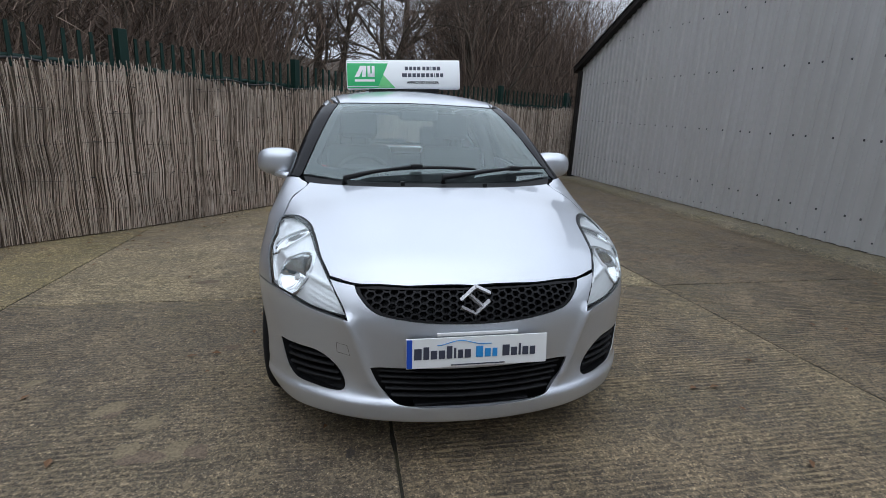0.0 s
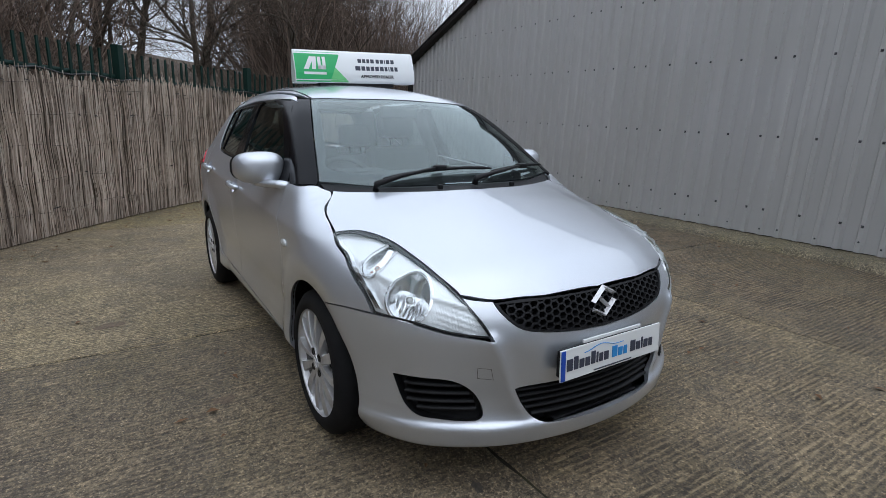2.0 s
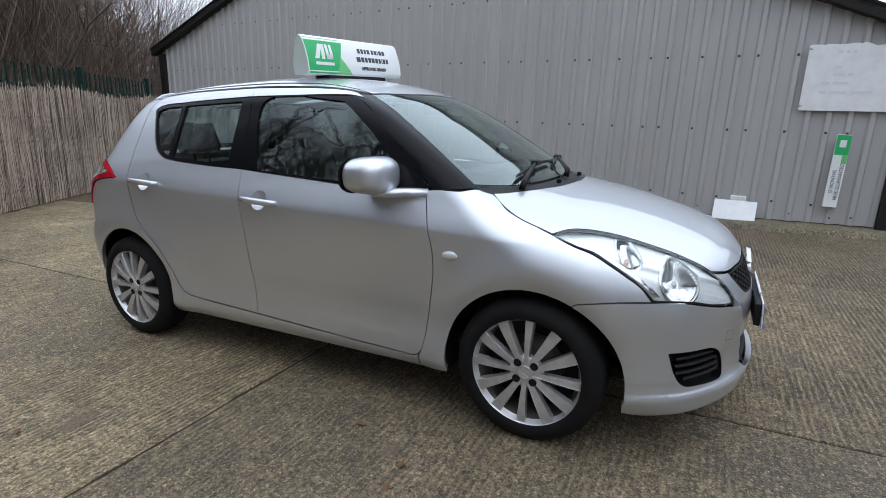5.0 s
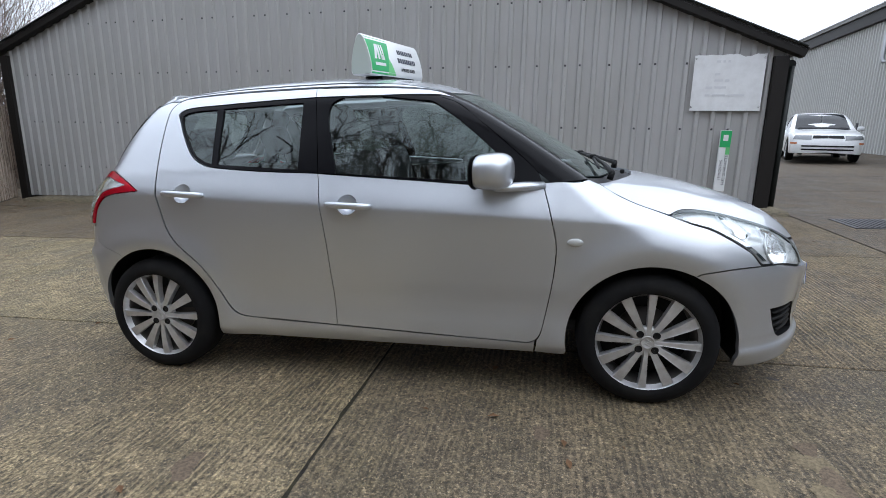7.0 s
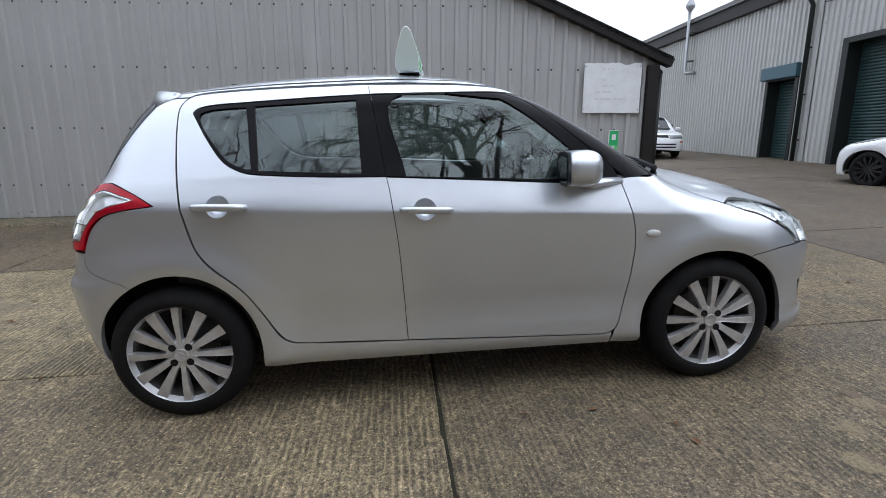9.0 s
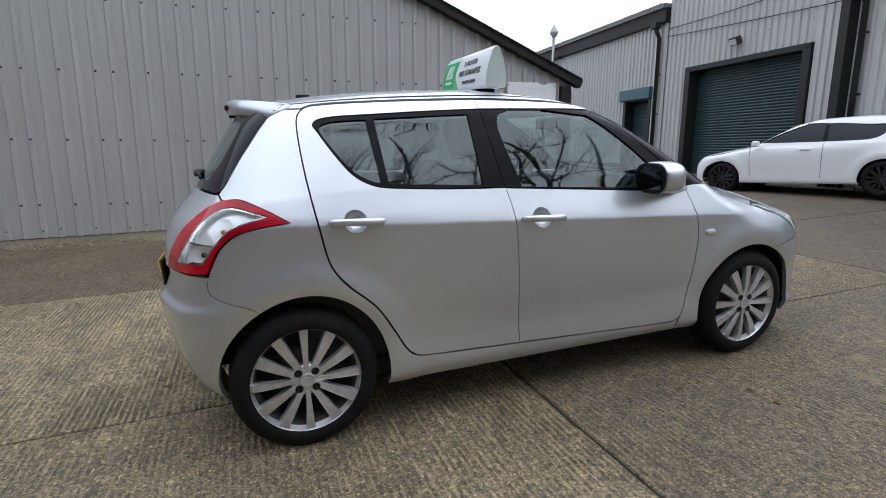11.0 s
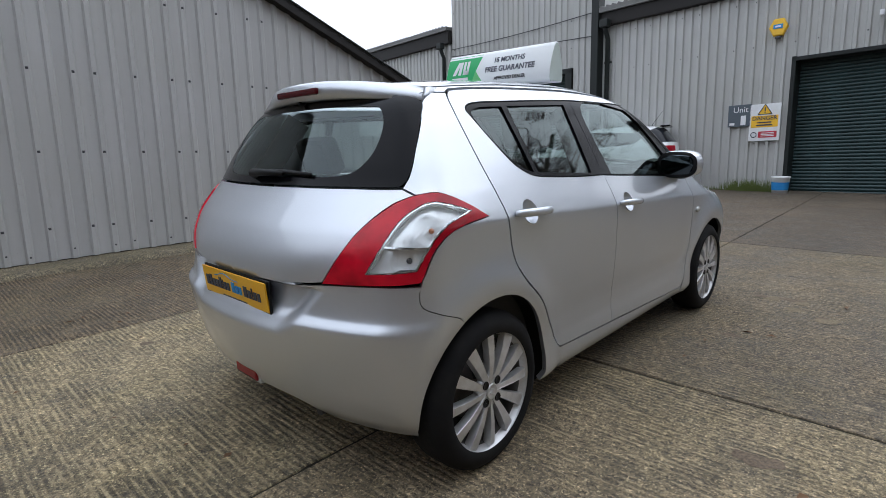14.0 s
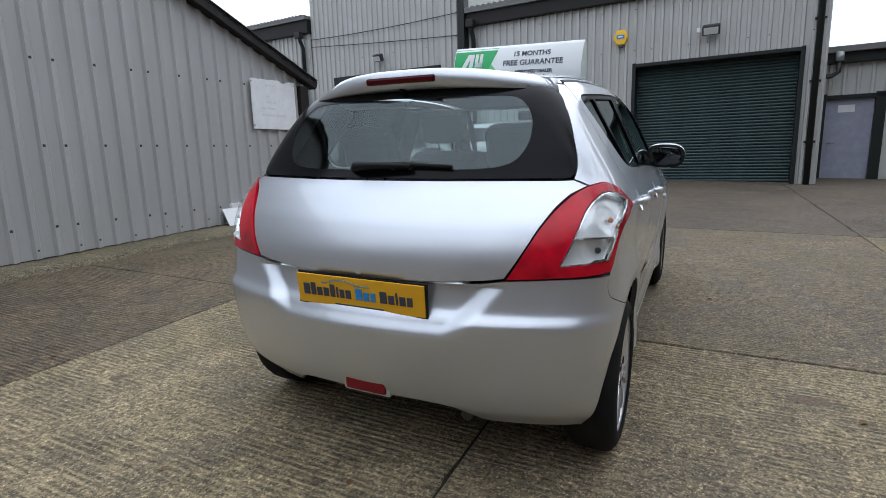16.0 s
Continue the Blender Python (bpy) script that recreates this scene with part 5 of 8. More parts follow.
# ---------- silver hatchback ----------
CEN_F, CEN_R = U_NOSE, U_TAIL
car = thing("hatchback", YARD, "silver metallic five-door hatchback with alloy wheels, parked on concrete", "car")
seam_b = [(0.340, 1.386), (0.325, 1.29), (0.308, 1.19), (0.286, 1.035), (0.274, 0.972), (0.249, 0.756), (0.235, 0.521), (0.226, 0.300)]
door_f_front = [(-0.752, 0.990), (-0.788, 0.859), (-0.814, 0.729), (-0.807, 0.597), (-0.775, 0.407), (-0.752, 0.310), (-0.728, 0.280), (-0.688, 0.266)]


def cup_ring(u, z):
    """The round opening behind a door handle."""
    return [(u + 0.046 * math.cos(2 * math.pi * k / 24), z + 0.043 * math.sin(2 * math.pi * k / 24)) for k in range(24)]


panel("door", "side", [(0.286, 1.035, 1)] + seam_b[4:-1] + [(0.226, 0.300, 1)] + door_f_front[::-1][:-1] + [(-0.752, 0.990, 1)] + [(-0.545, 0.980), (-0.15, 1.005)],
                   M["silver"], car, holes=[cup_ring(0.128, 0.897)], gap=0.0023, label="silver front door skin")
panel("door", "side", [(0.286, 1.035, 1)] + seam_b[4:-1] + [(0.226, 0.300, 1), (0.50, 0.312), (0.715, 0.324), (0.776, 0.361), (0.836, 0.461), (0.914, 0.584), (1.037, 0.703), (1.088, 0.780), (1.119, 0.917),
                  (1.146, 1.072), (1.157, 1.14), (1.176, 1.30), (1.172, 1.355), (1.145, 1.385), (1.08, 1.404), (0.80, 1.420), (0.349, 1.430, 1), (0.340, 1.388, 1), (0.60, 1.379), (0.865, 1.366), (1.01, 1.358), (1.075, 1.346), (1.098, 1.326), (1.085, 1.300), (1.036, 1.216), (0.964, 1.120), (0.894, 1.078), (0.826, 1.063), (0.55, 1.044)],
                  M["silver"], car, holes=[cup_ring(0.980, 0.945)], grid=0.024, gap=0.0012, label="silver rear door skin with window frame")
# silver strip over the front window
panel("door_frame", "side", [(0.349, 1.430, 1), (0.05, 1.424), (-0.15, 1.413), (-0.26, 1.398), (-0.335, 1.368, 1), (-0.25, 1.384), (0.05, 1.388), (0.340, 1.388, 1)], M["silver"], car, grid=0.02, rim=0.012)
glass_f = [(0.243, 1.362), (-0.225, 1.357), (-0.285, 1.328), (-0.408, 1.238), (-0.55, 1.116), (-0.585, 1.075), (-0.570, 0.992, 1), (0.200, 1.038, 1)]
glass_r = [(0.404, 1.364, 1), (0.838, 1.347, 1), (0.818, 1.082, 1), (0.392, 1.055, 1)]
glass_q = [(0.876, 1.344, 1), (1.005, 1.338), (1.066, 1.322), (1.068, 1.296), (1.026, 1.224), (0.955, 1.135), (0.893, 1.098), (0.850, 1.086, 1)]
panel("window_frame", "side", [(0.338, 1.386, 1), (-0.25, 1.380), (-0.36, 1.342), (-0.524, 1.215), (-0.666, 1.094), (-0.728, 1.040), (-0.750, 0.994, 1), (-0.545, 0.984), (-0.15, 1.009), (0.286, 1.039, 1)],
      M["gloss_black"], car, holes=[glass_f], off=-0.003, rim=0.02, grid=0.02, label="gloss black window frame and pillar")
panel("window_frame", "side", [(0.338, 1.386, 1), (0.60, 1.377), (0.865, 1.364), (1.01, 1.356), (1.073, 1.344), (1.095, 1.325), (1.082, 1.300), (1.034, 1.218), (0.962, 1.123), (0.893, 1.081), (0.826, 1.067), (0.55, 1.048), (0.286, 1.039, 1)],
      M["gloss_black"], car, holes=[glass_r, glass_q], off=-0.003, rim=0.02, grid=0.02, label="gloss black window frame and pillar")
panel("door_glass", "side", glass_f, M["pane"], car, off=-0.010, rim=0, gap=-0.006, label="tinted front door glass")
panel("door_glass", "side", glass_r, M["pane"], car, off=-0.010, rim=0, gap=-0.006, label="tinted rear door glass")
panel("quarter_glass", "side", glass_q, M["pane"], car, off=-0.010, rim=0, gap=-0.006, label="small tinted quarter glass")

head_low = [(-1.298, 0.843), (-1.372, 0.818), (-1.44, 0.796), (-1.50, 0.762), (-1.547, 0.730), (-1.592, 0.695), (-1.632, 0.650)]
# front wing; its upper seam against the bonnet is drawn in plan
wing_seam = [tuple(float(c) for c in HATCH.side_point([-1.285], [0.853])[0][:2]), (-0.729, -1.22), (-0.723, -1.165), (-0.714, -1.122), (-0.688, -1.072), (-0.634, -0.998)]
seam_side = [(y, float(HATCH.top_point([x], [y])[0][2])) for x, y in wing_seam[1:]]
pillar_foot = [(y, float(HATCH.top_point([x], [y])[0][2])) for x, y in ((-0.662, -0.972), (-0.692, -0.946))]
wing_arch = [p for p in ellipse(-1.215, 0.293, 0.350, 0.352, -10, 117, 16)]
panel("wing", "side", [(-0.752, 0.990, 1)] + door_f_front[1:-2] + [(-0.738, 0.285, 1), (-0.728, 0.215, 1), (-0.862, 0.215, 1)] + wing_arch[:-1] + [wing_arch[-1] + (1,), (-1.395, 0.622), (-1.50, 0.640), (-1.628, 0.645, 1)]
      + head_low[::-1][1:-1] + [(-1.285, 0.850, 1)] + seam_side[:-1] + [seam_side[-1] + (1,)] + pillar_foot + [(-0.90, 0.992), (-0.82, 0.995)],
      M["silver"], car, grid=0.024, gap=0.0023, label="silver front wing")
# sill, rear quarter and back pillar
quarter_arch = ellipse(1.192, 0.290, 0.328, 0.374, 60, 192, 16)
lamp_r = [(1.480, 1.043), (1.405, 1.050), (1.308, 1.008), (1.224, 0.957, 1), (1.385, 0.931), (1.45, 0.880), (1.496, 0.790)]
panel("body_side", "side", [(-0.7285, 0.277, 1), (-0.704, 0.2655), (-0.67, 0.2625), (0.226, 0.296), (0.715, 0.320), (0.780, 0.357), (0.841, 0.458), (0.918, 0.580), (1.041, 0.698), (1.093, 0.778), (1.124, 0.916), (1.151, 1.071), (1.162, 1.14), (1.181, 1.30), (1.177, 1.358), (1.15, 1.390, 1),
      (1.25, 1.388, 1), (1.335, 1.352), (1.385, 1.28), (1.437, 1.194), (1.483, 1.103), (1.512, 1.066, 1), (1.478, 1.046, 1)] + lamp_r[1:-1] + [(1.496, 0.790, 1), (1.509, 0.742), (1.500, 0.704), (1.457, 0.677), (1.376, 0.639), quarter_arch[0] + (1,)] + quarter_arch[1:-1] + [quarter_arch[-1] + (1,), (0.868, 0.212, 1), (-0.725, 0.212, 1)],
      M["silver"], car, grid=0.024, gap=0.0008, label="silver sill, rear quarter and pillar")
# front bumper
fog = [(-1.70, 0.447, 1), (-1.80, 0.446), (-1.885, 0.439), (-1.938, 0.408), (-1.970, 0.36), (-1.982, 0.310), (-1.962, 0.295), (-1.842, 0.298), (-1.775, 0.308), (-1.735, 0.352)]
bump_arch = ellipse(-1.215, 0.293, 0.350, 0.352, 117, 190, 10)


RIDGE = [(-1.995, 0.600), (-2.022, 0.545), (-2.048, 0.470), (-2.066, 0.405), (-2.090, 0.345), (-2.128, 0.288), (-2.20, 0.262)]


def bumper_ridge(v):
    """A folded edge from the headlamp's tip down beside the intake, a shallow hollow outside it, and the lips of the recess."""
    best = np.full(len(v), 9.0)
    side = np.zeros(len(v))
    for a, b in zip(np.array(RIDGE), np.array(RIDGE[1:])):
        d = b - a
        t = np.clip(((v - a) @ d) / (d @ d), 0, 1)
        off = v - a - t[:, None] * d
        r = np.linalg.norm(off, axis=1)
        nearer = r < best
        best[nearer], side[nearer] = r[nearer], np.sign(d[0] * off[:, 1] - d[1] * off[:, 0])[nearer]
    # side > 0 lies outwards of the fold
    fold = 0.023 * np.where(side > 0, np.exp(-best / 0.046), np.exp(-best / 0.020))
    fold = fold * np.clip((0.615 - v[:, 1]) / 0.04, 0, 1) * np.clip((v[:, 1] - 0.275) / 0.06, 0, 1)
    hollow = -0.010 * np.exp(-((v[:, 1] - 0.36) / 0.06) ** 2) * np.exp(-((v[:, 0] + 2.00) / 0.05) ** 2)
    return fold + hollow


panel("front_bumper", "side", [(-1.632, 0.6425, 1), (-1.70, 0.641), (-1.767, 0.630), (-1.879, 0.604), (-2.008, 0.583, 1), (-1.972, 0.640), (-1.905, 0.712, 1), (-1.94, 0.706), (-2.005, 0.699, 1), (-2.025, 0.672), (-2.087, 0.619), (-2.147, 0.599), (-2.285, 0.581), (CEN_F, 0.575, 1),
      (CEN_F, 0.404, 1), (-2.25, 0.404), (-2.082, 0.404, 1), (-2.108, 0.345), (-2.150, 0.290), (-2.215, 0.270), (CEN_F, 0.262, 1), (CEN_F, 0.178, 1), (-2.1, 0.176), (-1.8, 0.176), (-1.66, 0.182), (-1.568, 0.196, 1)] + [bump_arch[-1] + (1,)] + bump_arch[-2:0:-1] + [bump_arch[0] + (1,), (-1.395, 0.6205), (-1.50, 0.6385)],
      M["silver"], car, holes=[fog], centre=CEN_F, grid=0.0115, wave=bumper_ridge, label="silver front bumper")
# rear bumper
rb_arch = ellipse(1.192, 0.290, 0.328, 0.374, -12, 60, 10)
panel("rear_bumper", "side", [(1.500, 0.770, 1), (1.62, 0.772), (1.797, 0.764), (1.872, 0.756), (2.1, 0.746), (CEN_R, 0.741, 1), (CEN_R, 0.315, 1), (2.10, 0.312), (1.96, 0.296), (1.885, 0.258), (1.83, 0.228), (1.74, 0.222), (1.60, 0.220), (1.513, 0.222, 1)] + rb_arch[:-1] + [rb_arch[-1] + (1,), (1.377, 0.638), (1.458, 0.676), (1.501, 0.703), (1.510, 0.742)],
      M["silver"], car, centre=CEN_R, grid=0.0105, gap=0.0005, label="silver rear bumper with plate recess")
panel("tailgate", "side", [(1.516, 1.064, 1), (1.551, 1.063), (1.70, 1.064), (2.0, 1.064), (CEN_R, 1.064, 1), (CEN_R, 0.748, 1), (2.1, 0.752), (1.872, 0.763), (1.800, 0.772, 1), (1.735, 0.862), (1.665, 0.940), (1.560, 1.014), (1.484, 1.044, 1)],
      M["silver"], car, centre=CEN_R, grid=0.024, gap=0.0023, label="silver tailgate")
rear_glass = [(1.338, 1.352), (1.38, 1.373), (1.531, 1.385), (1.74, 1.392), (2.0, 1.394), (CEN_R, 1.395, 1), (CEN_R, 1.068, 1), (2.0, 1.068), (1.65, 1.068), (1.551, 1.068), (1.515, 1.072), (1.483, 1.106), (1.437, 1.196), (1.385, 1.285)]
frit_hole = [(1.575, 1.343), (1.74, 1.348), (2.0, 1.350), (CEN_R, 1.350, 1), (CEN_R, 1.100, 1), (2.0, 1.100), (1.78, 1.104), (1.68, 1.122), (1.60, 1.18), (1.54, 1.27), (1.535, 1.33)]
panel("tailgate_glass", "side", rear_glass, M["dark_pane"], car, centre=CEN_R, rim=0.0, label="tinted tailgate glass")
panel("glass_border", "side", rear_glass[:5] + [(CEN_R, 1.395, 1), (CEN_R, 1.350, 1)] + frit_hole[2::-1] + frit_hole[:4:-1] + [(CEN_R, 1.100, 1), (CEN_R, 1.068, 1)] + rear_glass[7:], M["gloss_black"], car, centre=CEN_R, off=0.0015, rim=0.0, grid=0.02, label="black printed glass border")

# rear lamps
lamp_outline = [(1.797, 0.770, 1), (1.735, 0.860), (1.663, 0.939), (1.556, 1.012), (1.482, 1.041), (1.405, 1.047), (1.308, 1.006), (1.229, 0.957, 1), (1.385, 0.933), (1.455, 0.882), (1.503, 0.784, 1), (1.651, 0.776)]
clear_outline = [(1.652, 0.812, 1), (1.60, 0.895), (1.545, 0.965), (1.485, 1.006), (1.427, 1.020), (1.30, 0.983, 1), (1.412, 0.948), (1.478, 0.880), (1.512, 0.822, 1)]
panel("tail_lamp", "side", lamp_outline, M["red_lens"], car, holes=[clear_outline], off=0.006, rim=0.03, grid=0.02, label="red tail lamp lens")


def tail_dishes(v):
    """Two shallow dishes and fine upright flutes in the clear part of the tail lamp."""
    u, z = v.T
    d = 0.0
    for cu, cz, r in ((1.462, 0.945, 0.050), (1.545, 0.853, 0.042)):
        q = np.hypot(u - cu, z - cz) / r
        d = d - 0.009 * np.clip(1 - q * q, 0, 1) + 0.0012 * np.exp(-((q - 1.0) / 0.1) ** 2)
    return d + 0.0005 * np.sin(u * 420 + z * 100)


panel("reflector", "side", clear_outline, M["reflector"], car, off=-0.020, rim=-0.026, grid=0.007, gap=0.0005, wave=tail_dishes)
panel("clear_lens", "side", clear_outline, M["lens"], car, off=0.009, rim=0.01, grid=0.02, gap=0.0005, label="clear reversing and indicator lens")
clear_in = [(1.646, 0.816, 1), (1.596, 0.893), (1.542, 0.961), (1.484, 1.001), (1.428, 1.014), (1.318, 0.984, 1), (1.415, 0.953), (1.483, 0.882), (1.517, 0.827, 1)]
panel("chrome_rim", "side", clear_outline, M["chrome"], car, holes=[clear_in], off=0.004, rim=0.012, grid=0.03, gap=0.001)
panel("divider", "side", [(1.600, 0.892, 1), (1.470, 0.885, 1), (1.473, 0.891, 1), (1.597, 0.898, 1)], M["chrome"], car, off=0.002, rim=0.02, grid=0.02, gap=0)
for sx in (-1, 1):
    for u, z, mat, r in ((1.455, 0.945, M["amber"], 0.009), (1.53, 0.855, M["steel_dark"], 0.010)):
        p = on_side(u, z, -0.02)
        bm = bmesh.new()
        bmesh.ops.create_uvsphere(bm, u_segments=14, v_segments=8, radius=r)
        part("bulb", bm, mat, car, at=Matrix.Translation((sx * -p.x, p.y, p.z)), smooth=True)

# headlamps
head_outline = [(-1.287, 0.846, 1), (-1.317, 0.860), (-1.387, 0.863), (-1.541, 0.845), (-1.70, 0.808), (-1.815, 0.767), (-1.895, 0.717), (-1.962, 0.650), (-2.003, 0.590, 1), (-1.879, 0.609), (-1.767, 0.635), (-1.632, 0.648, 1), (-1.592, 0.697), (-1.547, 0.735), (-1.50, 0.767), (-1.44, 0.801), (-1.372, 0.822)]
pots = ((-1.738, 0.706, 0.072, 0.062), (-1.575, 0.799, 0.043, 0.042))


def circle(u, z, r, n=22):
    return [(u + 0.97 * r * math.cos(2 * math.pi * k / n), z + r * math.sin(2 * math.pi * k / n)) for k in range(n)]


def bowl(u, z, r, deep, flutes):
    """A reflector dish behind its round opening, pressed with upright flutes low down."""
    def f(v):
        q = np.hypot((v[:, 0] - u) / 0.97, v[:, 1] - z) / r
        d = -deep * np.clip(1 - q ** 2.4, 0, 1)
        return d + flutes * np.sin(v[:, 0] * 420) * np.clip((z + 0.2 * r - v[:, 1]) / r, 0, 1) * np.clip((1 - q) * 6, 0, 1)
    return f


def lamp_steps(v):
    """Fine steps moulded across the pointed end, and a ledge under the upper bowl."""
    u, z = v.T
    steps = 0.0022 * np.sin((z - 0.35 * u) * 330) * np.clip((-1.82 - u) / 0.03, 0, 1)
    return steps + 0.010 * np.exp(-((z - 0.760 - 0.25 * (u + 1.64)) / 0.008) ** 2) - 0.006 * np.clip((u + 1.48) / 0.1, 0, 1)


panel("headlamp_housing", "side", head_outline, M["lamp_body"], car, holes=[circle(u, z, r) for u, z, r, _ in pots], off=-0.012, rim=-0.010, grid=0.0075, label="silver headlamp housing", wave=lamp_steps)
for (u, z, r, deep), fl in zip(pots, (0.0022, 0.0012)):
    panel("headlamp_bowl", "side", circle(u, z, r), M["lamp_chrome"], car, off=-0.014, rim=0.0, grid=0.005, gap=-0.001, wave=bowl(u, z, r, deep, fl), label="fluted chrome reflector bowl")
    panel("bowl_ring", "side", circle(u, z, r * 1.13), M["lamp_chrome"], car, holes=[circle(u, z, r * 0.99)], off=-0.007, rim=0.008, grid=0.02, gap=0.0, label="bright ring round the bowl")
seal_loop = smooth_loop(head_outline)
seal_loop = seal_loop[::-1] if area2(seal_loop) < 0 else seal_loop
panel("lamp_seal", "side", head_outline, M["satin_black"], car, holes=[[(float(a), float(b)) for a, b in inset_loop(seal_loop, 0.0025)]], off=-0.003, rim=0.006, grid=0.03, gap=-0.002, label="black rubber seal round the headlamp")
panel("headlamp_lens", "side", head_outline, M["lens"], car, off=0.003, rim=0.0, grid=0.02, gap=0.001, label="clear headlamp lens")


def lamp_pot(u, z, r, depth, sx, name, mat, label=""):
    """A reflector bowl behind the lens, facing forward."""
    p = on_side(u, z, -0.030)
    n = Vector(HATCH.grad(np.array([tuple(p)]))[0])
    bm = lathe([(-depth * 0.2, r * 0.2), (-depth * 0.2 + 0.004, r * 0.24), (-depth * 0.2, r * 0.28), (-depth, r * 0.24)], 20, axis="Z")
    at = Matrix.Translation(p) @ n.to_track_quat("Z", "Y").to_matrix().to_4x4()
    if sx > 0:
        at = Matrix.Diagonal((-1, 1, 1, 1)) @ at
    o = part(name, bm, mat, car, label, at=at, smooth=True)
    bm = bmesh.new()
    bmesh.ops.create_uvsphere(bm, u_segments=14, v_segments=8, radius=r * 0.2)
    bmesh.ops.translate(bm, verts=bm.verts[:], vec=(0, 0, -depth * 0.3))
    part("bulb", bm, M["lamp_glass"], o, smooth=True)


for sx in (-1, 1):
    lamp_pot(-1.735, 0.708, 0.060, 0.05, sx, "main_beam", M["chrome"], "chrome bulb shield")
    lamp_pot(-1.575, 0.797, 0.038, 0.03, sx, "indicator", M["amber_pale"], "pale amber indicator bulb")
# chrome lines along the outer edge of the lamp
for k in (0.010, 0.020):
    panel("chrome_line", "side", [(-1.317 - k, 0.836 + k * 0.5, 1), (-1.372 - k, 0.822), (-1.44 - k, 0.803), (-1.50 - k, 0.769), (-1.547 - k, 0.738), (-1.592 - k, 0.702), (-1.628 - k, 0.664, 1), (-1.634 - k, 0.664, 1), (-1.598 - k, 0.705), (-1.552 - k, 0.742), (-1.504 - k, 0.773), (-1.443 - k, 0.807), (-1.374 - k, 0.826)], M["chrome"], car, off=-0.002, rim=0.01, grid=0.03, gap=0.0)


# grille, intakes
grille_outline = [(-2.008, 0.696, 1), (-2.028, 0.668), (-2.089, 0.618), (-2.147, 0.598), (-2.285, 0.580), (CEN_F, 0.574, 1), (CEN_F, 0.699, 1), (-2.216, 0.699), (-2.10, 0.702)]
panel("grille_backing", "side", grille_outline, M["satin_black"], car, centre=CEN_F, off=-0.045, rim=-0.043, gap=-0.001)
panel("grille_surround", "side", [(-2.008, 0.696, 1), (-2.028, 0.668), (-2.089, 0.618), (-2.147, 0.598), (-2.285, 0.580), (CEN_F, 0.574, 1), (CEN_F, 0.584, 1), (-2.285, 0.590), (-2.152, 0.607), (-2.095, 0.627), (-2.040, 0.672), (-2.026, 0.690, 1), (-2.216, 0.690), (CEN_F, 0.690, 1), (CEN_F, 0.699, 1), (-2.216, 0.699), (-2.10, 0.702)],
      M["satin_black"], car, centre=CEN_F, off=-0.002, rim=0.03, grid=0.02, label="black grille surround")
grille_loop = smooth_loop(grille_outline)
grille_loop = grille_loop[::-1] if area2(grille_loop) < 0 else grille_loop
cell_w, cell_h = 0.037, 0.0245
ends = []
for r in range(-1, 7):
    for c in range(-2, 15):
        u = CEN_F + 0.75 * cell_w * c * 1.0
        z = 0.575 + cell_h * (r + (0.5 if c % 2 else 0.0))
        hexa = [(u + cell_w / 2 * math.cos(a), z + cell_h * 0.577 * math.sin(a)) for a in (k * math.pi / 3 for k in range(6))]
        ends.append(hexa)
bm = bmesh.new()
seen_edges = set()
hx = np.array([p for h in ends for p in h])
ok = inside(hx, grille_loop) | (hx[:, 0] <= CEN_F + 1e-4) & (hx[:, 1] > 0.574) & (hx[:, 1] < 0.699)
hx[:, 0] = np.maximum(hx[:, 0], CEN_F + 1e-4)
P3 = HATCH.side_point(hx[:, 0], np.clip(hx[:, 1], 0.5, 0.75))
N3 = HATCH.grad(P3)
for k in range(len(ends)):
    for e in range(6):
        i, j = 6 * k + e, 6 * k + (e + 1) % 6
        key = tuple(sorted((tuple(np.round(hx[i], 3)), tuple(np.round(hx[j], 3)))))
        if key in seen_edges or not (ok[i] and ok[j]) or np.linalg.norm(P3[i] - P3[j]) < 1e-4:
            continue
        seen_edges.add(key)
        for sx in (1, -1):
            a, b = P3[i] * (sx, 1, 1), P3[j] * (sx, 1, 1)
            na, nb = N3[i] * (sx, 1, 1), N3[j] * (sx, 1, 1)
            d = (b - a) / np.linalg.norm(b - a)
            w = np.cross(d, na) * 0.0032
            q = [a + w - na * 0.005, a - w - na * 0.005, b - w - nb * 0.005, b + w - nb * 0.005]
            q += [a + w * 1.3 - na * 0.032, a - w * 1.3 - na * 0.032, b - w * 1.3 - nb * 0.032, b + w * 1.3 - nb * 0.032]
            vs = [bm.verts.new(p) for p in q]
            bm.faces.new(vs[0:4])
            bm.faces.new((vs[0], vs[4], vs[7], vs[3]))
            bm.faces.new((vs[1], vs[2], vs[6], vs[5]))
part("grille_mesh", bm, M["satin_black"], car, "black honeycomb grille mesh")
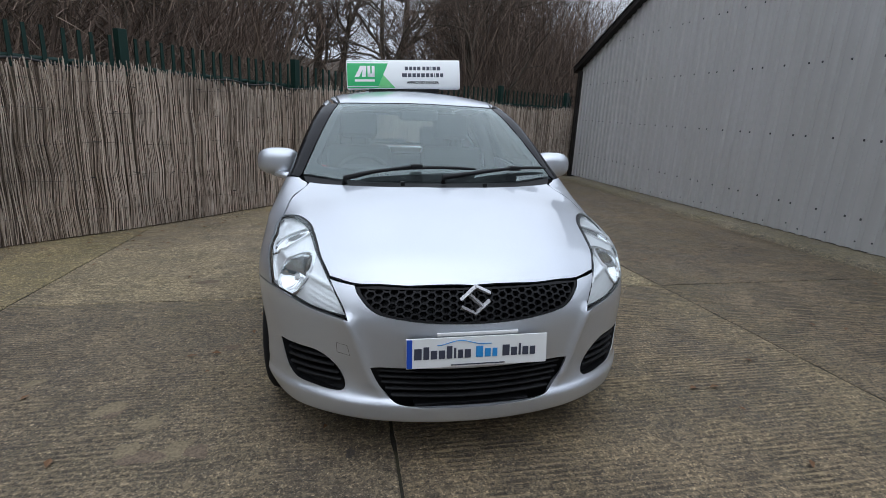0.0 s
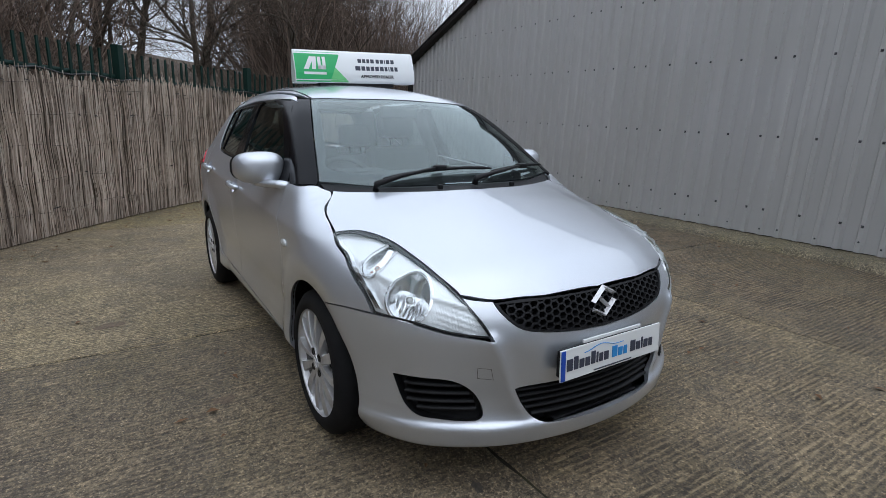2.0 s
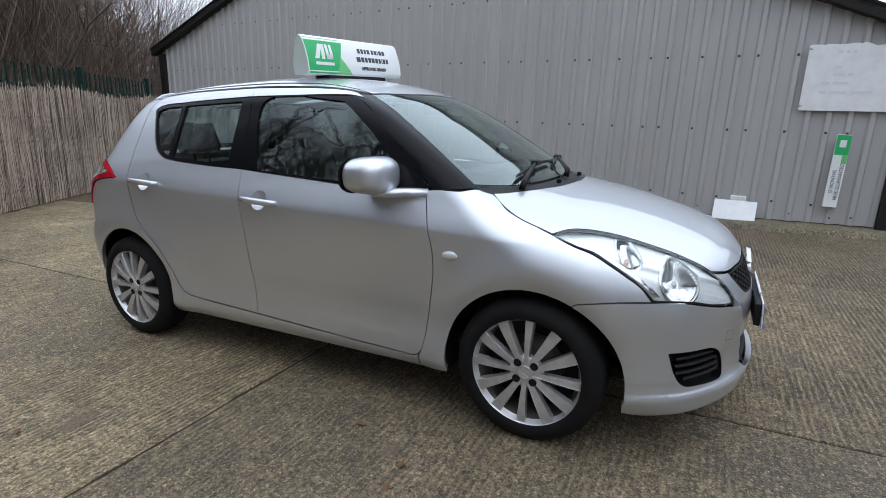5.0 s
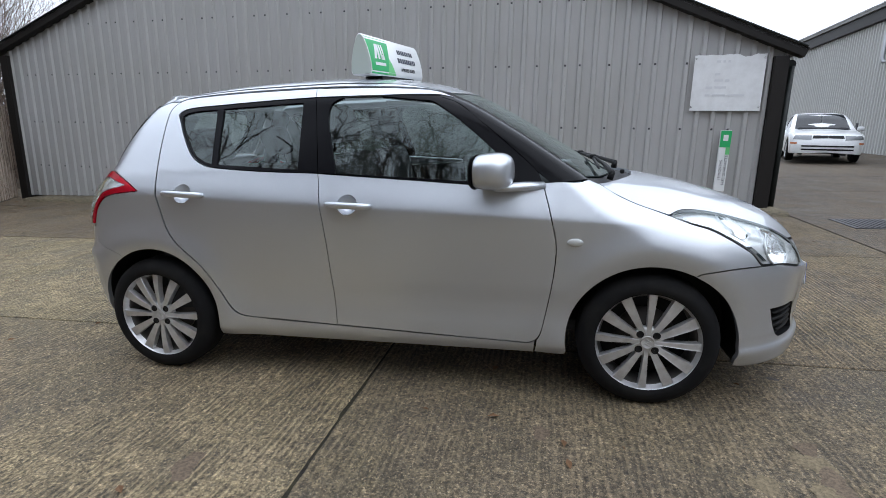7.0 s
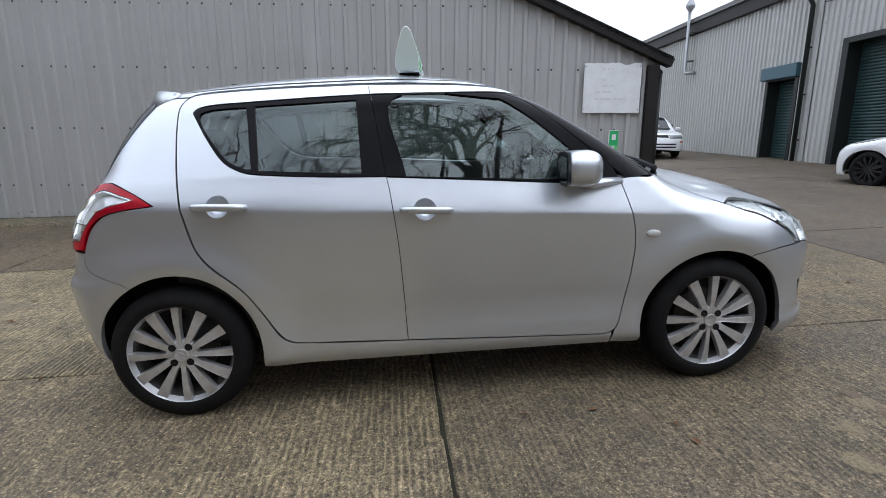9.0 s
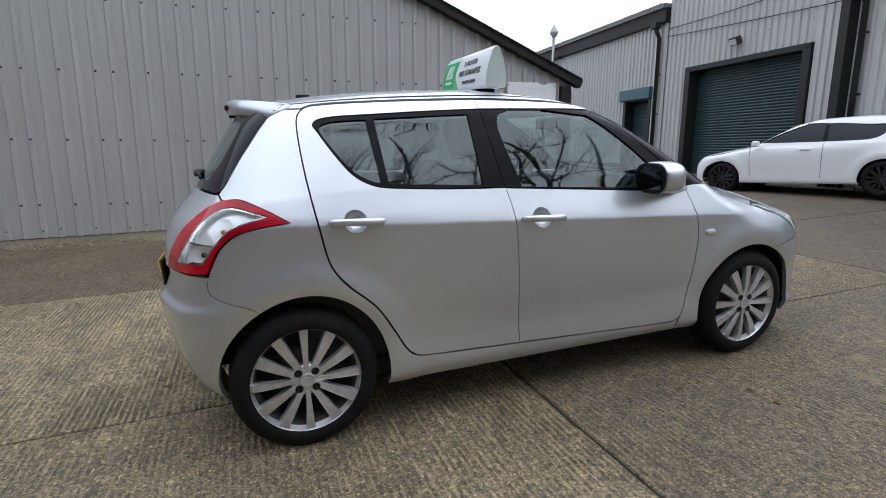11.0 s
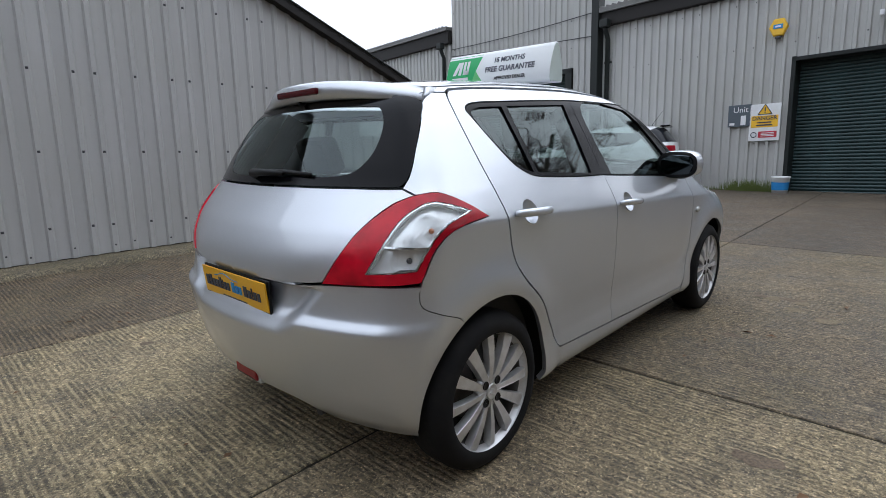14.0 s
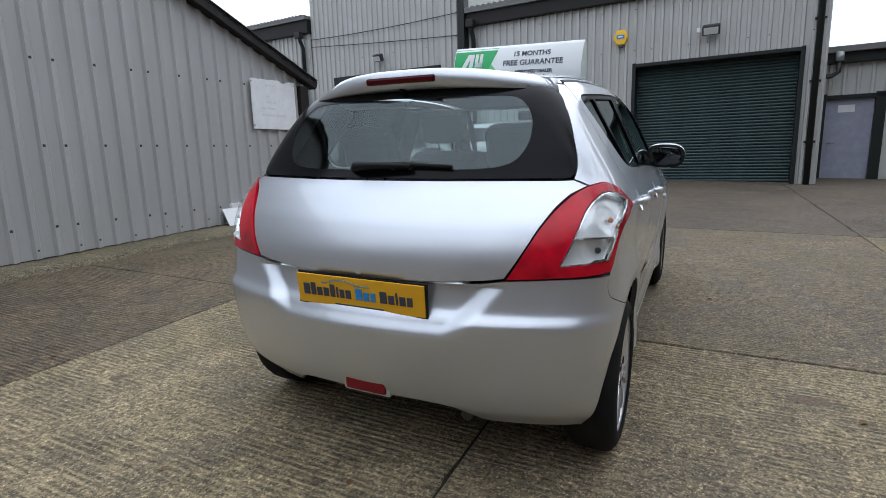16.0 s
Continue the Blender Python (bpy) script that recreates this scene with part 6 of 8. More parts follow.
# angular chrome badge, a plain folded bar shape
badge_at = on_side(CEN_F + 1e-5, 0.655, 0.004)
bm = bmesh.new()
for strip in ([(-0.052, 0.004), (0.0, 0.050), (0.050, 0.026)], [(-0.020, 0.018), (0.020, -0.018)], [(0.052, -0.004), (0.0, -0.050), (-0.050, -0.026)]):
    for (x0, z0), (x1, z1) in zip(strip, strip[1:]):
        d = Vector((x1 - x0, 0, z1 - z0)).normalized()
        w = Vector((-d.z, 0, d.x)) * 0.0085
        a, b = Vector((x0, 0, z0)) - d * 0.004, Vector((x1, 0, z1)) + d * 0.004
        q = [bm.verts.new(p + o) for p in (a, b) for o in (w + Vector((0, 0.004, 0)), Vector((0, -0.012, 0)), -w + Vector((0, 0.004, 0)))]
        bm.faces.new((q[0], q[3], q[4], q[1]))
        bm.faces.new((q[1], q[4], q[5], q[2]))
        bm.faces.new((q[0], q[1], q[2]))
        bm.faces.new((q[3], q[5], q[4]))
bmesh.ops.recalc_face_normals(bm, faces=bm.faces[:])
part("badge", bm, M["alloy"], car, "chrome angular badge on the grille", at=Matrix.Translation((0, badge_at.y, badge_at.z)) @ pose(0, 0, 0, -8, 0, 0))

part("intake_backing", box((0.86, 0.02, 0.22), (0, -1.905, 0.335), 0.004), M["satin_black"], car, "black panel behind the intake")
part("intake_floor", box((0.44, 0.10, 0.012), (0, -1.940, 0.258), 0.003), M["satin_black"], car)


def slat(us, z, depth, high, name, both, parent):
    """A horizontal louvre that follows the nose."""
    p = HATCH.side_point(us, [z] * len(us))
    n = HATCH.grad(p)
    n[:, 2] = 0
    verts, faces = [], []
    for a, m in zip(p, n):
        verts += [a - m * 0.012 + (0, 0, high), a - m * 0.006, a - m * 0.012 - (0, 0, high * 0.6), a - m * depth + (0, 0, high * 1.4)]
    for i in range(len(us) - 1):
        for k in range(3):
            faces.append((4 * i + k, 4 * i + k + 1, 4 * i + 5 + k, 4 * i + 4 + k))
        faces.append((4 * i + 3, 4 * i, 4 * i + 4, 4 * i + 7))
    sets = [verts] if both == "right" else [verts, [(-v[0], v[1], v[2]) for v in verts]]
    for k, v in enumerate(sets):
        raw(v, faces if k == 0 else [f[::-1] for f in faces], name, M["satin_black"], parent, True)


for z, u1 in ((0.384, -2.090), (0.361, -2.101), (0.338, -2.110), (0.315, -2.126), (0.292, -2.148)):
    slat(np.linspace(u1 - 0.004, CEN_F, 14), z, 0.06, 0.006, "intake_louvre", "both", car)
panel("lamp_blank", "side", fog, M["satin_black"], car, off=-0.04, rim=-0.038, gap=-0.001, label="black blanked fog lamp recess")
for z, u0, u1 in ((0.415, -1.735, -1.915), (0.385, -1.735, -1.94), (0.355, -1.742, -1.955), (0.328, -1.775, -1.962)):
    slat(np.linspace(u0, u1, 8), z, 0.04, 0.007, "recess_louvre", "both", car)

# top panels: bonnet, windscreen, roof, rails and pillars
hood_edge = [tuple(HATCH.side_point([u], [z])[0][:2]) for u, z in ((-1.285, 0.853), (-1.387, 0.865), (-1.541, 0.847), (-1.70, 0.8105), (-1.815, 0.7695), (-1.900, 0.719))]
lip = [tuple(HATCH.side_point([u], [z])[0][:2]) for u, z in ((-2.003, 0.704), (-2.10, 0.705), (-2.216, 0.703))]
nose_mid = float(HATCH.side_point([CEN_F], [0.703])[0][1])


def hood_fold(v):
    """Two soft raised lines that run back from the grille tips."""
    x, y = np.abs(v[:, 0]), v[:, 1]
    line = 0.40 + 0.22 * np.clip((y + 1.9) / 0.9, 0, 1)
    s = np.clip((x - line) / 0.05, -1, 1)
    return 0.005 * (1 - s) / 2 * np.clip((-1.02 - y) / 0.15, 0, 1) * np.clip((y + 1.98) / 0.15, 0, 1)


panel("bonnet", "top", [(0.0, nose_mid, 1)] + lip[::-1] + [hood_edge[5] + (1,)] + hood_edge[4:0:-1] + [hood_edge[0] + (1,)] + wing_seam[1:-1] + [wing_seam[-1] + (1,), (-0.52, -1.052), (-0.393, -1.118), (-0.225, -1.183), (0.0, -1.215, 1)],
      M["silver"], car, centre=0.0, grid=0.026, wave=hood_fold, gap=0.0014, label="silver bonnet")
screen_outline = [(0.0, -0.385, 1), (-0.25, -0.372), (-0.488, -0.318, 1), (-0.560, -0.545), (-0.625, -0.765), (-0.672, -0.930, 1), (-0.45, -1.02), (-0.22, -1.085), (0.0, -1.11, 1)]
screen_hole = [(0.0, -0.415, 1), (-0.25, -0.402), (-0.445, -0.355), (-0.515, -0.56), (-0.570, -0.75), (-0.600, -0.865), (-0.42, -0.945), (-0.2, -0.998), (0.0, -1.015, 1)]
panel("windscreen", "top", screen_outline, M["screen"], car, centre=0.0, off=-0.003, rim=0, label="windscreen with pale reflections")
panel("windscreen_border", "top", screen_outline[:-1] + [(0.0, -1.11, 1), (0.0, -1.015, 1)] + screen_hole[7:0:-1] + [(0.0, -0.415, 1)], M["gloss_black"], car, centre=0.0, off=-0.009, rim=0, label="black printed windscreen border")
panel("scuttle", "top", [(-0.672, -0.932, 1), (-0.45, -1.022), (-0.22, -1.087), (0.0, -1.112, 1), (0.0, -1.213, 1), (-0.225, -1.181), (-0.393, -1.116), (-0.52, -1.050), (-0.632, -0.996, 1), (-0.660, -0.970, 1)], M["satin_black"], car, centre=0.0, off=-0.012, rim=0.02, label="black plastic scuttle")
frame_front = [tuple(float(c) for c in HATCH.side_point([u], [z])[0]) for u, z in ((-0.27, 1.374), (-0.36, 1.342), (-0.44, 1.281), (-0.524, 1.215), (-0.60, 1.150), (-0.666, 1.094), (-0.728, 1.040))]
part("pillar_core", tube([(x + 0.022, y + 0.004, z - 0.020) for x, y, z in frame_front], 0.024, 8), M["satin_black"], car)
part("pillar_core", tube([(-x - 0.022, y + 0.004, z - 0.020) for x, y, z in frame_front], 0.024, 8), M["satin_black"], car)
panel("pillar_trim", "top", [(-0.492, -0.318, 1), (-0.564, -0.545), (-0.629, -0.765), (-0.676, -0.928, 1), (-0.692, -0.946, 1), (-0.742, -0.900), (-0.770, -0.80, 1)] + [(x, y) for x, y, z in frame_front[-2:0:-1]] + [frame_front[0][:2] + (1,)],
      M["gloss_black"], car, off=-0.002, rim=0.01, grid=0.02, label="gloss black windscreen pillar")
def door_top(u, z, off=-0.004):
    p = HATCH.side_point([u], [z + 0.004])[0]
    return (float(p[0]) - off, float(p[1]))


rail_out = [door_top(u, z) for u, z in ((-0.30, 1.388), (-0.15, 1.415), (0.05, 1.426), (0.349, 1.432), (0.80, 1.422), (1.08, 1.406), (1.145, 1.388))]
ditch = [(-0.492, -0.305), (-0.505, -0.20), (-0.522, 0.05), (-0.530, 0.349), (-0.520, 0.80), (-0.500, 1.10), (-0.488, 1.21)]
panel("roof_rail", "top", [rail_out[0] + (1,)] + rail_out[1:-1] + [rail_out[-1] + (1,), (-0.520, 1.245, 1), ditch[-1] + (1,)] + ditch[-2:0:-1] + [ditch[0] + (1,)], M["silver"], car, grid=0.02, rim=0.012, label="silver roof side rail")
panel("roof_moulding", "top", [(a - 0.004, b) + c for (a, b), c in zip(ditch, ((1,),) + ((),) * 5 + ((1,),))] + [(a + 0.010, b) + c for (a, b), c in zip(ditch[::-1], ((1,),) + ((),) * 5 + ((1,),))], M["satin_black"], car, off=-0.004, rim=0, grid=0.03, gap=0, label="black roof moulding")
panel("roof", "top", [(0.0, -0.380, 1), (-0.25, -0.367), (ditch[0][0] + 0.012, -0.312, 1)] + [(a + 0.012, b) for a, b in ditch[1:-1]] + [(ditch[-1][0] + 0.012, 1.21, 1), (-0.25, 1.30), (0.0, 1.33, 1)], M["silver"], car, centre=0.0, grid=0.03, label="silver roof")

# roof spoiler over the tailgate glass
sp_x = np.linspace(-1.0, 1.0, 41)
end_tip, end_low = on_side(1.270, 1.405, 0.004), on_side(1.338, 1.355, 0.004)
verts, faces = [], []
for s in sp_x:
    a = abs(s)
    k = a ** 2.6
    front = Vector((s * 0.532, 1.30 - 0.135 * a ** 2.0, 0))
    front.z = float(HATCH.top_point([front.x * 0.96], [front.y])[0][2]) + 0.0025
    tip = Vector((-s * end_tip.x, 1.431 - (1.431 - end_tip.y) * a ** 2.4, 1.451 - (1.451 - end_tip.z) * a ** 2.6))
    low = Vector((-s * end_low.x, 1.428 - (1.428 - end_low.y) * a ** 2.4, 1.388 - (1.388 - end_low.z) * a ** 2.4))
    mid = front.lerp(tip, 0.55) + Vector((0, 0, 0.004))
    verts += [front, mid, tip + Vector((0, -0.012, 0.004)), tip + Vector((0, 0, -0.006)), low, low + Vector((0, -0.05 * (1 - 0.7 * k), -0.006)), front + Vector((0, 0.02, -0.05 * (1 - 0.6 * k)))]
tip_mid = Vector(verts[20 * 7 + 3]).lerp(Vector(verts[20 * 7 + 4]), 0.5)
n = 7
for i in range(len(sp_x) - 1):
    for k in range(n):
        faces.append((i * n + k, i * n + (k + 1) % n, i * n + n + (k + 1) % n, i * n + n + k))
faces += [tuple(range(n))[::-1], tuple(range(len(verts) - n, len(verts)))]
sp = raw(verts, faces, "spoiler", M["silver"], car, True, label="silver roof spoiler")
bm = box((0.29, 0.022, 0.026), (0, 0, 0), 0.009)
bmesh.ops.translate(bm, verts=bm.verts[:], vec=tip_mid + Vector((0, -0.004, 0.002)))
part("brake_light", bm, M["brake_red"], sp, "dark red high brake light")
part("washer_nozzle", box((0.016, 0.03, 0.014), tip_mid + Vector((0, -0.022, -0.034)), 0.005), M["satin_black"], sp)

# wheel wells, floor and closed underside
for y, zc, a, b in ((-1.215, 0.293, 0.350, 0.352), (1.192, 0.290, 0.328, 0.374)):
    ring = np.array(ellipse(y, zc, a + 0.002, b + 0.002, -14, 194, 33))
    edge = HATCH.side_point(ring[:, 0], ring[:, 1])
    edge = edge - HATCH.grad(edge) * 0.010
    for sx in (-1, 1):
        bm = bmesh.new()
        prev = None
        for (px, py, pz), (u, z) in zip(edge, ring):
            out = Vector((0, py - y, pz - zc)).normalized() * 0.014
            row = [bm.verts.new(v) for v in ((-sx * px, py, pz), (-sx * px - sx * 0.03, py + out.y, pz + out.z), (sx * 0.50, py + out.y, pz + out.z))]
            if prev:
                bm.faces.new((prev[0], row[0], row[1], prev[1]))
                bm.faces.new((prev[1], row[1], row[2], prev[2]))
            prev = row
        part("arch_liner", bm, M["satin_black"], car, "black wheel arch liner", smooth=True)
        part("arch_back", box((0.02, 0.76, 0.48), (sx * 0.50, y, 0.54)), M["satin_black"], car)
part("underside", box((1.36, 1.56, 0.05), (0, 0, 0.22), 0.02), M["satin_black"], car, "black underside")
part("underside", box((0.98, 0.9, 0.05), (0, -1.45, 0.22), 0.02), M["satin_black"], car)
part("underside", box((0.98, 0.60, 0.05), (0, 1.22, 0.34), 0.02), M["satin_black"], car)
part("bay", box((0.95, 0.62, 0.35), (0, -1.30, 0.46), 0.02), M["satin_black"], car)
part("silencer", tube([(-0.35, 1.48, 0.26), (-0.35, 1.66, 0.25)], 0.022, 12), M["steel_dark"], car, "small exhaust tailpipe")

# rear fog lamp and reflectors, plates
p = on_side(CEN_R - 0.01, 0.345)
part("fog_lamp", box((0.17, 0.03, 0.05), (0.005, p.y - 0.010, 0.340), 0.01), M["fog_red"], car, "red rear fog lamp")
part("fog_surround", box((0.2, 0.03, 0.065), (0.005, p.y - 0.020, 0.336), 0.012), M["silver"], car)


def plate(y, z, tilt, turn, mat, label, band):
    """A registration plate; its writing is drawn as plain bars."""
    p = part("plate", box((0.52, 0.006, 0.111), (0, 0, 0), 0.002), mat, car, label, at=Matrix.Translation((0.0, y, z)) @ pose(0, 0, 0, tilt, 0, turn))
    x = -0.232
    for w, h, m in ((0.026, 0.034, 0), (0.02, 0.038, 0), (0.022, 0.026, 0), (0.022, 0.026, 0), (0.02, 0.038, 0), (0.008, 0.032, 0), (0.018, 0.026, 0), (0.022, 0.026, 0), (-1, 0, 0), (0.026, 0.034, 1), (0.022, 0.026, 1), (0.018, 0.026, 1), (-1, 0, 0), (0.026, 0.034, 0), (0.022, 0.026, 0), (0.008, 0.036, 0), (0.022, 0.026, 0), (0.02, 0.026, 0)):
        if w < 0:
            x += 0.013
            continue
        w, h = w * 1.02, h * 1.22
        bar = box((w, 0.003, h), (x + w / 2, -0.0045, -0.006 + (h - 0.032) / 2), 0.003)
        part("text_bar", bar, M["blue_print"] if m else M["navy_print"], p)
        x += w + 0.0062
    bm = bmesh.new()
    tube([(-0.15 + 0.2 * k / 12, -0.0045, 0.028 + 0.016 * math.sin(math.pi * min(1, k / 10)) ** 2) for k in range(13)], 0.0016, 5, bm)
    part("swoosh", bm, M["blue_print"], p)
    part("small_print", box((0.20, 0.002, 0.004), (0, -0.004, -0.047), 0.0), M["navy_print"], p)
    if band:
        part("band", box((0.02, 0.003, 0.106), (-0.249, -0.0035, 0), 0.001), M["plate_blue"], p, "blue end band")
    return p


fy = float(on_side(CEN_F + 1e-5, 0.49).y)
plate(fy - 0.028, 0.487, -3, 0, M["plate_white"], "white front plate with dark lettering bars", True)
part("plate_holder", box((0.50, 0.024, 0.095), (0, fy - 0.012, 0.487), 0.006), M["satin_black"], car)
part("plate_clip", box((0.30, 0.008, 0.012), (0.0, fy - 0.020, 0.552), 0.003), M["white_paint"], car, "white strip above the plate")
ry = float(on_side(CEN_R - 1e-5, 0.69).y)
plate(ry + 0.024, 0.690, 5, 180, M["plate_yellow"], "yellow rear plate with dark lettering bars", False)
part("plate_backing", box((0.53, 0.01, 0.12), (0, ry + 0.014, 0.690), 0.003), M["satin_black"], car)
tow = [(-1.960, 0.490, 1), (-2.002, 0.486, 1), (-2.010, 0.444, 1), (-1.960, 0.450, 1)]
panel("tow_cover", "side", tow, M["satin_black"], car, holes=[[(-1.9612, 0.4887, 1), (-2.0010, 0.4848, 1), (-2.0087, 0.4454, 1), (-1.9612, 0.4513, 1)]], off=0.0007, rim=0, gap=0, sides="right", step=0.006, grid=0.015, wave=bumper_ridge, label="thin outline of the towing eye cover")

# handles, repeaters
for sx in (-1, 1):
    for u, z in ((0.118, 0.897), (0.970, 0.945)):
        p = on_side(u, z)
        n = Vector(HATCH.grad(np.array([tuple(p)]))[0])
        q = Vector((-sx * p.x, p.y, p.z)) if sx > 0 else p
        hd = thing("tmp", Matrix(), "", "")
        hd.name = "door_handle"
        hd.parent = car
        hd.matrix_basis = Matrix.Translation(q)
        o = -1 if sx < 0 else 1
        bm = bmesh.new()
        tube([(o * 0.002, 0.112, 0.002), (o * 0.022, 0.098, 0.003), (o * 0.030, 0.05, 0.002), (o * 0.031, 0.0, 0.0), (o * 0.030, -0.05, -0.002), (o * 0.022, -0.092, -0.004), (o * 0.002, -0.104, -0.005)], [0.009, 0.0125, 0.0135, 0.0135, 0.0135, 0.0125, 0.009], 10, bm)
        for v in bm.verts:
            v.co.z *= 1.15
        part("grip", bm, M["silver"], hd, smooth=True)
        bm = lathe([(-0.002, 0.0475), (-0.004, 0.0465), (-0.016, 0.041), (-0.030, 0.030), (-0.037, 0.014), (-0.038, 0.001)], 28)
        for v in bm.verts:
            v.co.x *= o
        face = Vector((-sx * n.x if sx > 0 else n.x, n.y, n.z))
        part("cup", bm, M["silver"], hd, smooth=True, at=Matrix.Translation((0, 0.01, 0)) @ Vector((o, 0, 0)).rotation_difference(face).to_matrix().to_4x4())
        if u < 0.5:
            bm = lathe([(o * 0.040, 0.006), (o * 0.043, 0.005), (o * 0.043, 0.0005)], 12)
            part("keyhole", bm, M["satin_black"], hd, at=pose(o * -0.008, 0.088, 0.002))
    p = on_side(-0.893, 0.744, 0.002)
    bm = bmesh.new()
    bmesh.ops.create_uvsphere(bm, u_segments=20, v_segments=10, radius=1.0)
    part("side_repeater", bm, M["lamp_glass"], car, "pale oval side repeater", at=Matrix.Translation((-sx * p.x if sx > 0 else p.x, p.y, p.z)) @ Matrix.Diagonal((0.012, 0.034, 0.018, 1)), smooth=True)
    # mirrors
    mr = thing("tmp", Matrix(), "", "")
    mr.name = "door_mirror"
    mr.parent = car
    mr.matrix_basis = Matrix.Translation((sx * 0.836, -0.555, 1.045))
    bm = bmesh.new()
    bmesh.ops.create_uvsphere(bm, u_segments=32, v_segments=20, radius=1.0)
    for v in bm.verts:
        x, y, z = v.co
        sxx = math.copysign(abs(x) ** 0.62, x) * 0.116
        szz = math.copysign(abs(z) ** 0.66, z) * (0.080 if z > 0 else 0.074)
        yy = -0.080 * max(0, -y) ** 0.8 + 0.066 * min(1, max(0, y) * 2.4)
        out = max(0.0, sxx * sx) / 0.130
        szz *= 1 - 0.16 * out ** 2
        v.co = Vector((sxx, yy + 0.03 * out ** 1.5, szz))
    part("housing", bm, M["silver"], mr, "silver mirror housing", smooth=True)
    bm = bmesh.new()
    bmesh.ops.create_circle(bm, cap_ends=True, segments=28, radius=1.0)
    for v in bm.verts:
        x, z = v.co.x, v.co.y
        sxx = math.copysign(abs(x) ** 0.62, x) * 0.094
        v.co = Vector((sxx, 0.084 + 0.03 * (max(0.0, sxx * sx) / 0.130) ** 1.5, math.copysign(abs(z) ** 0.7, z) * 0.056))
    part("mirror_glass", bm, M["mirror"], mr, "dark mirror glass")
    bm = bmesh.new()
    bmesh.ops.create_circle(bm, cap_ends=True, segments=28, radius=1.0)
    for v in bm.verts:
        x, z = v.co.x, v.co.y
        sxx = math.copysign(abs(x) ** 0.62, x) * 0.115
        out = max(0.0, sxx * sx) / 0.130
        v.co = Vector((sxx, 0.079 + 0.03 * out ** 1.5, math.copysign(abs(z) ** 0.7, z) * 0.074 * (1 - 0.16 * out ** 2)))
    part("bezel", bm, M["satin_black"], mr)
    bm = bmesh.new()
    tube([(sx * 0.02, 0.0, -0.060), (sx * -0.02, -0.05, -0.064), (sx * -0.055, -0.12, -0.062), (sx * -0.085, -0.20, -0.062)], [0.026, 0.034, 0.034, 0.030], 12, bm)
    for v in bm.verts:
        v.co.z = -0.075 + (v.co.z + 0.075) * 0.6
    part("arm", bm, M["silver"], mr, smooth=True)

# wipers
def wiper(pivot, head, b0, b1, name="wiper"):
    """An arm from its pivot to the blade's middle, and the blade between two ends, lying on the glass."""
    def g(x, y, off):
        p = HATCH.top_point([x], [y])
        return Vector((p + HATCH.grad(p) * off)[0])
    w = thing("tmp", Matrix(), "", "")
    w.name = name
    w.parent = car
    bm = bmesh.new()
    tube([g(*pivot, 0.0), g(*pivot, 0.03), g(*(np.array(pivot) * 0.6 + np.array(head) * 0.4), 0.035), g(*head, 0.028)], [0.016, 0.014, 0.010, 0.007], 8, bm)
    part("arm", bm, M["satin_black"], w, smooth=True)
    bm = bmesh.new()
    tube([g(*(np.array(b0) * (1 - t) + np.array(b1) * t), 0.016 + 0.004 * math.sin(math.pi * t)) for t in np.linspace(0, 1, 12)], [0.004] + [0.0085] * 10 + [0.004], 6, bm)
    part("blade", bm, M["satin_black"], w, smooth=True)
    p = g(*head, 0.026)
    part("joint", box((0.065, 0.035, 0.025), (0, 0, 0), 0.008), M["satin_black"], w, at=Matrix.Translation(p))


wiper((-0.46, -1.06), (-0.09, -0.99), (-0.40, -1.005), (0.23, -0.985))
wiper((0.03, -1.13), (0.45, -0.955), (0.20, -1.015), (0.655, -0.895))
for x in (-0.18, 0.24):
    p = HATCH.top_point([x], [-1.16])[0]
    part("washer_jet", box((0.022, 0.022, 0.022), (x, -1.15, p[2] + 0.01), 0.006), M["satin_black"], car)
rwp = thing("tmp", Matrix(), "", "")
rwp.name = "rear_wiper"
rwp.parent = car
ypt = float(HATCH.side_point([CEN_R - 1e-5], [1.11])[0][1])
bm = bmesh.new()
tube([(0.12, ypt + 0.005, 1.105), (0.10, ypt + 0.03, 1.112), (0.0, ypt + 0.032, 1.116), (-0.12, ypt + 0.024, 1.112)], [0.02, 0.018, 0.013, 0.008], 8, bm)
part("arm", bm, M["satin_black"], rwp, smooth=True)
bm = bmesh.new()
tube([(0.05, ypt + 0.016, 1.118), (-0.10, ypt + 0.014, 1.120), (-0.27, ypt - 0.004, 1.108)], 0.008, 6, bm)
part("blade", bm, M["satin_black"], rwp, smooth=True)
part("aerial_base", box((0.03, 0.07, 0.018), (0, 1.06, float(HATCH.top(np.array([1.06]))[0]) + 0.008), 0.007), M["satin_black"], car, "black aerial base")

# wheels
def spoke_mesh(wide):
    """A flat-faced blade that widens to the rim, with a raised edge on one side."""
    bm = bmesh.new()
    rows = []
    for r, w, d in ((0.030, wide * 0.55, 0.0), (0.062, wide * 0.58, 0.001), (0.075, wide * 0.60, 0.003), (0.12, wide * 0.74, 0.006), (0.17, wide * 0.92, 0.005), (0.214, wide * 1.06, 0.001), (0.2265, wide * 1.10, -0.004)):
        rows.append([bm.verts.new((x - d, o, r)) for x, o in ((0.004, -w * 0.52), (-0.026, -w * 0.49), (-0.0285, -w * 0.46), (-0.0270, -w * 0.36), (-0.0255, w * 0.40), (-0.0245, w * 0.49), (0.004, w * 0.52))])
    for a, b in zip(rows, rows[1:]):
        for k in range(7):
            f = bm.faces.new((a[k], a[(k + 1) % 7], b[(k + 1) % 7], b[k]))
    bm.faces.new(rows[-1])
    bm.faces.new(rows[0][::-1])
    return mesh_of(bm, "spoke", M["alloy"])


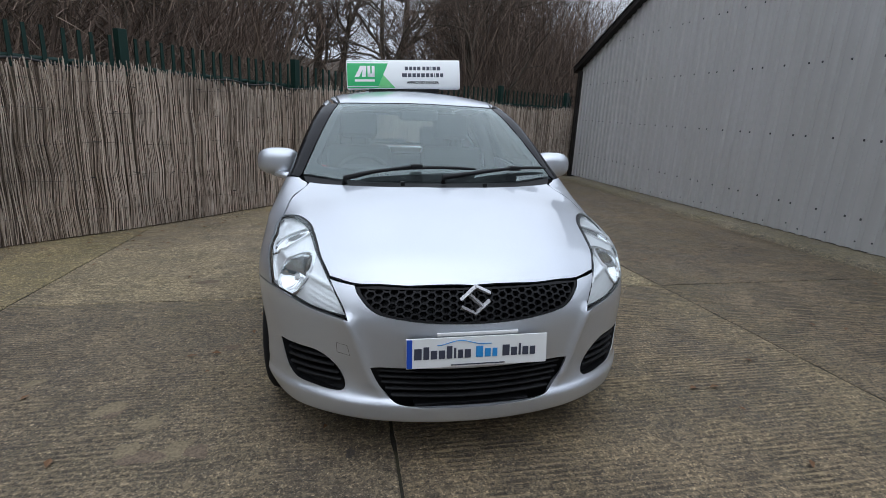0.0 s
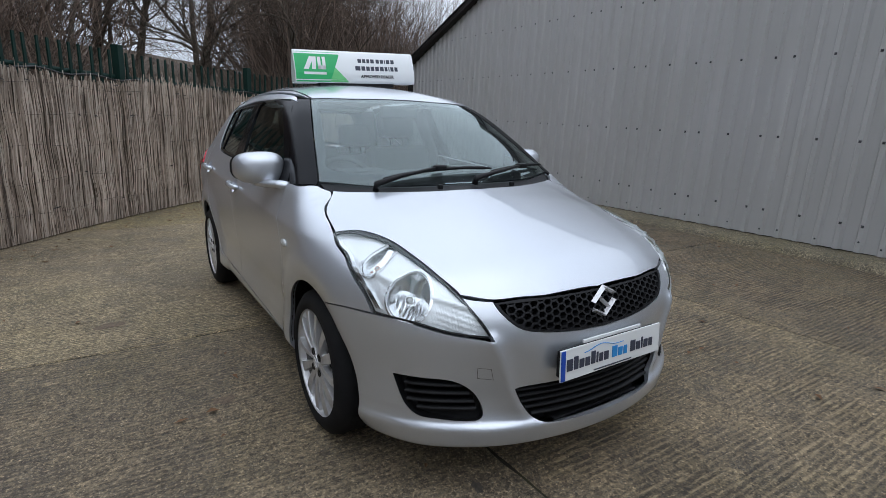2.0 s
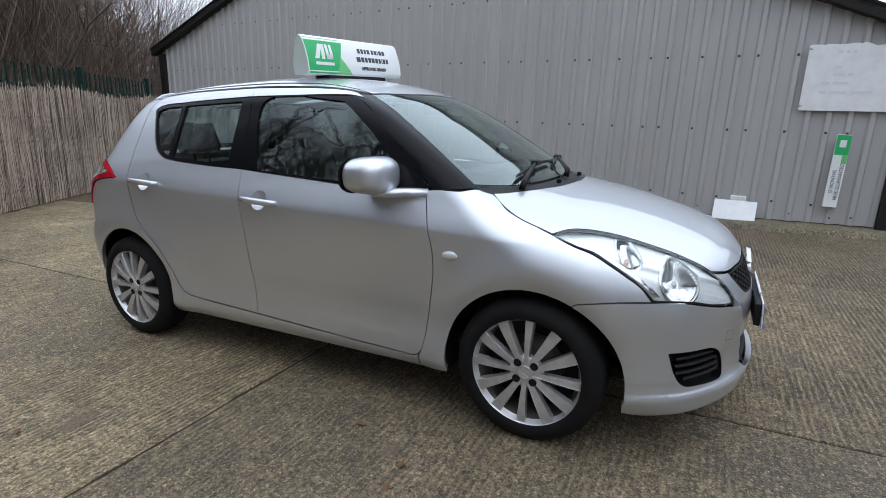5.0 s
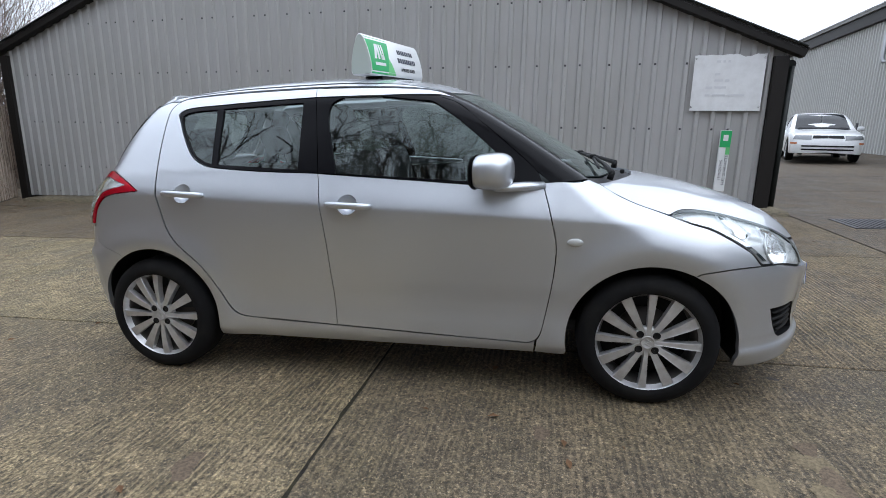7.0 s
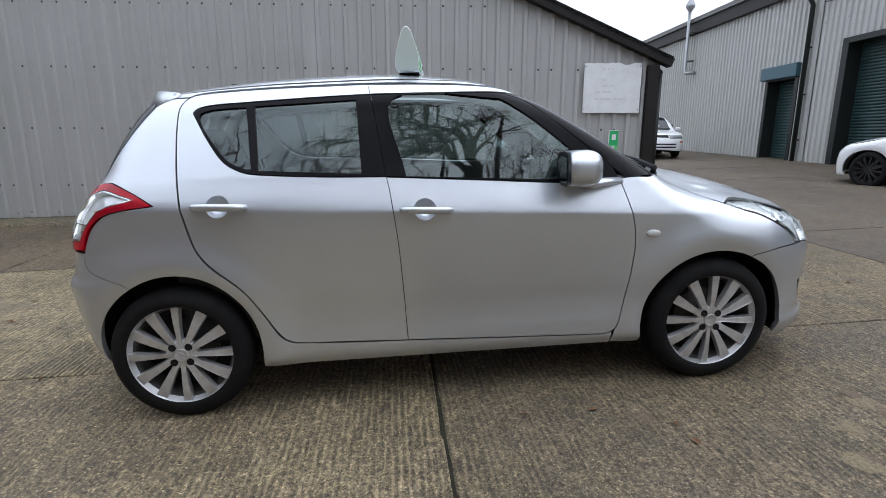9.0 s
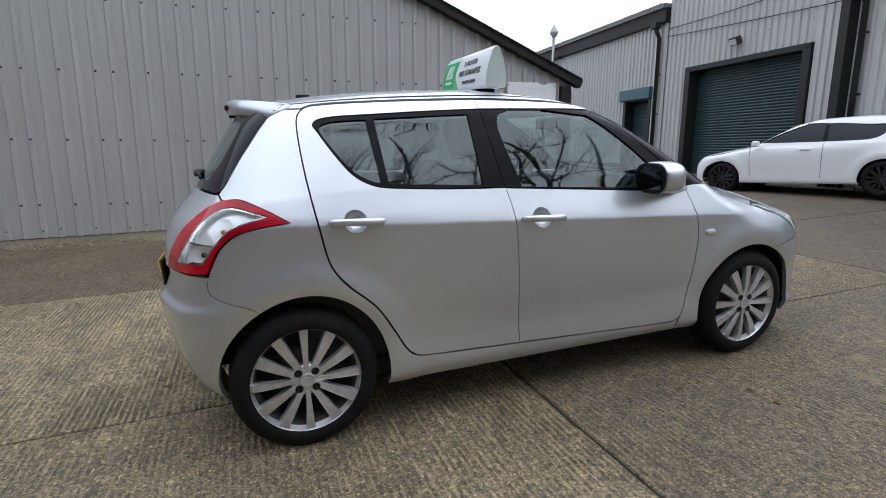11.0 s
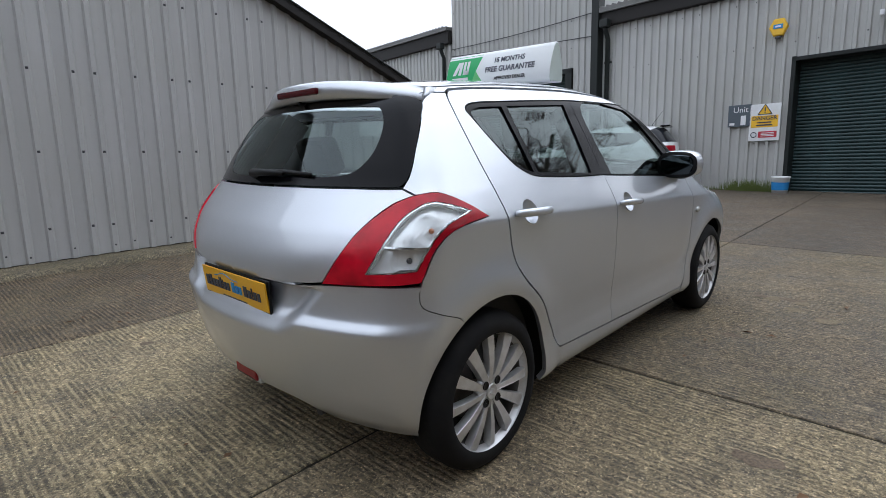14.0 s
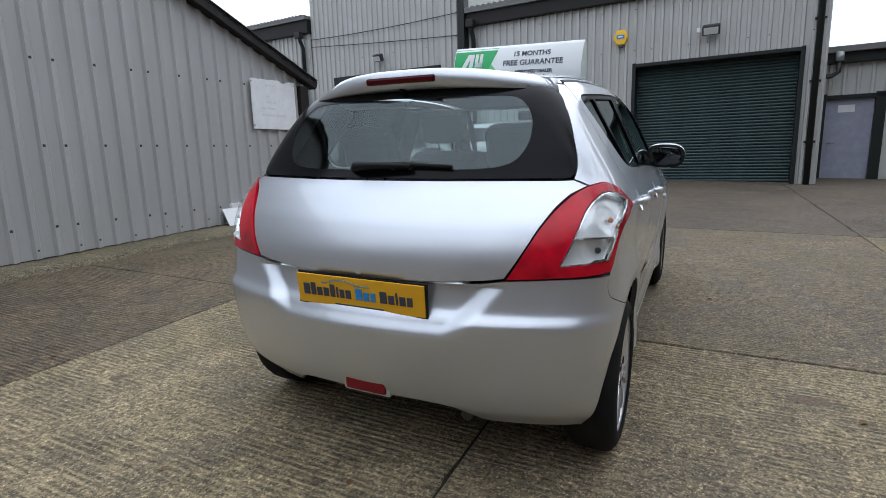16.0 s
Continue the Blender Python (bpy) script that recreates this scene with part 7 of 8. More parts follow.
spoke_wide, spoke_slim = spoke_mesh(0.045), spoke_mesh(0.033)
bm = lathe([(0.09, 0.212), (0.098, 0.240), (0.090, 0.268), (0.070, 0.294), (0.045, 0.3015), (-0.045, 0.3015), (-0.070, 0.294), (-0.090, 0.268), (-0.098, 0.240), (-0.088, 0.222)], 56)
tyre_me = mesh_of(bm, "tyre", M["rubber"])
bm = bmesh.new()
for k in range(56):
    a = 2 * math.pi * k / 56
    for x in (-0.036, -0.012, 0.012, 0.036):
        box((0.018, 0.022, 0.003), (x, 0, 0.2999), 0.0, bm)
        for v in list(bm.verts)[-8:]:
            y, z = v.co.y, v.co.z
            v.co.y, v.co.z = y * math.cos(a + x * 2) - z * math.sin(a + x * 2), y * math.sin(a + x * 2) + z * math.cos(a + x * 2)
tread_me = mesh_of(bm, "tread", M["rubber"])
bm = lathe([(-0.078, 0.2315), (-0.0885, 0.2305), (-0.0890, 0.2265), (-0.080, 0.2225), (-0.066, 0.216), (-0.058, 0.210)], 64)
rim_me = mesh_of(bm, "rim", M["alloy"])
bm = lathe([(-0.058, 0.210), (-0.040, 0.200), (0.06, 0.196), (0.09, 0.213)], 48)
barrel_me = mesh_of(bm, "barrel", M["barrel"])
bm = lathe([(0.0, 0.070), (-0.020, 0.068), (-0.0265, 0.060), (-0.0270, 0.034), (-0.026, 0.001)], 36)
hub_me = mesh_of(bm, "hub", M["alloy"])
bm = lathe([(-0.026, 0.0300), (-0.0335, 0.0295), (-0.0350, 0.027), (-0.0335, 0.0255), (-0.0330, 0.001)], 28)
for k in range(3):
    box((0.003, 0.030 - 0.012 * (k == 1), 0.005), (-0.0345, 0.0, -0.010 + 0.010 * k), 0.001, bm, turn=Euler((radians(28 - 56 * (k == 1)), 0, 0)).to_matrix())
cap_me = mesh_of(bm, "centre_cap", M["alloy"])
bm = lathe([(0.03, 0.0), (0.03, 0.13), (0.018, 0.13), (0.018, 0.0)], 36)
disc_me = mesh_of(bm, "brake_disc", M["disc"])
bm = lathe([(0.035, 0.13), (0.035, 0.197)], 36)
dark_me = mesh_of(bm, "wheel_back", M["satin_black"])
bm = lathe([(-0.0268, 0.0165), (-0.0300, 0.0150), (-0.0285, 0.0135), (-0.0285, 0.0005)], 16)
nut_me = mesh_of(bm, "bolt_hole", M["satin_black"])


def wheel(parent, at, turn, alloy=None):
    w = new("wheel")
    w.parent = parent
    w.matrix_basis = at
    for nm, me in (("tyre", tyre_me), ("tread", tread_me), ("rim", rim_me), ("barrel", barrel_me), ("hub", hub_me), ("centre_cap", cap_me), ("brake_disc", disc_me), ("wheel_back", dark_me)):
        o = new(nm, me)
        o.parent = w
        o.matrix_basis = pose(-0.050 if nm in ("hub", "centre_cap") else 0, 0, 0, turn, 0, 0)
        if alloy is not None and nm in ("rim", "hub", "centre_cap"):
            o.data = me.copy()
            o.data.materials[0] = alloy
    for k in range(12):
        o = new("spoke", spoke_slim if k % 3 == 0 else spoke_wide)
        o.parent = w
        o.matrix_basis = pose(-0.052, 0, 0, turn + 30 * k, 0, 0)
        if alloy is not None:
            o.data = o.data.copy()
            o.data.materials[0] = alloy
    for k in range(4):
        o = new("bolt_hole", nut_me)
        o.parent = w
        a = radians(turn + 45 + 90 * k)
        o.matrix_basis = pose(-0.0535, 0.0485 * math.cos(a), 0.0485 * math.sin(a))
    return w


for y, tn in ((-1.215, 3), (1.215, 0)):
    wheel(car, pose(-0.732, y, 0.3015), tn)
    wheel(car, pose(0.732, y, 0.3015, 0, 0, 180), tn + 17)

# cabin
bm = box((1.30, 2.5, 0.06), (0, 0.25, 0.30), 0.02)
part("cabin_floor", bm, M["cabin"], car)
for sx in (-1, 1):
    part("door_card", box((0.06, 1.95, 0.62), (sx * 0.70, 0.25, 0.66), 0.03, turn=Euler((radians(-2.5), 0, 0)).to_matrix()), M["cabin"], car, "charcoal inner door card")
bm = bmesh.new()
tube([(-0.64, -0.70, 0.86), (-0.3, -0.72, 0.90), (0.0, -0.74, 0.91), (0.3, -0.72, 0.90), (0.64, -0.70, 0.86)], 0.13, 14, bm)
part("dashboard", bm, M["cabin"], car, smooth=True)
part("dash_top", box((1.06, 0.36, 0.05), (0, -0.80, 0.930), 0.03), M["cabin"], car)
part("binnacle", box((0.30, 0.16, 0.09), (-0.34, -0.62, 0.99), 0.04), M["cabin"], car)
bm = bmesh.new()
ring = [(-0.34 + 0.185 * math.cos(a), 0.0, 0.185 * math.sin(a)) for a in (2 * math.pi * k / 30 for k in range(31))]
tube([(x, -0.42 + 0.35 * z, 0.90 + 0.94 * z) for x, _, z in ring], 0.016, 8, bm, caps=False)
sw = part("steering_wheel", bm, M["cabin"], car, "dark steering wheel", smooth=True)
part("boss", box((0.15, 0.06, 0.12), (-0.34, -0.44, 0.90), 0.03), M["cabin"], sw)
for a in (200, 340, 270):
    c, s = math.cos(radians(a)), math.sin(radians(a))
    part("wheel_spoke", tube([(-0.34, -0.43, 0.90), (-0.34 + 0.18 * c, -0.42 + 0.35 * 0.18 * s, 0.90 + 0.94 * 0.18 * s)], 0.014, 6), M["cabin"], sw)


def seat(x, y, wide, name, back=0.60, lean=14, heads=((0.0),)):
    s = new(name)
    s.parent = car
    s.matrix_basis = pose(x, y, 0)
    part("cushion", box((wide, 0.52, 0.20), (0, -0.12, 0.50), 0.07, seg=3), M["cloth"], s)
    t = Euler((radians(-lean), 0, 0)).to_matrix()
    part("backrest", box((wide, 0.15, back), (0, 0.20, 0.52 + back / 2), 0.065, seg=3, turn=t), M["cloth"], s)
    for h in heads:
        part("headrest", box((0.27, 0.10, 0.19), (h, 0.30, 0.66 + back), 0.045, seg=3, turn=t), M["cloth"], s)
        for d in (-0.05, 0.05):
            part("headrest_post", tube([(h + d, 0.26, 0.48 + back), (h + d, 0.29, 0.62 + back)], 0.006, 6), M["steel_dark"], s)


seat(-0.35, 0.02, 0.48, "front_seat")
seat(0.35, 0.02, 0.48, "front_seat")
seat(0.0, 0.80, 1.20, "rear_seat", 0.50, 18, (-0.36, 0.36))
bm = box((0.24, 0.035, 0.065), (0, -0.40, 1.33), 0.02)
part("interior_mirror", bm, M["cabin"], car, "dark interior mirror")
for sx in (-1, 1):
    bm = bmesh.new()
    tube([(sx * 0.545, 0.32, 1.35), (sx * 0.66, 0.30, 1.05), (sx * 0.70, 0.29, 0.8)], 0.045, 8, bm)
    part("inner_pillar", bm, M["cabin"], car, smooth=True)
    bm = bmesh.new()
    tube([(sx * 0.50, 1.12, 1.34), (sx * 0.60, 1.28, 1.08), (sx * 0.63, 1.34, 0.9)], 0.06, 8, bm)
    part("inner_pillar", bm, M["cabin"], car, smooth=True)
panel("headliner", "top", [(0.0, -0.33, 1), (-0.46, -0.27, 1), (-0.50, 0.35), (-0.47, 1.12, 1), (0.0, 1.22, 1)], M["headliner"], car, centre=0.0, off=-0.035, rim=0, label="pale roof lining")
part("parcel_shelf", box((1.10, 0.42, 0.03), (0, 1.28, 0.985), 0.01), M["cabin"], car)

# ---------- roof sign ----------
sign = thing("roof_sign", YARD @ pose(-0.035, 0.128, 1.513, 0, -1.9, -5.2) @ Matrix.Diagonal((0.98, 0.82, 0.942, 1.0)), "white and green prism advertising sign on the car roof", "sign")
half = [(0.062, 0.0), (0.070, 0.02), (0.066, 0.07), (0.050, 0.13), (0.026, 0.19), (0.008, 0.208)]
prof = [(-a, b) for a, b in half] + [(a, b) for a, b in half[::-1]]
xs = [-0.402, -0.398, 0.398, 0.402]
verts, faces = [], []
for x in xs:
    k = 0.96 if abs(x) > 0.4 else 1.0
    verts += [(x, a * k, 0.1 + (b - 0.1) * k) for a, b in prof]
n = len(prof)
for i in range(3):
    for k in range(n):
        faces.append((i * n + k, i * n + (k + 1) % n, i * n + n + (k + 1) % n, i * n + n + k))
raw(verts, faces, "shell", M["sign_white"], sign, True)
for x in (-0.4015, 0.4015):
    raw([(x, a * 0.95, 0.1 + (b - 0.1) * 0.95) for a, b in prof], [tuple(range(n))], "end_cap", M["sign_haze"], sign, label="hazy clear end cap")
part("magnet_base", box((0.5, 0.12, 0.026), (0, 0, -0.010), 0.004), M["satin_black"], sign, "black magnetic base")


def sign_y(h):
    return float(np.interp(h, [b for a, b in half], [a for a, b in half]))


def sign_patch(pts, mat, side, name, lift=0.0012):
    """A printed patch that follows the bowed face; pts are (x, height) corners of a quad."""
    rows, verts, faces = 10, [], []
    (x0, h0), (x1, _), (x2, h1), (x3, _) = pts
    for j in range(rows + 1):
        t = j / rows
        h = h0 + (h1 - h0) * t
        for x in (x0 + (x3 - x0) * t, x1 + (x2 - x1) * t):
            verts.append((side * x, -side * (sign_y(h) + lift), h))
    for j in range(rows):
        faces.append((2 * j, 2 * j + 1, 2 * j + 3, 2 * j + 2))
    raw(verts, faces, name, mat, sign)


for side in (1, -1):
    sign_patch([(-0.397, 0.006), (-0.185, 0.006), (-0.105, 0.196), (-0.397, 0.196)], M["green_print"], side, "green_field")
    sign_patch([(-0.185, 0.006), (-0.06, 0.006), (-0.145, 0.10), (-0.145, 0.10)], M["green_print_pale"], side, "pale_green_field", 0.0010)
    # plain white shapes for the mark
    sign_patch([(-0.345, 0.085), (-0.315, 0.085), (-0.275, 0.165), (-0.305, 0.165)], M["white_paint"], side, "mark", 0.002)
    sign_patch([(-0.295, 0.085), (-0.270, 0.085), (-0.262, 0.165), (-0.285, 0.165)], M["white_paint"], side, "mark", 0.002)
    sign_patch([(-0.255, 0.085), (-0.205, 0.085), (-0.205, 0.110), (-0.255, 0.110)], M["white_paint"], side, "mark", 0.002)
    sign_patch([(-0.255, 0.085), (-0.235, 0.085), (-0.235, 0.165), (-0.255, 0.165)], M["white_paint"], side, "mark", 0.002)
    sign_patch([(-0.225, 0.085), (-0.205, 0.085), (-0.205, 0.165), (-0.225, 0.165)], M["white_paint"], side, "mark", 0.002)
    sign_patch([(-0.345, 0.052), (-0.205, 0.052), (-0.205, 0.068), (-0.345, 0.068)], M["white_paint"], side, "mark_bar", 0.002)

def sign_text(text, size, x, h, side, mat):
    h1, h0 = h + size / 2, h - size / 2
    lean = math.degrees(math.atan2(sign_y(h0) - sign_y(h1), h1 - h0))
    m = pose(0, 0, 0, 0, 0, 0 if side > 0 else 180) @ Matrix.Translation((x, -(sign_y(h) + 0.003), h)) @ pose(0, 0, 0, 90 - lean, 0, 0)
    lettering(text, size, m, mat, sign, bold=0.0008)


def sign_bars(x, h, high, widths, side, mat):
    total = sum(widths) + 0.007 * (len(widths) - 1)
    c = x - total / 2
    for w in widths:
        sign_patch([(c, h - high / 2), (c + w, h - high / 2), (c + w, h + high / 2), (c, h + high / 2)], mat, side, "text_bar", 0.002)
        c += w + 0.007


sign_bars(0.135, 0.147, 0.026, [0.024, 0.022, 0.02, 0.024, 0.0001, 0.022, 0.022, 0.007, 0.024, 0.024], 1, M["navy_print"])
sign_bars(0.135, 0.098, 0.028, [0.034, 0.026, 0.024, 0.024, 0.026, 0.026, 0.02, 0.007, 0.022, 0.022], 1, M["navy_print"])
sign_text("APPROVED DEALER", 0.026, 0.135, 0.045, 1, M["steel_dark"])
sign_text("15 MONTHS", 0.042, 0.105, 0.150, -1, M["navy_print"])
sign_text("FREE GUARANTEE", 0.045, 0.115, 0.098, -1, M["navy_print"])
sign_text("APPROVED DEALER", 0.026, 0.125, 0.045, -1, M["steel_dark"])


# ---------- the two white cars in the background ----------
def far_car(shape, at, label, wheels_y, belt, roof_z, win, screen_y, tail_win, lamps, wheel_alloy, hood_y, square=False):
    """A parked car cut from its shape into few panels. win: side window (u0, u1, z0, z1, tip); screen_y: foot and head of the windscreen."""
    c = thing("parked_car", at, label, "car")
    arches = []
    for y in wheels_y:
        arches.append(ellipse(y, 0.30, 0.35, 0.355, -15, 195, 16))
    out = [(CEN_F, 0.26, 1), (-1.9, 0.22), (wheels_y[0] - 0.36, 0.21, 1)] + [p for p in arches[0][::-1]] + [(wheels_y[0] + 0.36, 0.21, 1), (wheels_y[1] - 0.36, 0.21, 1)] + [p for p in arches[1][::-1]] + [(wheels_y[1] + 0.36, 0.22, 1), (2.0, 0.26), (CEN_R, 0.30, 1)]
    top_r = belt[1]
    out += [(CEN_R, top_r, 1), (1.9, top_r), (1.45, top_r + 0.0), (win[1] + 0.1, belt[1]), (win[0], belt[0]), (screen_y[0] - 0.05, belt[0]), (hood_y, belt[0] - (0.05 if square else 0.12)), (-1.9, belt[0] - (0.125 if square else 0.2)), (CEN_F, belt[0] - (0.165 if square else 0.24), 1)]
    panel("body", "side", out, M["white_car"], c, centre=(CEN_F, CEN_R), shape=shape, grid=0.05, gap=0, step=0.04, label="white painted body")
    u0, u1, z0, z1 = win
    glass = [(u0, z0 + 0.02, 1), (u0 + 0.12, (z0 + z1) / 2 - 0.02), (u0 + 0.42, z1 - 0.03), (u0 + 0.6, z1), (u1 - 0.25, z1 - 0.01), (u1 - 0.02, z1 - 0.10), (u1 - 0.05, z0 + 0.12), (u1 - 0.22, z0 + 0.03), (u1 - 0.6, z0 + 0.01)]
    panel("pillars", "side", [(screen_y[0] - 0.06, belt[0] - 0.02, 1), (win[0] + 0.35, z1 - 0.02), (win[0] + 0.58, z1 + 0.03), (u1 - 0.1, z1 + 0.03), (tail_win[0], z1 - 0.02, 1), (tail_win[1], belt[1] - 0.02, 1), (0.3, belt[0] + 0.01)], M["white_car"], c, holes=[glass], shape=shape, grid=0.05, gap=0, step=0.03)
    panel("side_glass", "side", glass, M["tint"], c, shape=shape, off=-0.012, rim=0, grid=0.06, gap=-0.006, step=0.03, label="dark tinted side glass")
    um = (u0 + u1) / 2 + 0.12
    panel("pillar_trim", "side", [(um - 0.03, z0 + 0.01, 1), (um + 0.03, z0 + 0.01, 1), (um + 0.015, z1, 1), (um - 0.035, z1, 1)], M["gloss_black"], c, shape=shape, off=-0.004, rim=0.01, grid=0.05, gap=0)
    panel("door_seam", "side", [(um - 0.004, z0 - 0.01, 1), (um + 0.004, z0 - 0.01, 1), (um - 0.01, 0.32, 1), (um - 0.018, 0.32, 1)], M["satin_black"], c, shape=shape, off=0.0015, rim=0, grid=0.05, gap=0)
    panel("door_seam", "side", [(u0 - 0.104, z0 - 0.02, 1), (u0 - 0.096, z0 - 0.02, 1), (u0 - 0.066, 0.36, 1), (u0 - 0.074, 0.36, 1)], M["satin_black"], c, shape=shape, off=0.0015, rim=0, grid=0.05, gap=0)
    x0 = 0.70
    front = [(0.0, -2.06, 1), (-0.66, -2.0, 1), (-0.75, -1.8)] if square else [(0.0, -2.0, 1), (-0.55, -1.92)]
    panel("bonnet", "top", front + [(-0.76 if square else -0.72, hood_y - 0.25), (-0.76 if square else -0.74, screen_y[0] - 0.02, 1), (0.0, screen_y[0] - 0.12, 1)], M["white_car"], c, centre=0.0, shape=shape, off=0.003, rim=0.01, grid=0.05, gap=0)
    panel("windscreen", "top", [(0.0, screen_y[0] - 0.10, 1), (-0.66, screen_y[0], 1), (-0.55, screen_y[1] + 0.03, 1), (0.0, screen_y[1], 1)], M["tint"], c, centre=0.0, shape=shape, off=0.004, rim=0.006, grid=0.05, gap=0, label="dark windscreen")
    panel("pillar", "top", [(-0.66, screen_y[0] - 0.02, 1), (-0.55, screen_y[1] + 0.03, 1), (-0.64, screen_y[1] + 0.08, 1), (-0.78, screen_y[0] + 0.02, 1)], M["white_car"], c, shape=shape, off=0.002, rim=0.0, grid=0.05, gap=0)
    panel("roof", "top", [(0.0, screen_y[1] + 0.005, 1), (-0.60, screen_y[1] + 0.03, 1), (-0.64, 0.5), (-0.58, tail_win[2] - 0.1), (0.0, tail_win[2], 1)], M["white_car"], c, centre=0.0, shape=shape, off=0.002, rim=0.01, grid=0.05, gap=0)
    panel("rear_glass", "side", [(tail_win[0], z1 + 0.0, 1), (CEN_R, z1 + 0.02, 1), (CEN_R, belt[1] + 0.005, 1), (tail_win[1], belt[1] + 0.005, 1)], M["tint"], c, centre=CEN_R, shape=shape, off=-0.002, rim=0, grid=0.05, gap=0.004, label="dark rear glass")
    for nm, outline, mat in lamps:
        panel(nm, "side", outline, mat, c, shape=shape, off=0.005, rim=0.012, grid=0.04, gap=0, step=0.02)
    for y in wheels_y:
        for sx in (-1, 1):
            wheel(c, pose(sx * 0.76, y, 0.31, 0, 0, 0 if sx < 0 else 180) @ Matrix.Scale(1.03, 4), 10, wheel_alloy)
            bm = bmesh.new()
            prev = None
            for k in range(13):
                t = radians(180 * k / 12)
                row = [bm.verts.new((sx * x, y + 0.36 * math.cos(t), 0.30 + 0.365 * math.sin(t))) for x in (0.80, 0.50)]
                if prev:
                    bm.faces.new((prev[0], row[0], row[1], prev[1]))
                prev = row
            part("arch_liner", bm, M["satin_black"], c)
            part("arch_back", box((0.02, 0.8, 0.6), (sx * 0.5, y, 0.46)), M["satin_black"], c)
    part("underside", box((1.3, 3.6, 0.06), (0, 0, 0.25), 0.02), M["satin_black"], c)
    for x in (-0.36, 0.36):
        part("seat", box((0.46, 0.16, 0.75), (x, 0.2, 0.78), 0.06, turn=Euler((radians(-14), 0, 0)).to_matrix()), M["cloth"], c)
    part("dashboard", box((1.2, 0.4, 0.2), (0, -0.75, 0.84), 0.05), M["cabin"], c)
    for sx in (-1, 1):
        part("door_mirror", box((0.16, 0.12, 0.12), (sx * 0.92, screen_y[0] + 0.18, belt[0] + 0.05), 0.045, seg=3), M["white_car"], c)
        p = shape.side_point([um - 0.28], [z0 - 0.12])[0]
        part("door_handle", box((0.03, 0.17, 0.026), (sx * (abs(p[0]) + 0.012), um - 0.28, z0 - 0.12), 0.01), M["white_car"], c)
    return c


M["tint"] = material("dark_tinted_glass", (0.012, 0.014, 0.018), 0.08, 0.0, Specular_IOR_Level=0.3)
M["lamp_grey"] = material("grey_lamp_glass", (0.22, 0.23, 0.24), 0.15, 0.3)
WHITE_HATCH = CarShape(
    width=spline((0.12, 0.24, 0.45, 0.72, 0.88, 0.95, 1.05, 1.30, 1.40, 1.55), (0.74, 0.83, 0.85, 0.865, 0.845, 0.80, 0.765, 0.645, 0.58, 0.5)),
    top=spline((-2.3, -2.08, -1.98, -1.8, -1.4, -1.0, -0.82, -0.6, -0.2, 0.05, 0.4, 0.9, 1.4, 1.8, 2.2), (0.45, 0.64, 0.73, 0.80, 0.88, 0.945, 0.98, 1.08, 1.28, 1.37, 1.42, 1.425, 1.395, 1.34, 1.25)),
    crown=spline((-2.1, -1.2, 0.3, 1.6), (0.12, 0.12, 0.10, 0.12)),
    nose=spline((0.1, 0.22, 0.4, 0.6, 0.8), (-2.0, -2.1, -2.12, -2.09, -2.0)),
    tail=spline((0.1, 0.25, 0.45, 0.62, 0.70, 0.9, 1.0, 1.05, 1.4, 1.5), (1.95, 2.04, 2.11, 2.12, 2.08, 2.06, 2.02, 1.98, 1.74, 1.66)),
    bottom=spline((-2, 2), (0.19, 0.20)), nose_bend=(0.32, 0.3), tail_bend=(0.22, 0.2), taper=(0.03, 0.02, 0.02, 0.03),
    arches=((-1.33, 0.31, 0.41, 0.02), (1.33, 0.31, 0.41, 0.025)), side_soft=spline((-2, -0.9, 2), (0.1, 0.06, 0.08)), belt=0.98, shear=0.04)
hx_at = Matrix.Translation((4.36, -9.22, ground_z(4.36, -9.22))) @ pose(0, 0, 0, -1.6, 1.5, 0) @ pose(0, 0, 0, 0, 0, 107)
wh = far_car(WHITE_HATCH, hx_at, "white three-door hatchback with black wheels by the unit", (-1.33, 1.33), (0.93, 1.0), 1.42, (-0.72, 1.35, 0.97, 1.32), (-0.86, 0.02), (1.45, 1.62, 1.66),
             [("tail_lamp", [(1.62, 0.93, 1), (1.95, 0.92, 1), (1.95, 0.72, 1), (1.78, 0.73), (1.62, 0.85)], M["red_lens"]), ("headlamp", [(-1.72, 0.76, 1), (-2.0, 0.70, 1), (-2.1, 0.60, 1), (-1.85, 0.62)], M["lamp_glass"])], M["black_alloy"], -1.3)
part("spoiler", box((1.05, 0.2, 0.035), (0, 1.80, 1.36), 0.014), M["gloss_black"], wh, "black roof spoiler")
part("aerial", tube([(0, 1.5, 1.40), (0.0, 1.5, 1.43), (0.0, 1.72, 1.72)], [0.012, 0.006, 0.003], 6), M["satin_black"], wh, "thin roof aerial")
part("plate", box((0.52, 0.012, 0.11), (0, 2.10, 0.52), 0.003), M["satin_black"], wh, "dark rear plate")
part("valance", box((1.1, 0.1, 0.12), (0, 2.03, 0.27), 0.03), M["satin_black"], wh)
part("exhaust", tube([(-0.4, 1.95, 0.26), (-0.4, 2.12, 0.26)], 0.035, 10), M["steel_dark"], wh)
bm = lathe([(2.075, 0.035), (2.083, 0.033), (2.083, 0.001)], 16, axis="Y")
part("badge", bm, M["navy_print"], wh, at=pose(0, 0, 0.84))

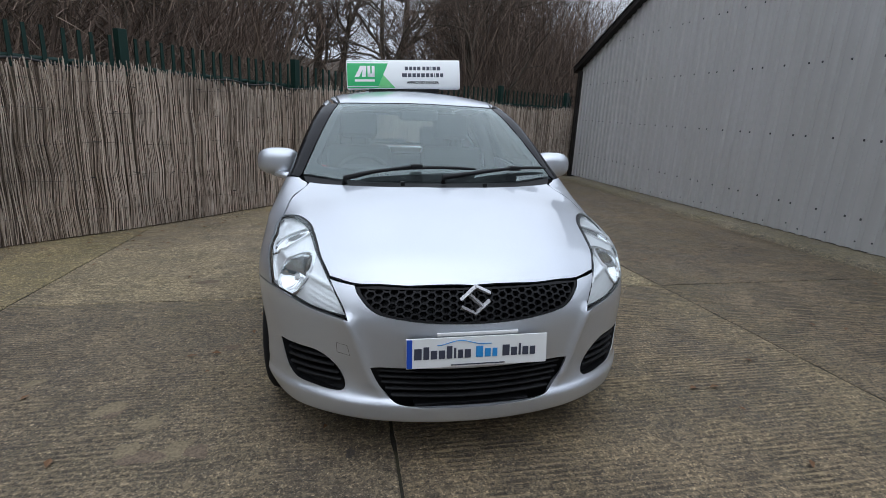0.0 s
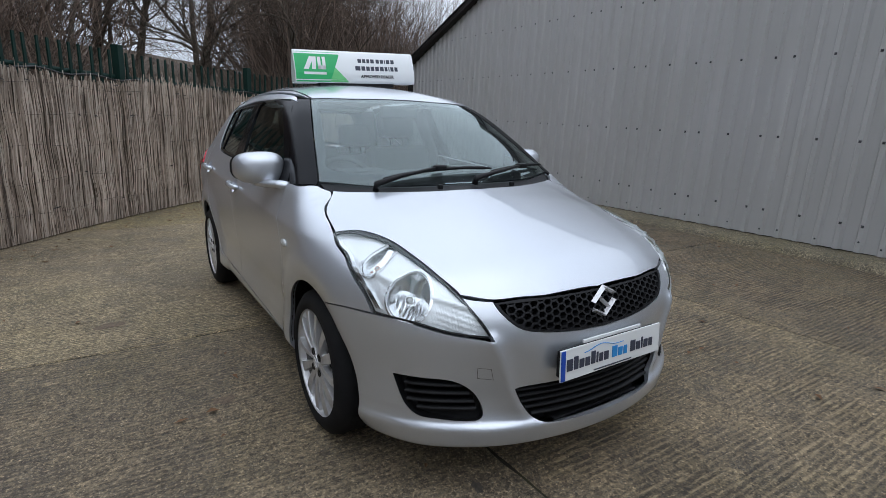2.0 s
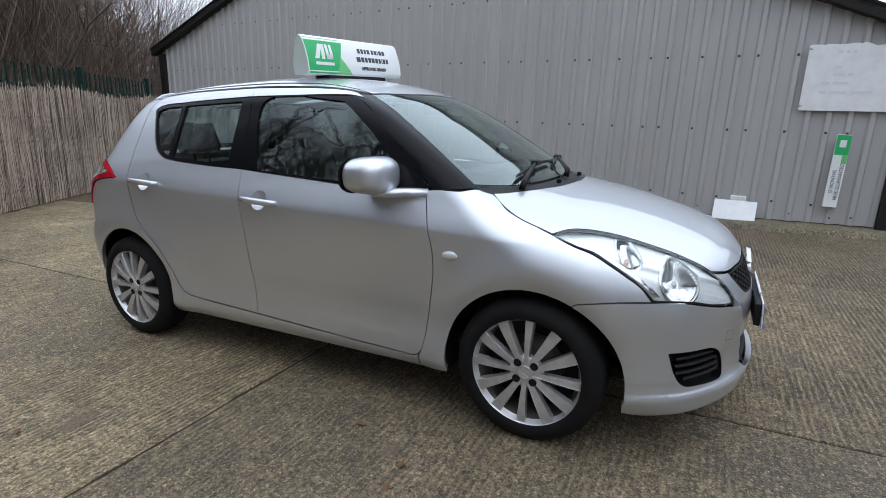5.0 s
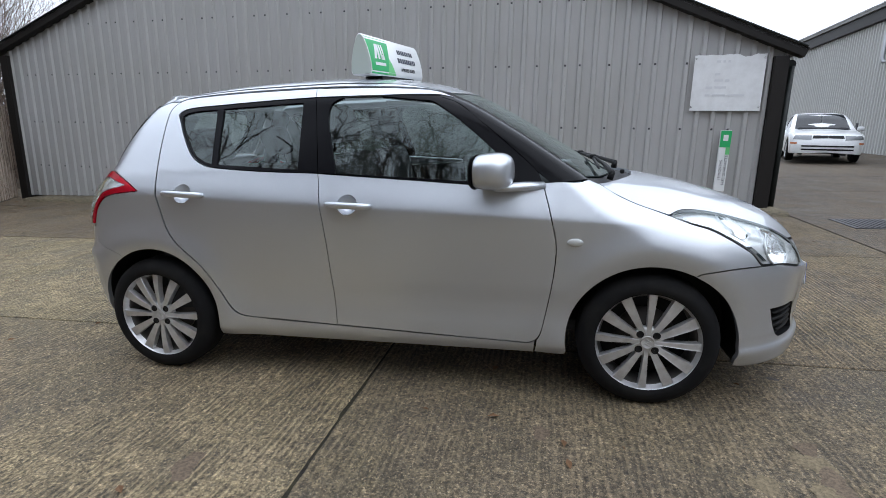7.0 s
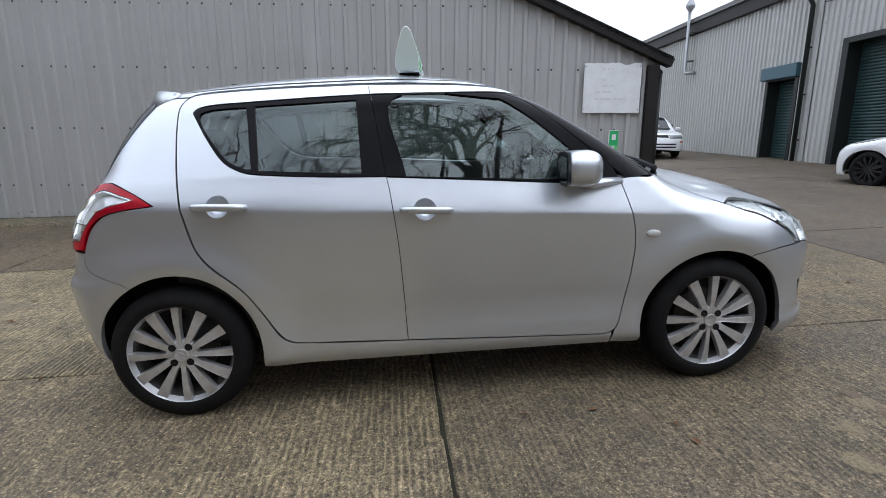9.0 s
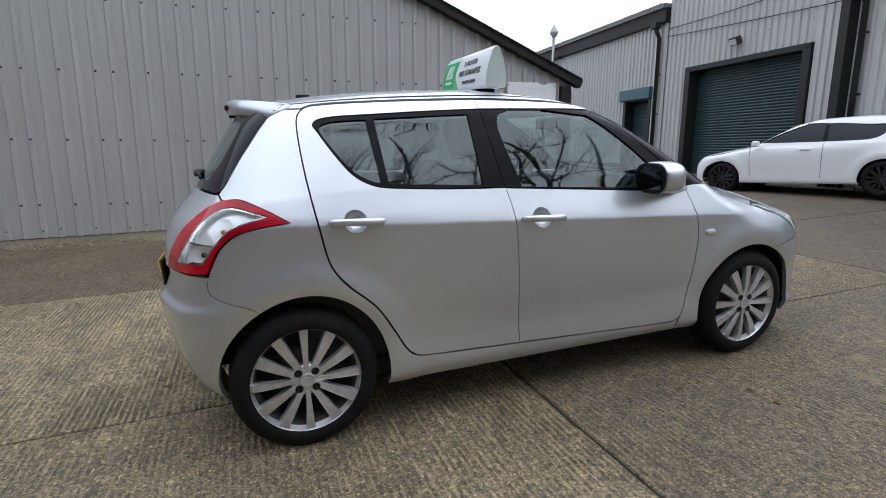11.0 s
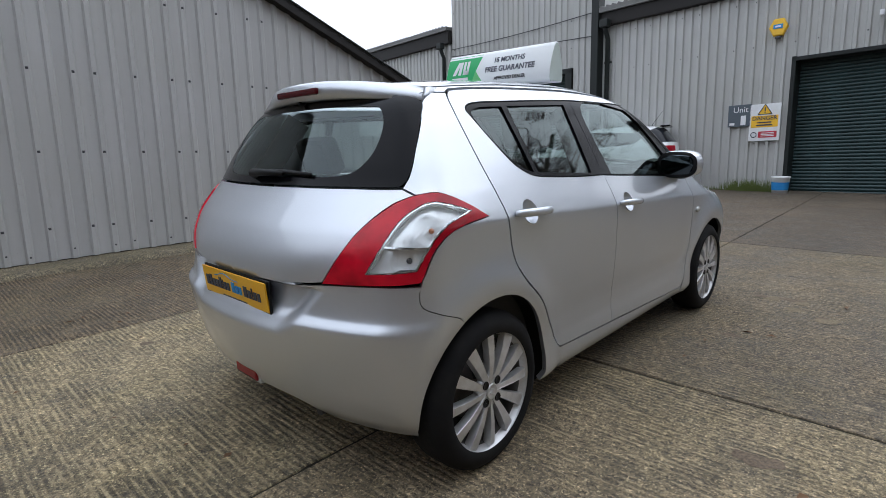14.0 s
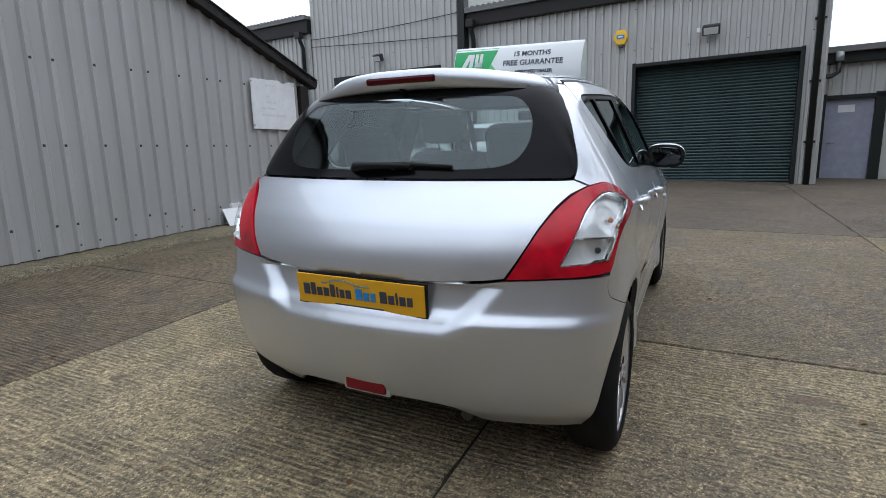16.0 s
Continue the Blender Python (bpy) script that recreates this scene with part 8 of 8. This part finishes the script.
SALOON = CarShape(
    width=spline((0.12, 0.24, 0.45, 0.72, 0.86, 0.92, 1.05, 1.30, 1.40, 1.55), (0.76, 0.82, 0.835, 0.84, 0.82, 0.785, 0.745, 0.63, 0.57, 0.5)),
    top=spline((-2.3, -2.1, -2.03, -1.9, -1.4, -0.95, -0.82, -0.6, -0.3, 0.0, 0.3, 0.8, 1.15, 1.5, 1.7, 2.2), (0.5, 0.66, 0.72, 0.755, 0.83, 0.885, 0.92, 1.05, 1.23, 1.34, 1.38, 1.37, 1.30, 1.10, 0.98, 0.9)),
    crown=spline((-2.1, -1.2, 0.3, 1.6), (0.05, 0.06, 0.09, 0.1)),
    nose=spline((0.1, 0.22, 0.4, 0.58, 0.8), (-2.05, -2.13, -2.15, -2.12, -2.06)),
    tail=spline((0.1, 0.3, 0.6, 0.9, 1.4), (2.0, 2.12, 2.14, 2.1, 1.9)),
    bottom=spline((-2, 2), (0.20, 0.22)), nose_bend=(0.10, 0.25), tail_bend=(0.10, 0.25), taper=(0.03, 0.02, 0.02, 0.02),
    arches=((-1.23, 0.31, 0.41, 0.012), (1.23, 0.31, 0.41, 0.012)), side_soft=spline((-2, -0.9, 2), (0.06, 0.05, 0.06)), belt=0.92, shear=0.0)
sx_at = Matrix.Translation((14.9, -8.6, ground_z(14.9, -8.6))) @ pose(0, 0, 0, 0, 0, -106.0)
far_car(SALOON, sx_at, "white nineties saloon with rectangular headlamps, parked by the wall", (-1.23, 1.23), (0.86, 0.93), 1.38, (-0.70, 1.25, 0.90, 1.28), (-0.85, 0.0), (1.25, 1.45, 0.95),
             [("headlamp", [(-1.83, 0.70, 1), (-2.12, 0.70, 1), (-2.14, 0.58, 1), (-1.83, 0.60, 1)], M["lamp_grey"]), ("grille", [(-2.15, 0.70, 1), (CEN_F + 0.002, 0.70, 1), (CEN_F + 0.002, 0.63, 1), (-2.15, 0.62, 1)], M["satin_black"]),
              ("bumper_slot", [(-2.0, 0.44, 1), (CEN_F + 0.002, 0.44, 1), (CEN_F + 0.002, 0.40, 1), (-2.0, 0.40, 1)], M["satin_black"]), ("bumper_slot", [(-2.0, 0.35, 1), (CEN_F + 0.002, 0.35, 1), (CEN_F + 0.002, 0.31, 1), (-2.0, 0.31, 1)], M["satin_black"]), ("marker", [(-1.72, 0.52, 1), (-1.92, 0.52, 1), (-1.92, 0.47, 1), (-1.72, 0.47, 1)], M["amber"])], None, -1.35, True)
post = thing("marker_post", YARD @ pose(15.8, -10.1, 0), "thin dark post with a small tag by the wall", "post")
part("post", tube([(0, 0, 0), (0, 0, 0.95)], 0.02, 8), M["steel_dark"], post)
part("tag", box((0.12, 0.02, 0.12), (0, 0, 0.98), 0.01), M["steel_dark"], post)


# ---------- things by the shed ----------
def on_shed(y, z, out=0.05):
    """A pose on the gable wall at a place along it, facing the yard; local x runs along the wall towards the open end."""
    return Matrix.Translation((4.80 + 0.0635 * (y + 3) - out, y, z)) @ pose(0, 0, 0, 0, 0, -90 - 3.63)


nb = thing("notice_board", on_shed(-3.0, 1.905, 0.05), "white notice board with a torn top edge on the shed wall", "notice board")
rng = random.Random(21)
bm = bmesh.new()
n = 24
topz = [0.36 - (0.035 * max(0, math.sin(k * 0.55 - 2)) if k > 9 else 0.008) + rng.uniform(-0.006, 0.006) for k in range(n + 1)]
fr = [[bm.verts.new((-0.428 + 0.856 * k / n, y, z)) for k in range(n + 1) for z in (-0.36, topz[k])] for y in (-0.006, 0.006)]
for k in range(n):
    a = 2 * k
    bm.faces.new((fr[0][a], fr[0][a + 2], fr[0][a + 3], fr[0][a + 1]))
    bm.faces.new((fr[1][a], fr[1][a + 1], fr[1][a + 3], fr[1][a + 2]))
    bm.faces.new((fr[0][a + 1], fr[0][a + 3], fr[1][a + 3], fr[1][a + 1]))
    bm.faces.new((fr[0][a], fr[1][a], fr[1][a + 2], fr[0][a + 2]))
part("panel", bm, M["white_paint"], nb)
M["faded"] = material("faded_print", (0.68, 0.69, 0.71), 0.6)
for z, ws in ((0.27, (0.05, 0.03, 0.03)), (0.11, (0.06,)), (0.03, (0.1, 0.05)), (-0.06, (0.08, 0.14)), (-0.16, (0.06, 0.16, 0.2))):
    x = -0.26 + 0.1 * (z > 0)
    for w in ws:
        part("faded_bar", box((w, 0.003, 0.028), (x + w / 2, -0.0075, z), 0.0), M["faded"], nb)
        x += w + 0.03
for x in (-0.41, 0.41):
    for z in (-0.31, 0.31):
        part("screw", lathe([(-0.014, 0.009), (-0.006, 0.012)], 10, axis="Y"), M["steel_dark"], nb, at=pose(x, 0, z))

bn = thing("banner_sign", on_shed(-3.05, 0.88, 0.085) @ pose(0, 0, 0, 0, 0.6, 0), "narrow white and green sign leaning upright against the shed", "sign")
part("panel", box((0.135, 0.05, 0.82), (0, 0, 0), 0.008), M["sign_white"], bn)
part("green_field", box((0.131, 0.003, 0.22), (0, -0.0275, 0.295), 0.0), M["green_print"], bn, "green printed end")
part("green_field", box((0.05, 0.003, 0.10), (0.04, -0.0275, 0.14), 0.0), M["green_print_pale"], bn)
part("mark", box((0.06, 0.003, 0.08), (0, -0.0295, 0.31), 0.0), M["white_paint"], bn)
lettering("15 MONTHS", 0.05, Matrix.Translation((-0.02, -0.0285, -0.12)) @ pose(0, 0, 0, 90, 0, 0) @ pose(0, 0, 0, 0, 0, 90), M["navy_print"], bn)
lettering("FREE GUARANTEE", 0.05, Matrix.Translation((0.035, -0.0285, -0.12)) @ pose(0, 0, 0, 90, 0, 0) @ pose(0, 0, 0, 0, 0, 90), M["navy_print"], bn)

wb = thing("folded_sign", Matrix.Translation((4.72, -2.10, ground_z(4.72, -2.10) + 0.05)) @ pose(0, 0, 0, 0, 0, -90 - 3), "white folded plastic sign lying against the shed foot", "sign")
t = Euler((radians(-28), 0, 0)).to_matrix()
part("face", box((0.47, 0.012, 0.26), (0, 0, 0.118), 0.004, turn=t), M["white_paint"], wb)
part("back", box((0.45, 0.012, 0.22), (0, 0.13, 0.105), 0.004, turn=Euler((radians(20), 0, 0)).to_matrix()), M["white_paint"], wb)
part("handle_block", box((0.17, 0.06, 0.06), (0.02, 0.09, 0.262), 0.01), M["white_paint"], wb)
part("print_bar", box((0.12, 0.003, 0.018), (-0.05, -0.0085, 0.11), 0.0, turn=t), M["faded"], wb)

# drain cover in the forecourt
dc = thing("drain_grate", YARD @ pose(3.85, -4.5, 0.004), "dark slotted iron drain grate in the concrete", "drain")
part("frame", box((0.62, 0.62, 0.012), (0, 0, 0), 0.003), M["steel_dark"], dc)
for k in range(9):
    part("bar", box((0.54, 0.03, 0.012), (0, -0.24 + k * 0.06, 0.006), 0.003), M["steel_dark"], dc)

# ---------- litter and stains on the ground ----------
rng = random.Random(77)
bm = bmesh.new()
for k in range(420):
    if k < 260:
        s = rng.uniform(4, flen - 0.4)
        p, d = fence_at(s, -abs(rng.gauss(0, 0.45)) - 0.05)
        x, y = p.x, p.y
    else:
        x, y = rng.uniform(-4, 5.2), rng.uniform(-3.6, 6)
    z = ground_z(x, y) + 0.006
    a, L = rng.uniform(0, 6.28), rng.uniform(0.012, 0.035)
    c, s_ = math.cos(a), math.sin(a)
    w = L * rng.uniform(0.35, 0.6)
    lift = rng.uniform(0.004, 0.014)
    pts = [(-L, 0, 0), (0, -w, lift), (L, 0, 0.003), (0, w, lift * 0.6)]
    vs = [bm.verts.new((x + c * px - s_ * py, y + s_ * px + c * py, z + pz)) for px, py, pz in pts]
    bm.faces.new(vs)
lf = part("leaf_litter", bm, M["dead_leaf"])
tagged(lf, "scattered brown dead leaves on the concrete", "leaves", kind="stuff")


def blotch(x, y, r, mat, seed, squash=0.7):
    """A flat stain of uneven outline on the slab."""
    rng = random.Random(seed)
    bm = bmesh.new()
    n = 26
    ph = [rng.uniform(0, 6.28) for _ in range(4)]
    vs = []
    for k in range(n):
        a = 2 * math.pi * k / n
        q = r * (1 + 0.22 * math.sin(2 * a + ph[0]) + 0.16 * math.sin(3 * a + ph[1]) + 0.10 * math.sin(7 * a + ph[2]) + rng.uniform(-0.08, 0.08))
        vs.append(bm.verts.new((q * math.cos(a), q * squash * math.sin(a), 0)))
    bm.faces.new(vs)
    part("worn_patch", bm, mat, ground, at=Matrix.Translation((x, y, ground_z(x, y) + 0.0012)) @ pose(0, 0, 0, -1.9, -1.1, rng.uniform(0, 90)))


M["flake_red"] = material("reddish_worn_patch", (0.19, 0.140, 0.095), 0.9)
M["flake_buff"] = material("buff_worn_patch", (0.25, 0.198, 0.122), 0.92)
M["oil"] = material("oil_stain", (0.06, 0.05, 0.04), 0.6)
for key in ("flake_red", "flake_buff", "oil"):
    _n = Nodes(M[key])
    _b = tuple(M[key].node_tree.nodes["Principled BSDF"].inputs["Base Color"].default_value)[:3]
    _n.color(_n.mix(_n.ramp(_n.noise(60, 4, 0.7), ((0.35, 1.0), (0.6, 0.0))), _b, tuple(c * 0.45 for c in _b)))
    _n.bump(_n.noise(80, 4), 0.6, 0.01)
for k, (x, y, r, key) in enumerate(((-1.55, 0.55, 0.075, "flake_red"), (-1.11, -0.77, 0.05, "flake_red"), (-1.52, -1.40, 0.08, "flake_buff"), (-1.32, -1.74, 0.07, "flake_buff"), (-1.15, -1.76, 0.075, "flake_buff"), (-1.05, -1.78, 0.06, "flake_red"),
                                    (-1.30, -1.54, 0.06, "flake_buff"), (-1.96, -1.10, 0.05, "flake_buff"), (-0.46, -1.87, 0.028, "oil"), (-1.25, -1.78, 0.07, "flake_red"), (1.67, 1.65, 0.04, "flake_red"), (-1.48, -1.43, 0.05, "flake_red"), (3.35, -1.31, 0.025, "flake_buff"))):
    blotch(x, y, r, M[key], 100 + k)


# ---------- concrete slabs of the yard ----------
slab_w, slab_l = 2.44, 3.95
slab_meshes = {}


def slab_shape(seed, gap=0.004):
    """A thick slab whose edges are crumbled unevenly along the joints."""
    rng = random.Random(seed)
    hx, hy = (slab_w - gap) / 2, (slab_l - gap) / 2
    loop = []
    for (x0, y0), (x1, y1) in (((-hx, -hy), (hx, -hy)), ((hx, -hy), (hx, hy)), ((hx, hy), (-hx, hy)), ((-hx, hy), (-hx, -hy))):
        n = int(math.hypot(x1 - x0, y1 - y0) / 0.045)
        d = Vector((x1 - x0, y1 - y0)).normalized()
        bite = 0.0
        for k in range(n):
            bite = 0.72 * bite + 0.28 * (rng.uniform(0, 0.005) + (rng.uniform(0.01, 0.04) if rng.random() < 0.05 else 0))
            q = Vector((x0 + (x1 - x0) * k / n, y0 + (y1 - y0) * k / n)) + Vector((-d.y, d.x)) * bite
            loop.append((q, Vector((-d.y, d.x))))
    bm = bmesh.new()
    rows = [[bm.verts.new((q.x + i.x * s, q.y + i.y * s, z)) for q, i in loop] for s, z in ((0.0, -0.1), (0.0, -0.008), (0.002, -0.002), (0.006, 0.0))]
    for r0, r1 in zip(rows, rows[1:]):
        for k in range(len(loop)):
            j = (k + 1) % len(loop)
            bm.faces.new((r0[k], r0[j], r1[j], r1[k]))
    bm.faces.new(rows[-1])
    return bm


for number, key in enumerate(("slab_left", "slab_mid", "slab_rear", "slab_side", "slab_front", "slab_right", "yard")):
    bm = slab_shape(40 + number)
    slab_meshes[key] = mesh_of(bm, "slab", M[key])
for i in range(-5, 12):
    for j in range(-4, 3):
        cx, cy = -0.28 + (i + 0.5) * slab_w, 0.1 + (j + 0.5) * slab_l
        key = "slab_left" if i <= -2 and j >= -1 else "slab_mid" if i in (-1, 0) and j >= -1 else "slab_right" if i >= 1 and j >= -1 else "yard"
        if i == -1 and j >= 1:
            key = "slab_left"
        if key == "slab_mid" and j >= 0:
            key = "slab_rear"
        if i == -1 and key in ("slab_mid", "slab_rear"):
            key = "slab_side" if key == "slab_rear" else "slab_front"
        o = new("slab", slab_meshes[key])
        o.parent = ground
        o.matrix_basis = Matrix.Translation((cx, cy, ground_z(cx, cy) + 0.002 * ((i * 7 + j * 13) % 3 - 1) * (0 if -2 <= i <= 0 else 1))) @ pose(0, 0, 0, -1.9, -1.1, 0)

# dark earth and moss in the joints
for i in range(-5, 13):
    x = -0.28 + i * slab_w
    part("joint", box((0.03, 7 * slab_l, 0.02), (0, 0, -0.0155)), M["joint"], ground, at=Matrix.Translation((x, 0.1 - 0.5 * slab_l, ground_z(x, 0.1 - 0.5 * slab_l))) @ pose(0, 0, 0, -1.9, -1.1, 0))
for j in range(-4, 4):
    y = 0.1 + j * slab_l
    part("joint", box((17 * slab_w, 0.03, 0.02), (0, 0, -0.016)), M["joint"], ground, at=Matrix.Translation((-0.28 + 3.5 * slab_w, y, ground_z(-0.28 + 3.5 * slab_w, y))) @ pose(0, 0, 0, -1.9, -1.1, 0))
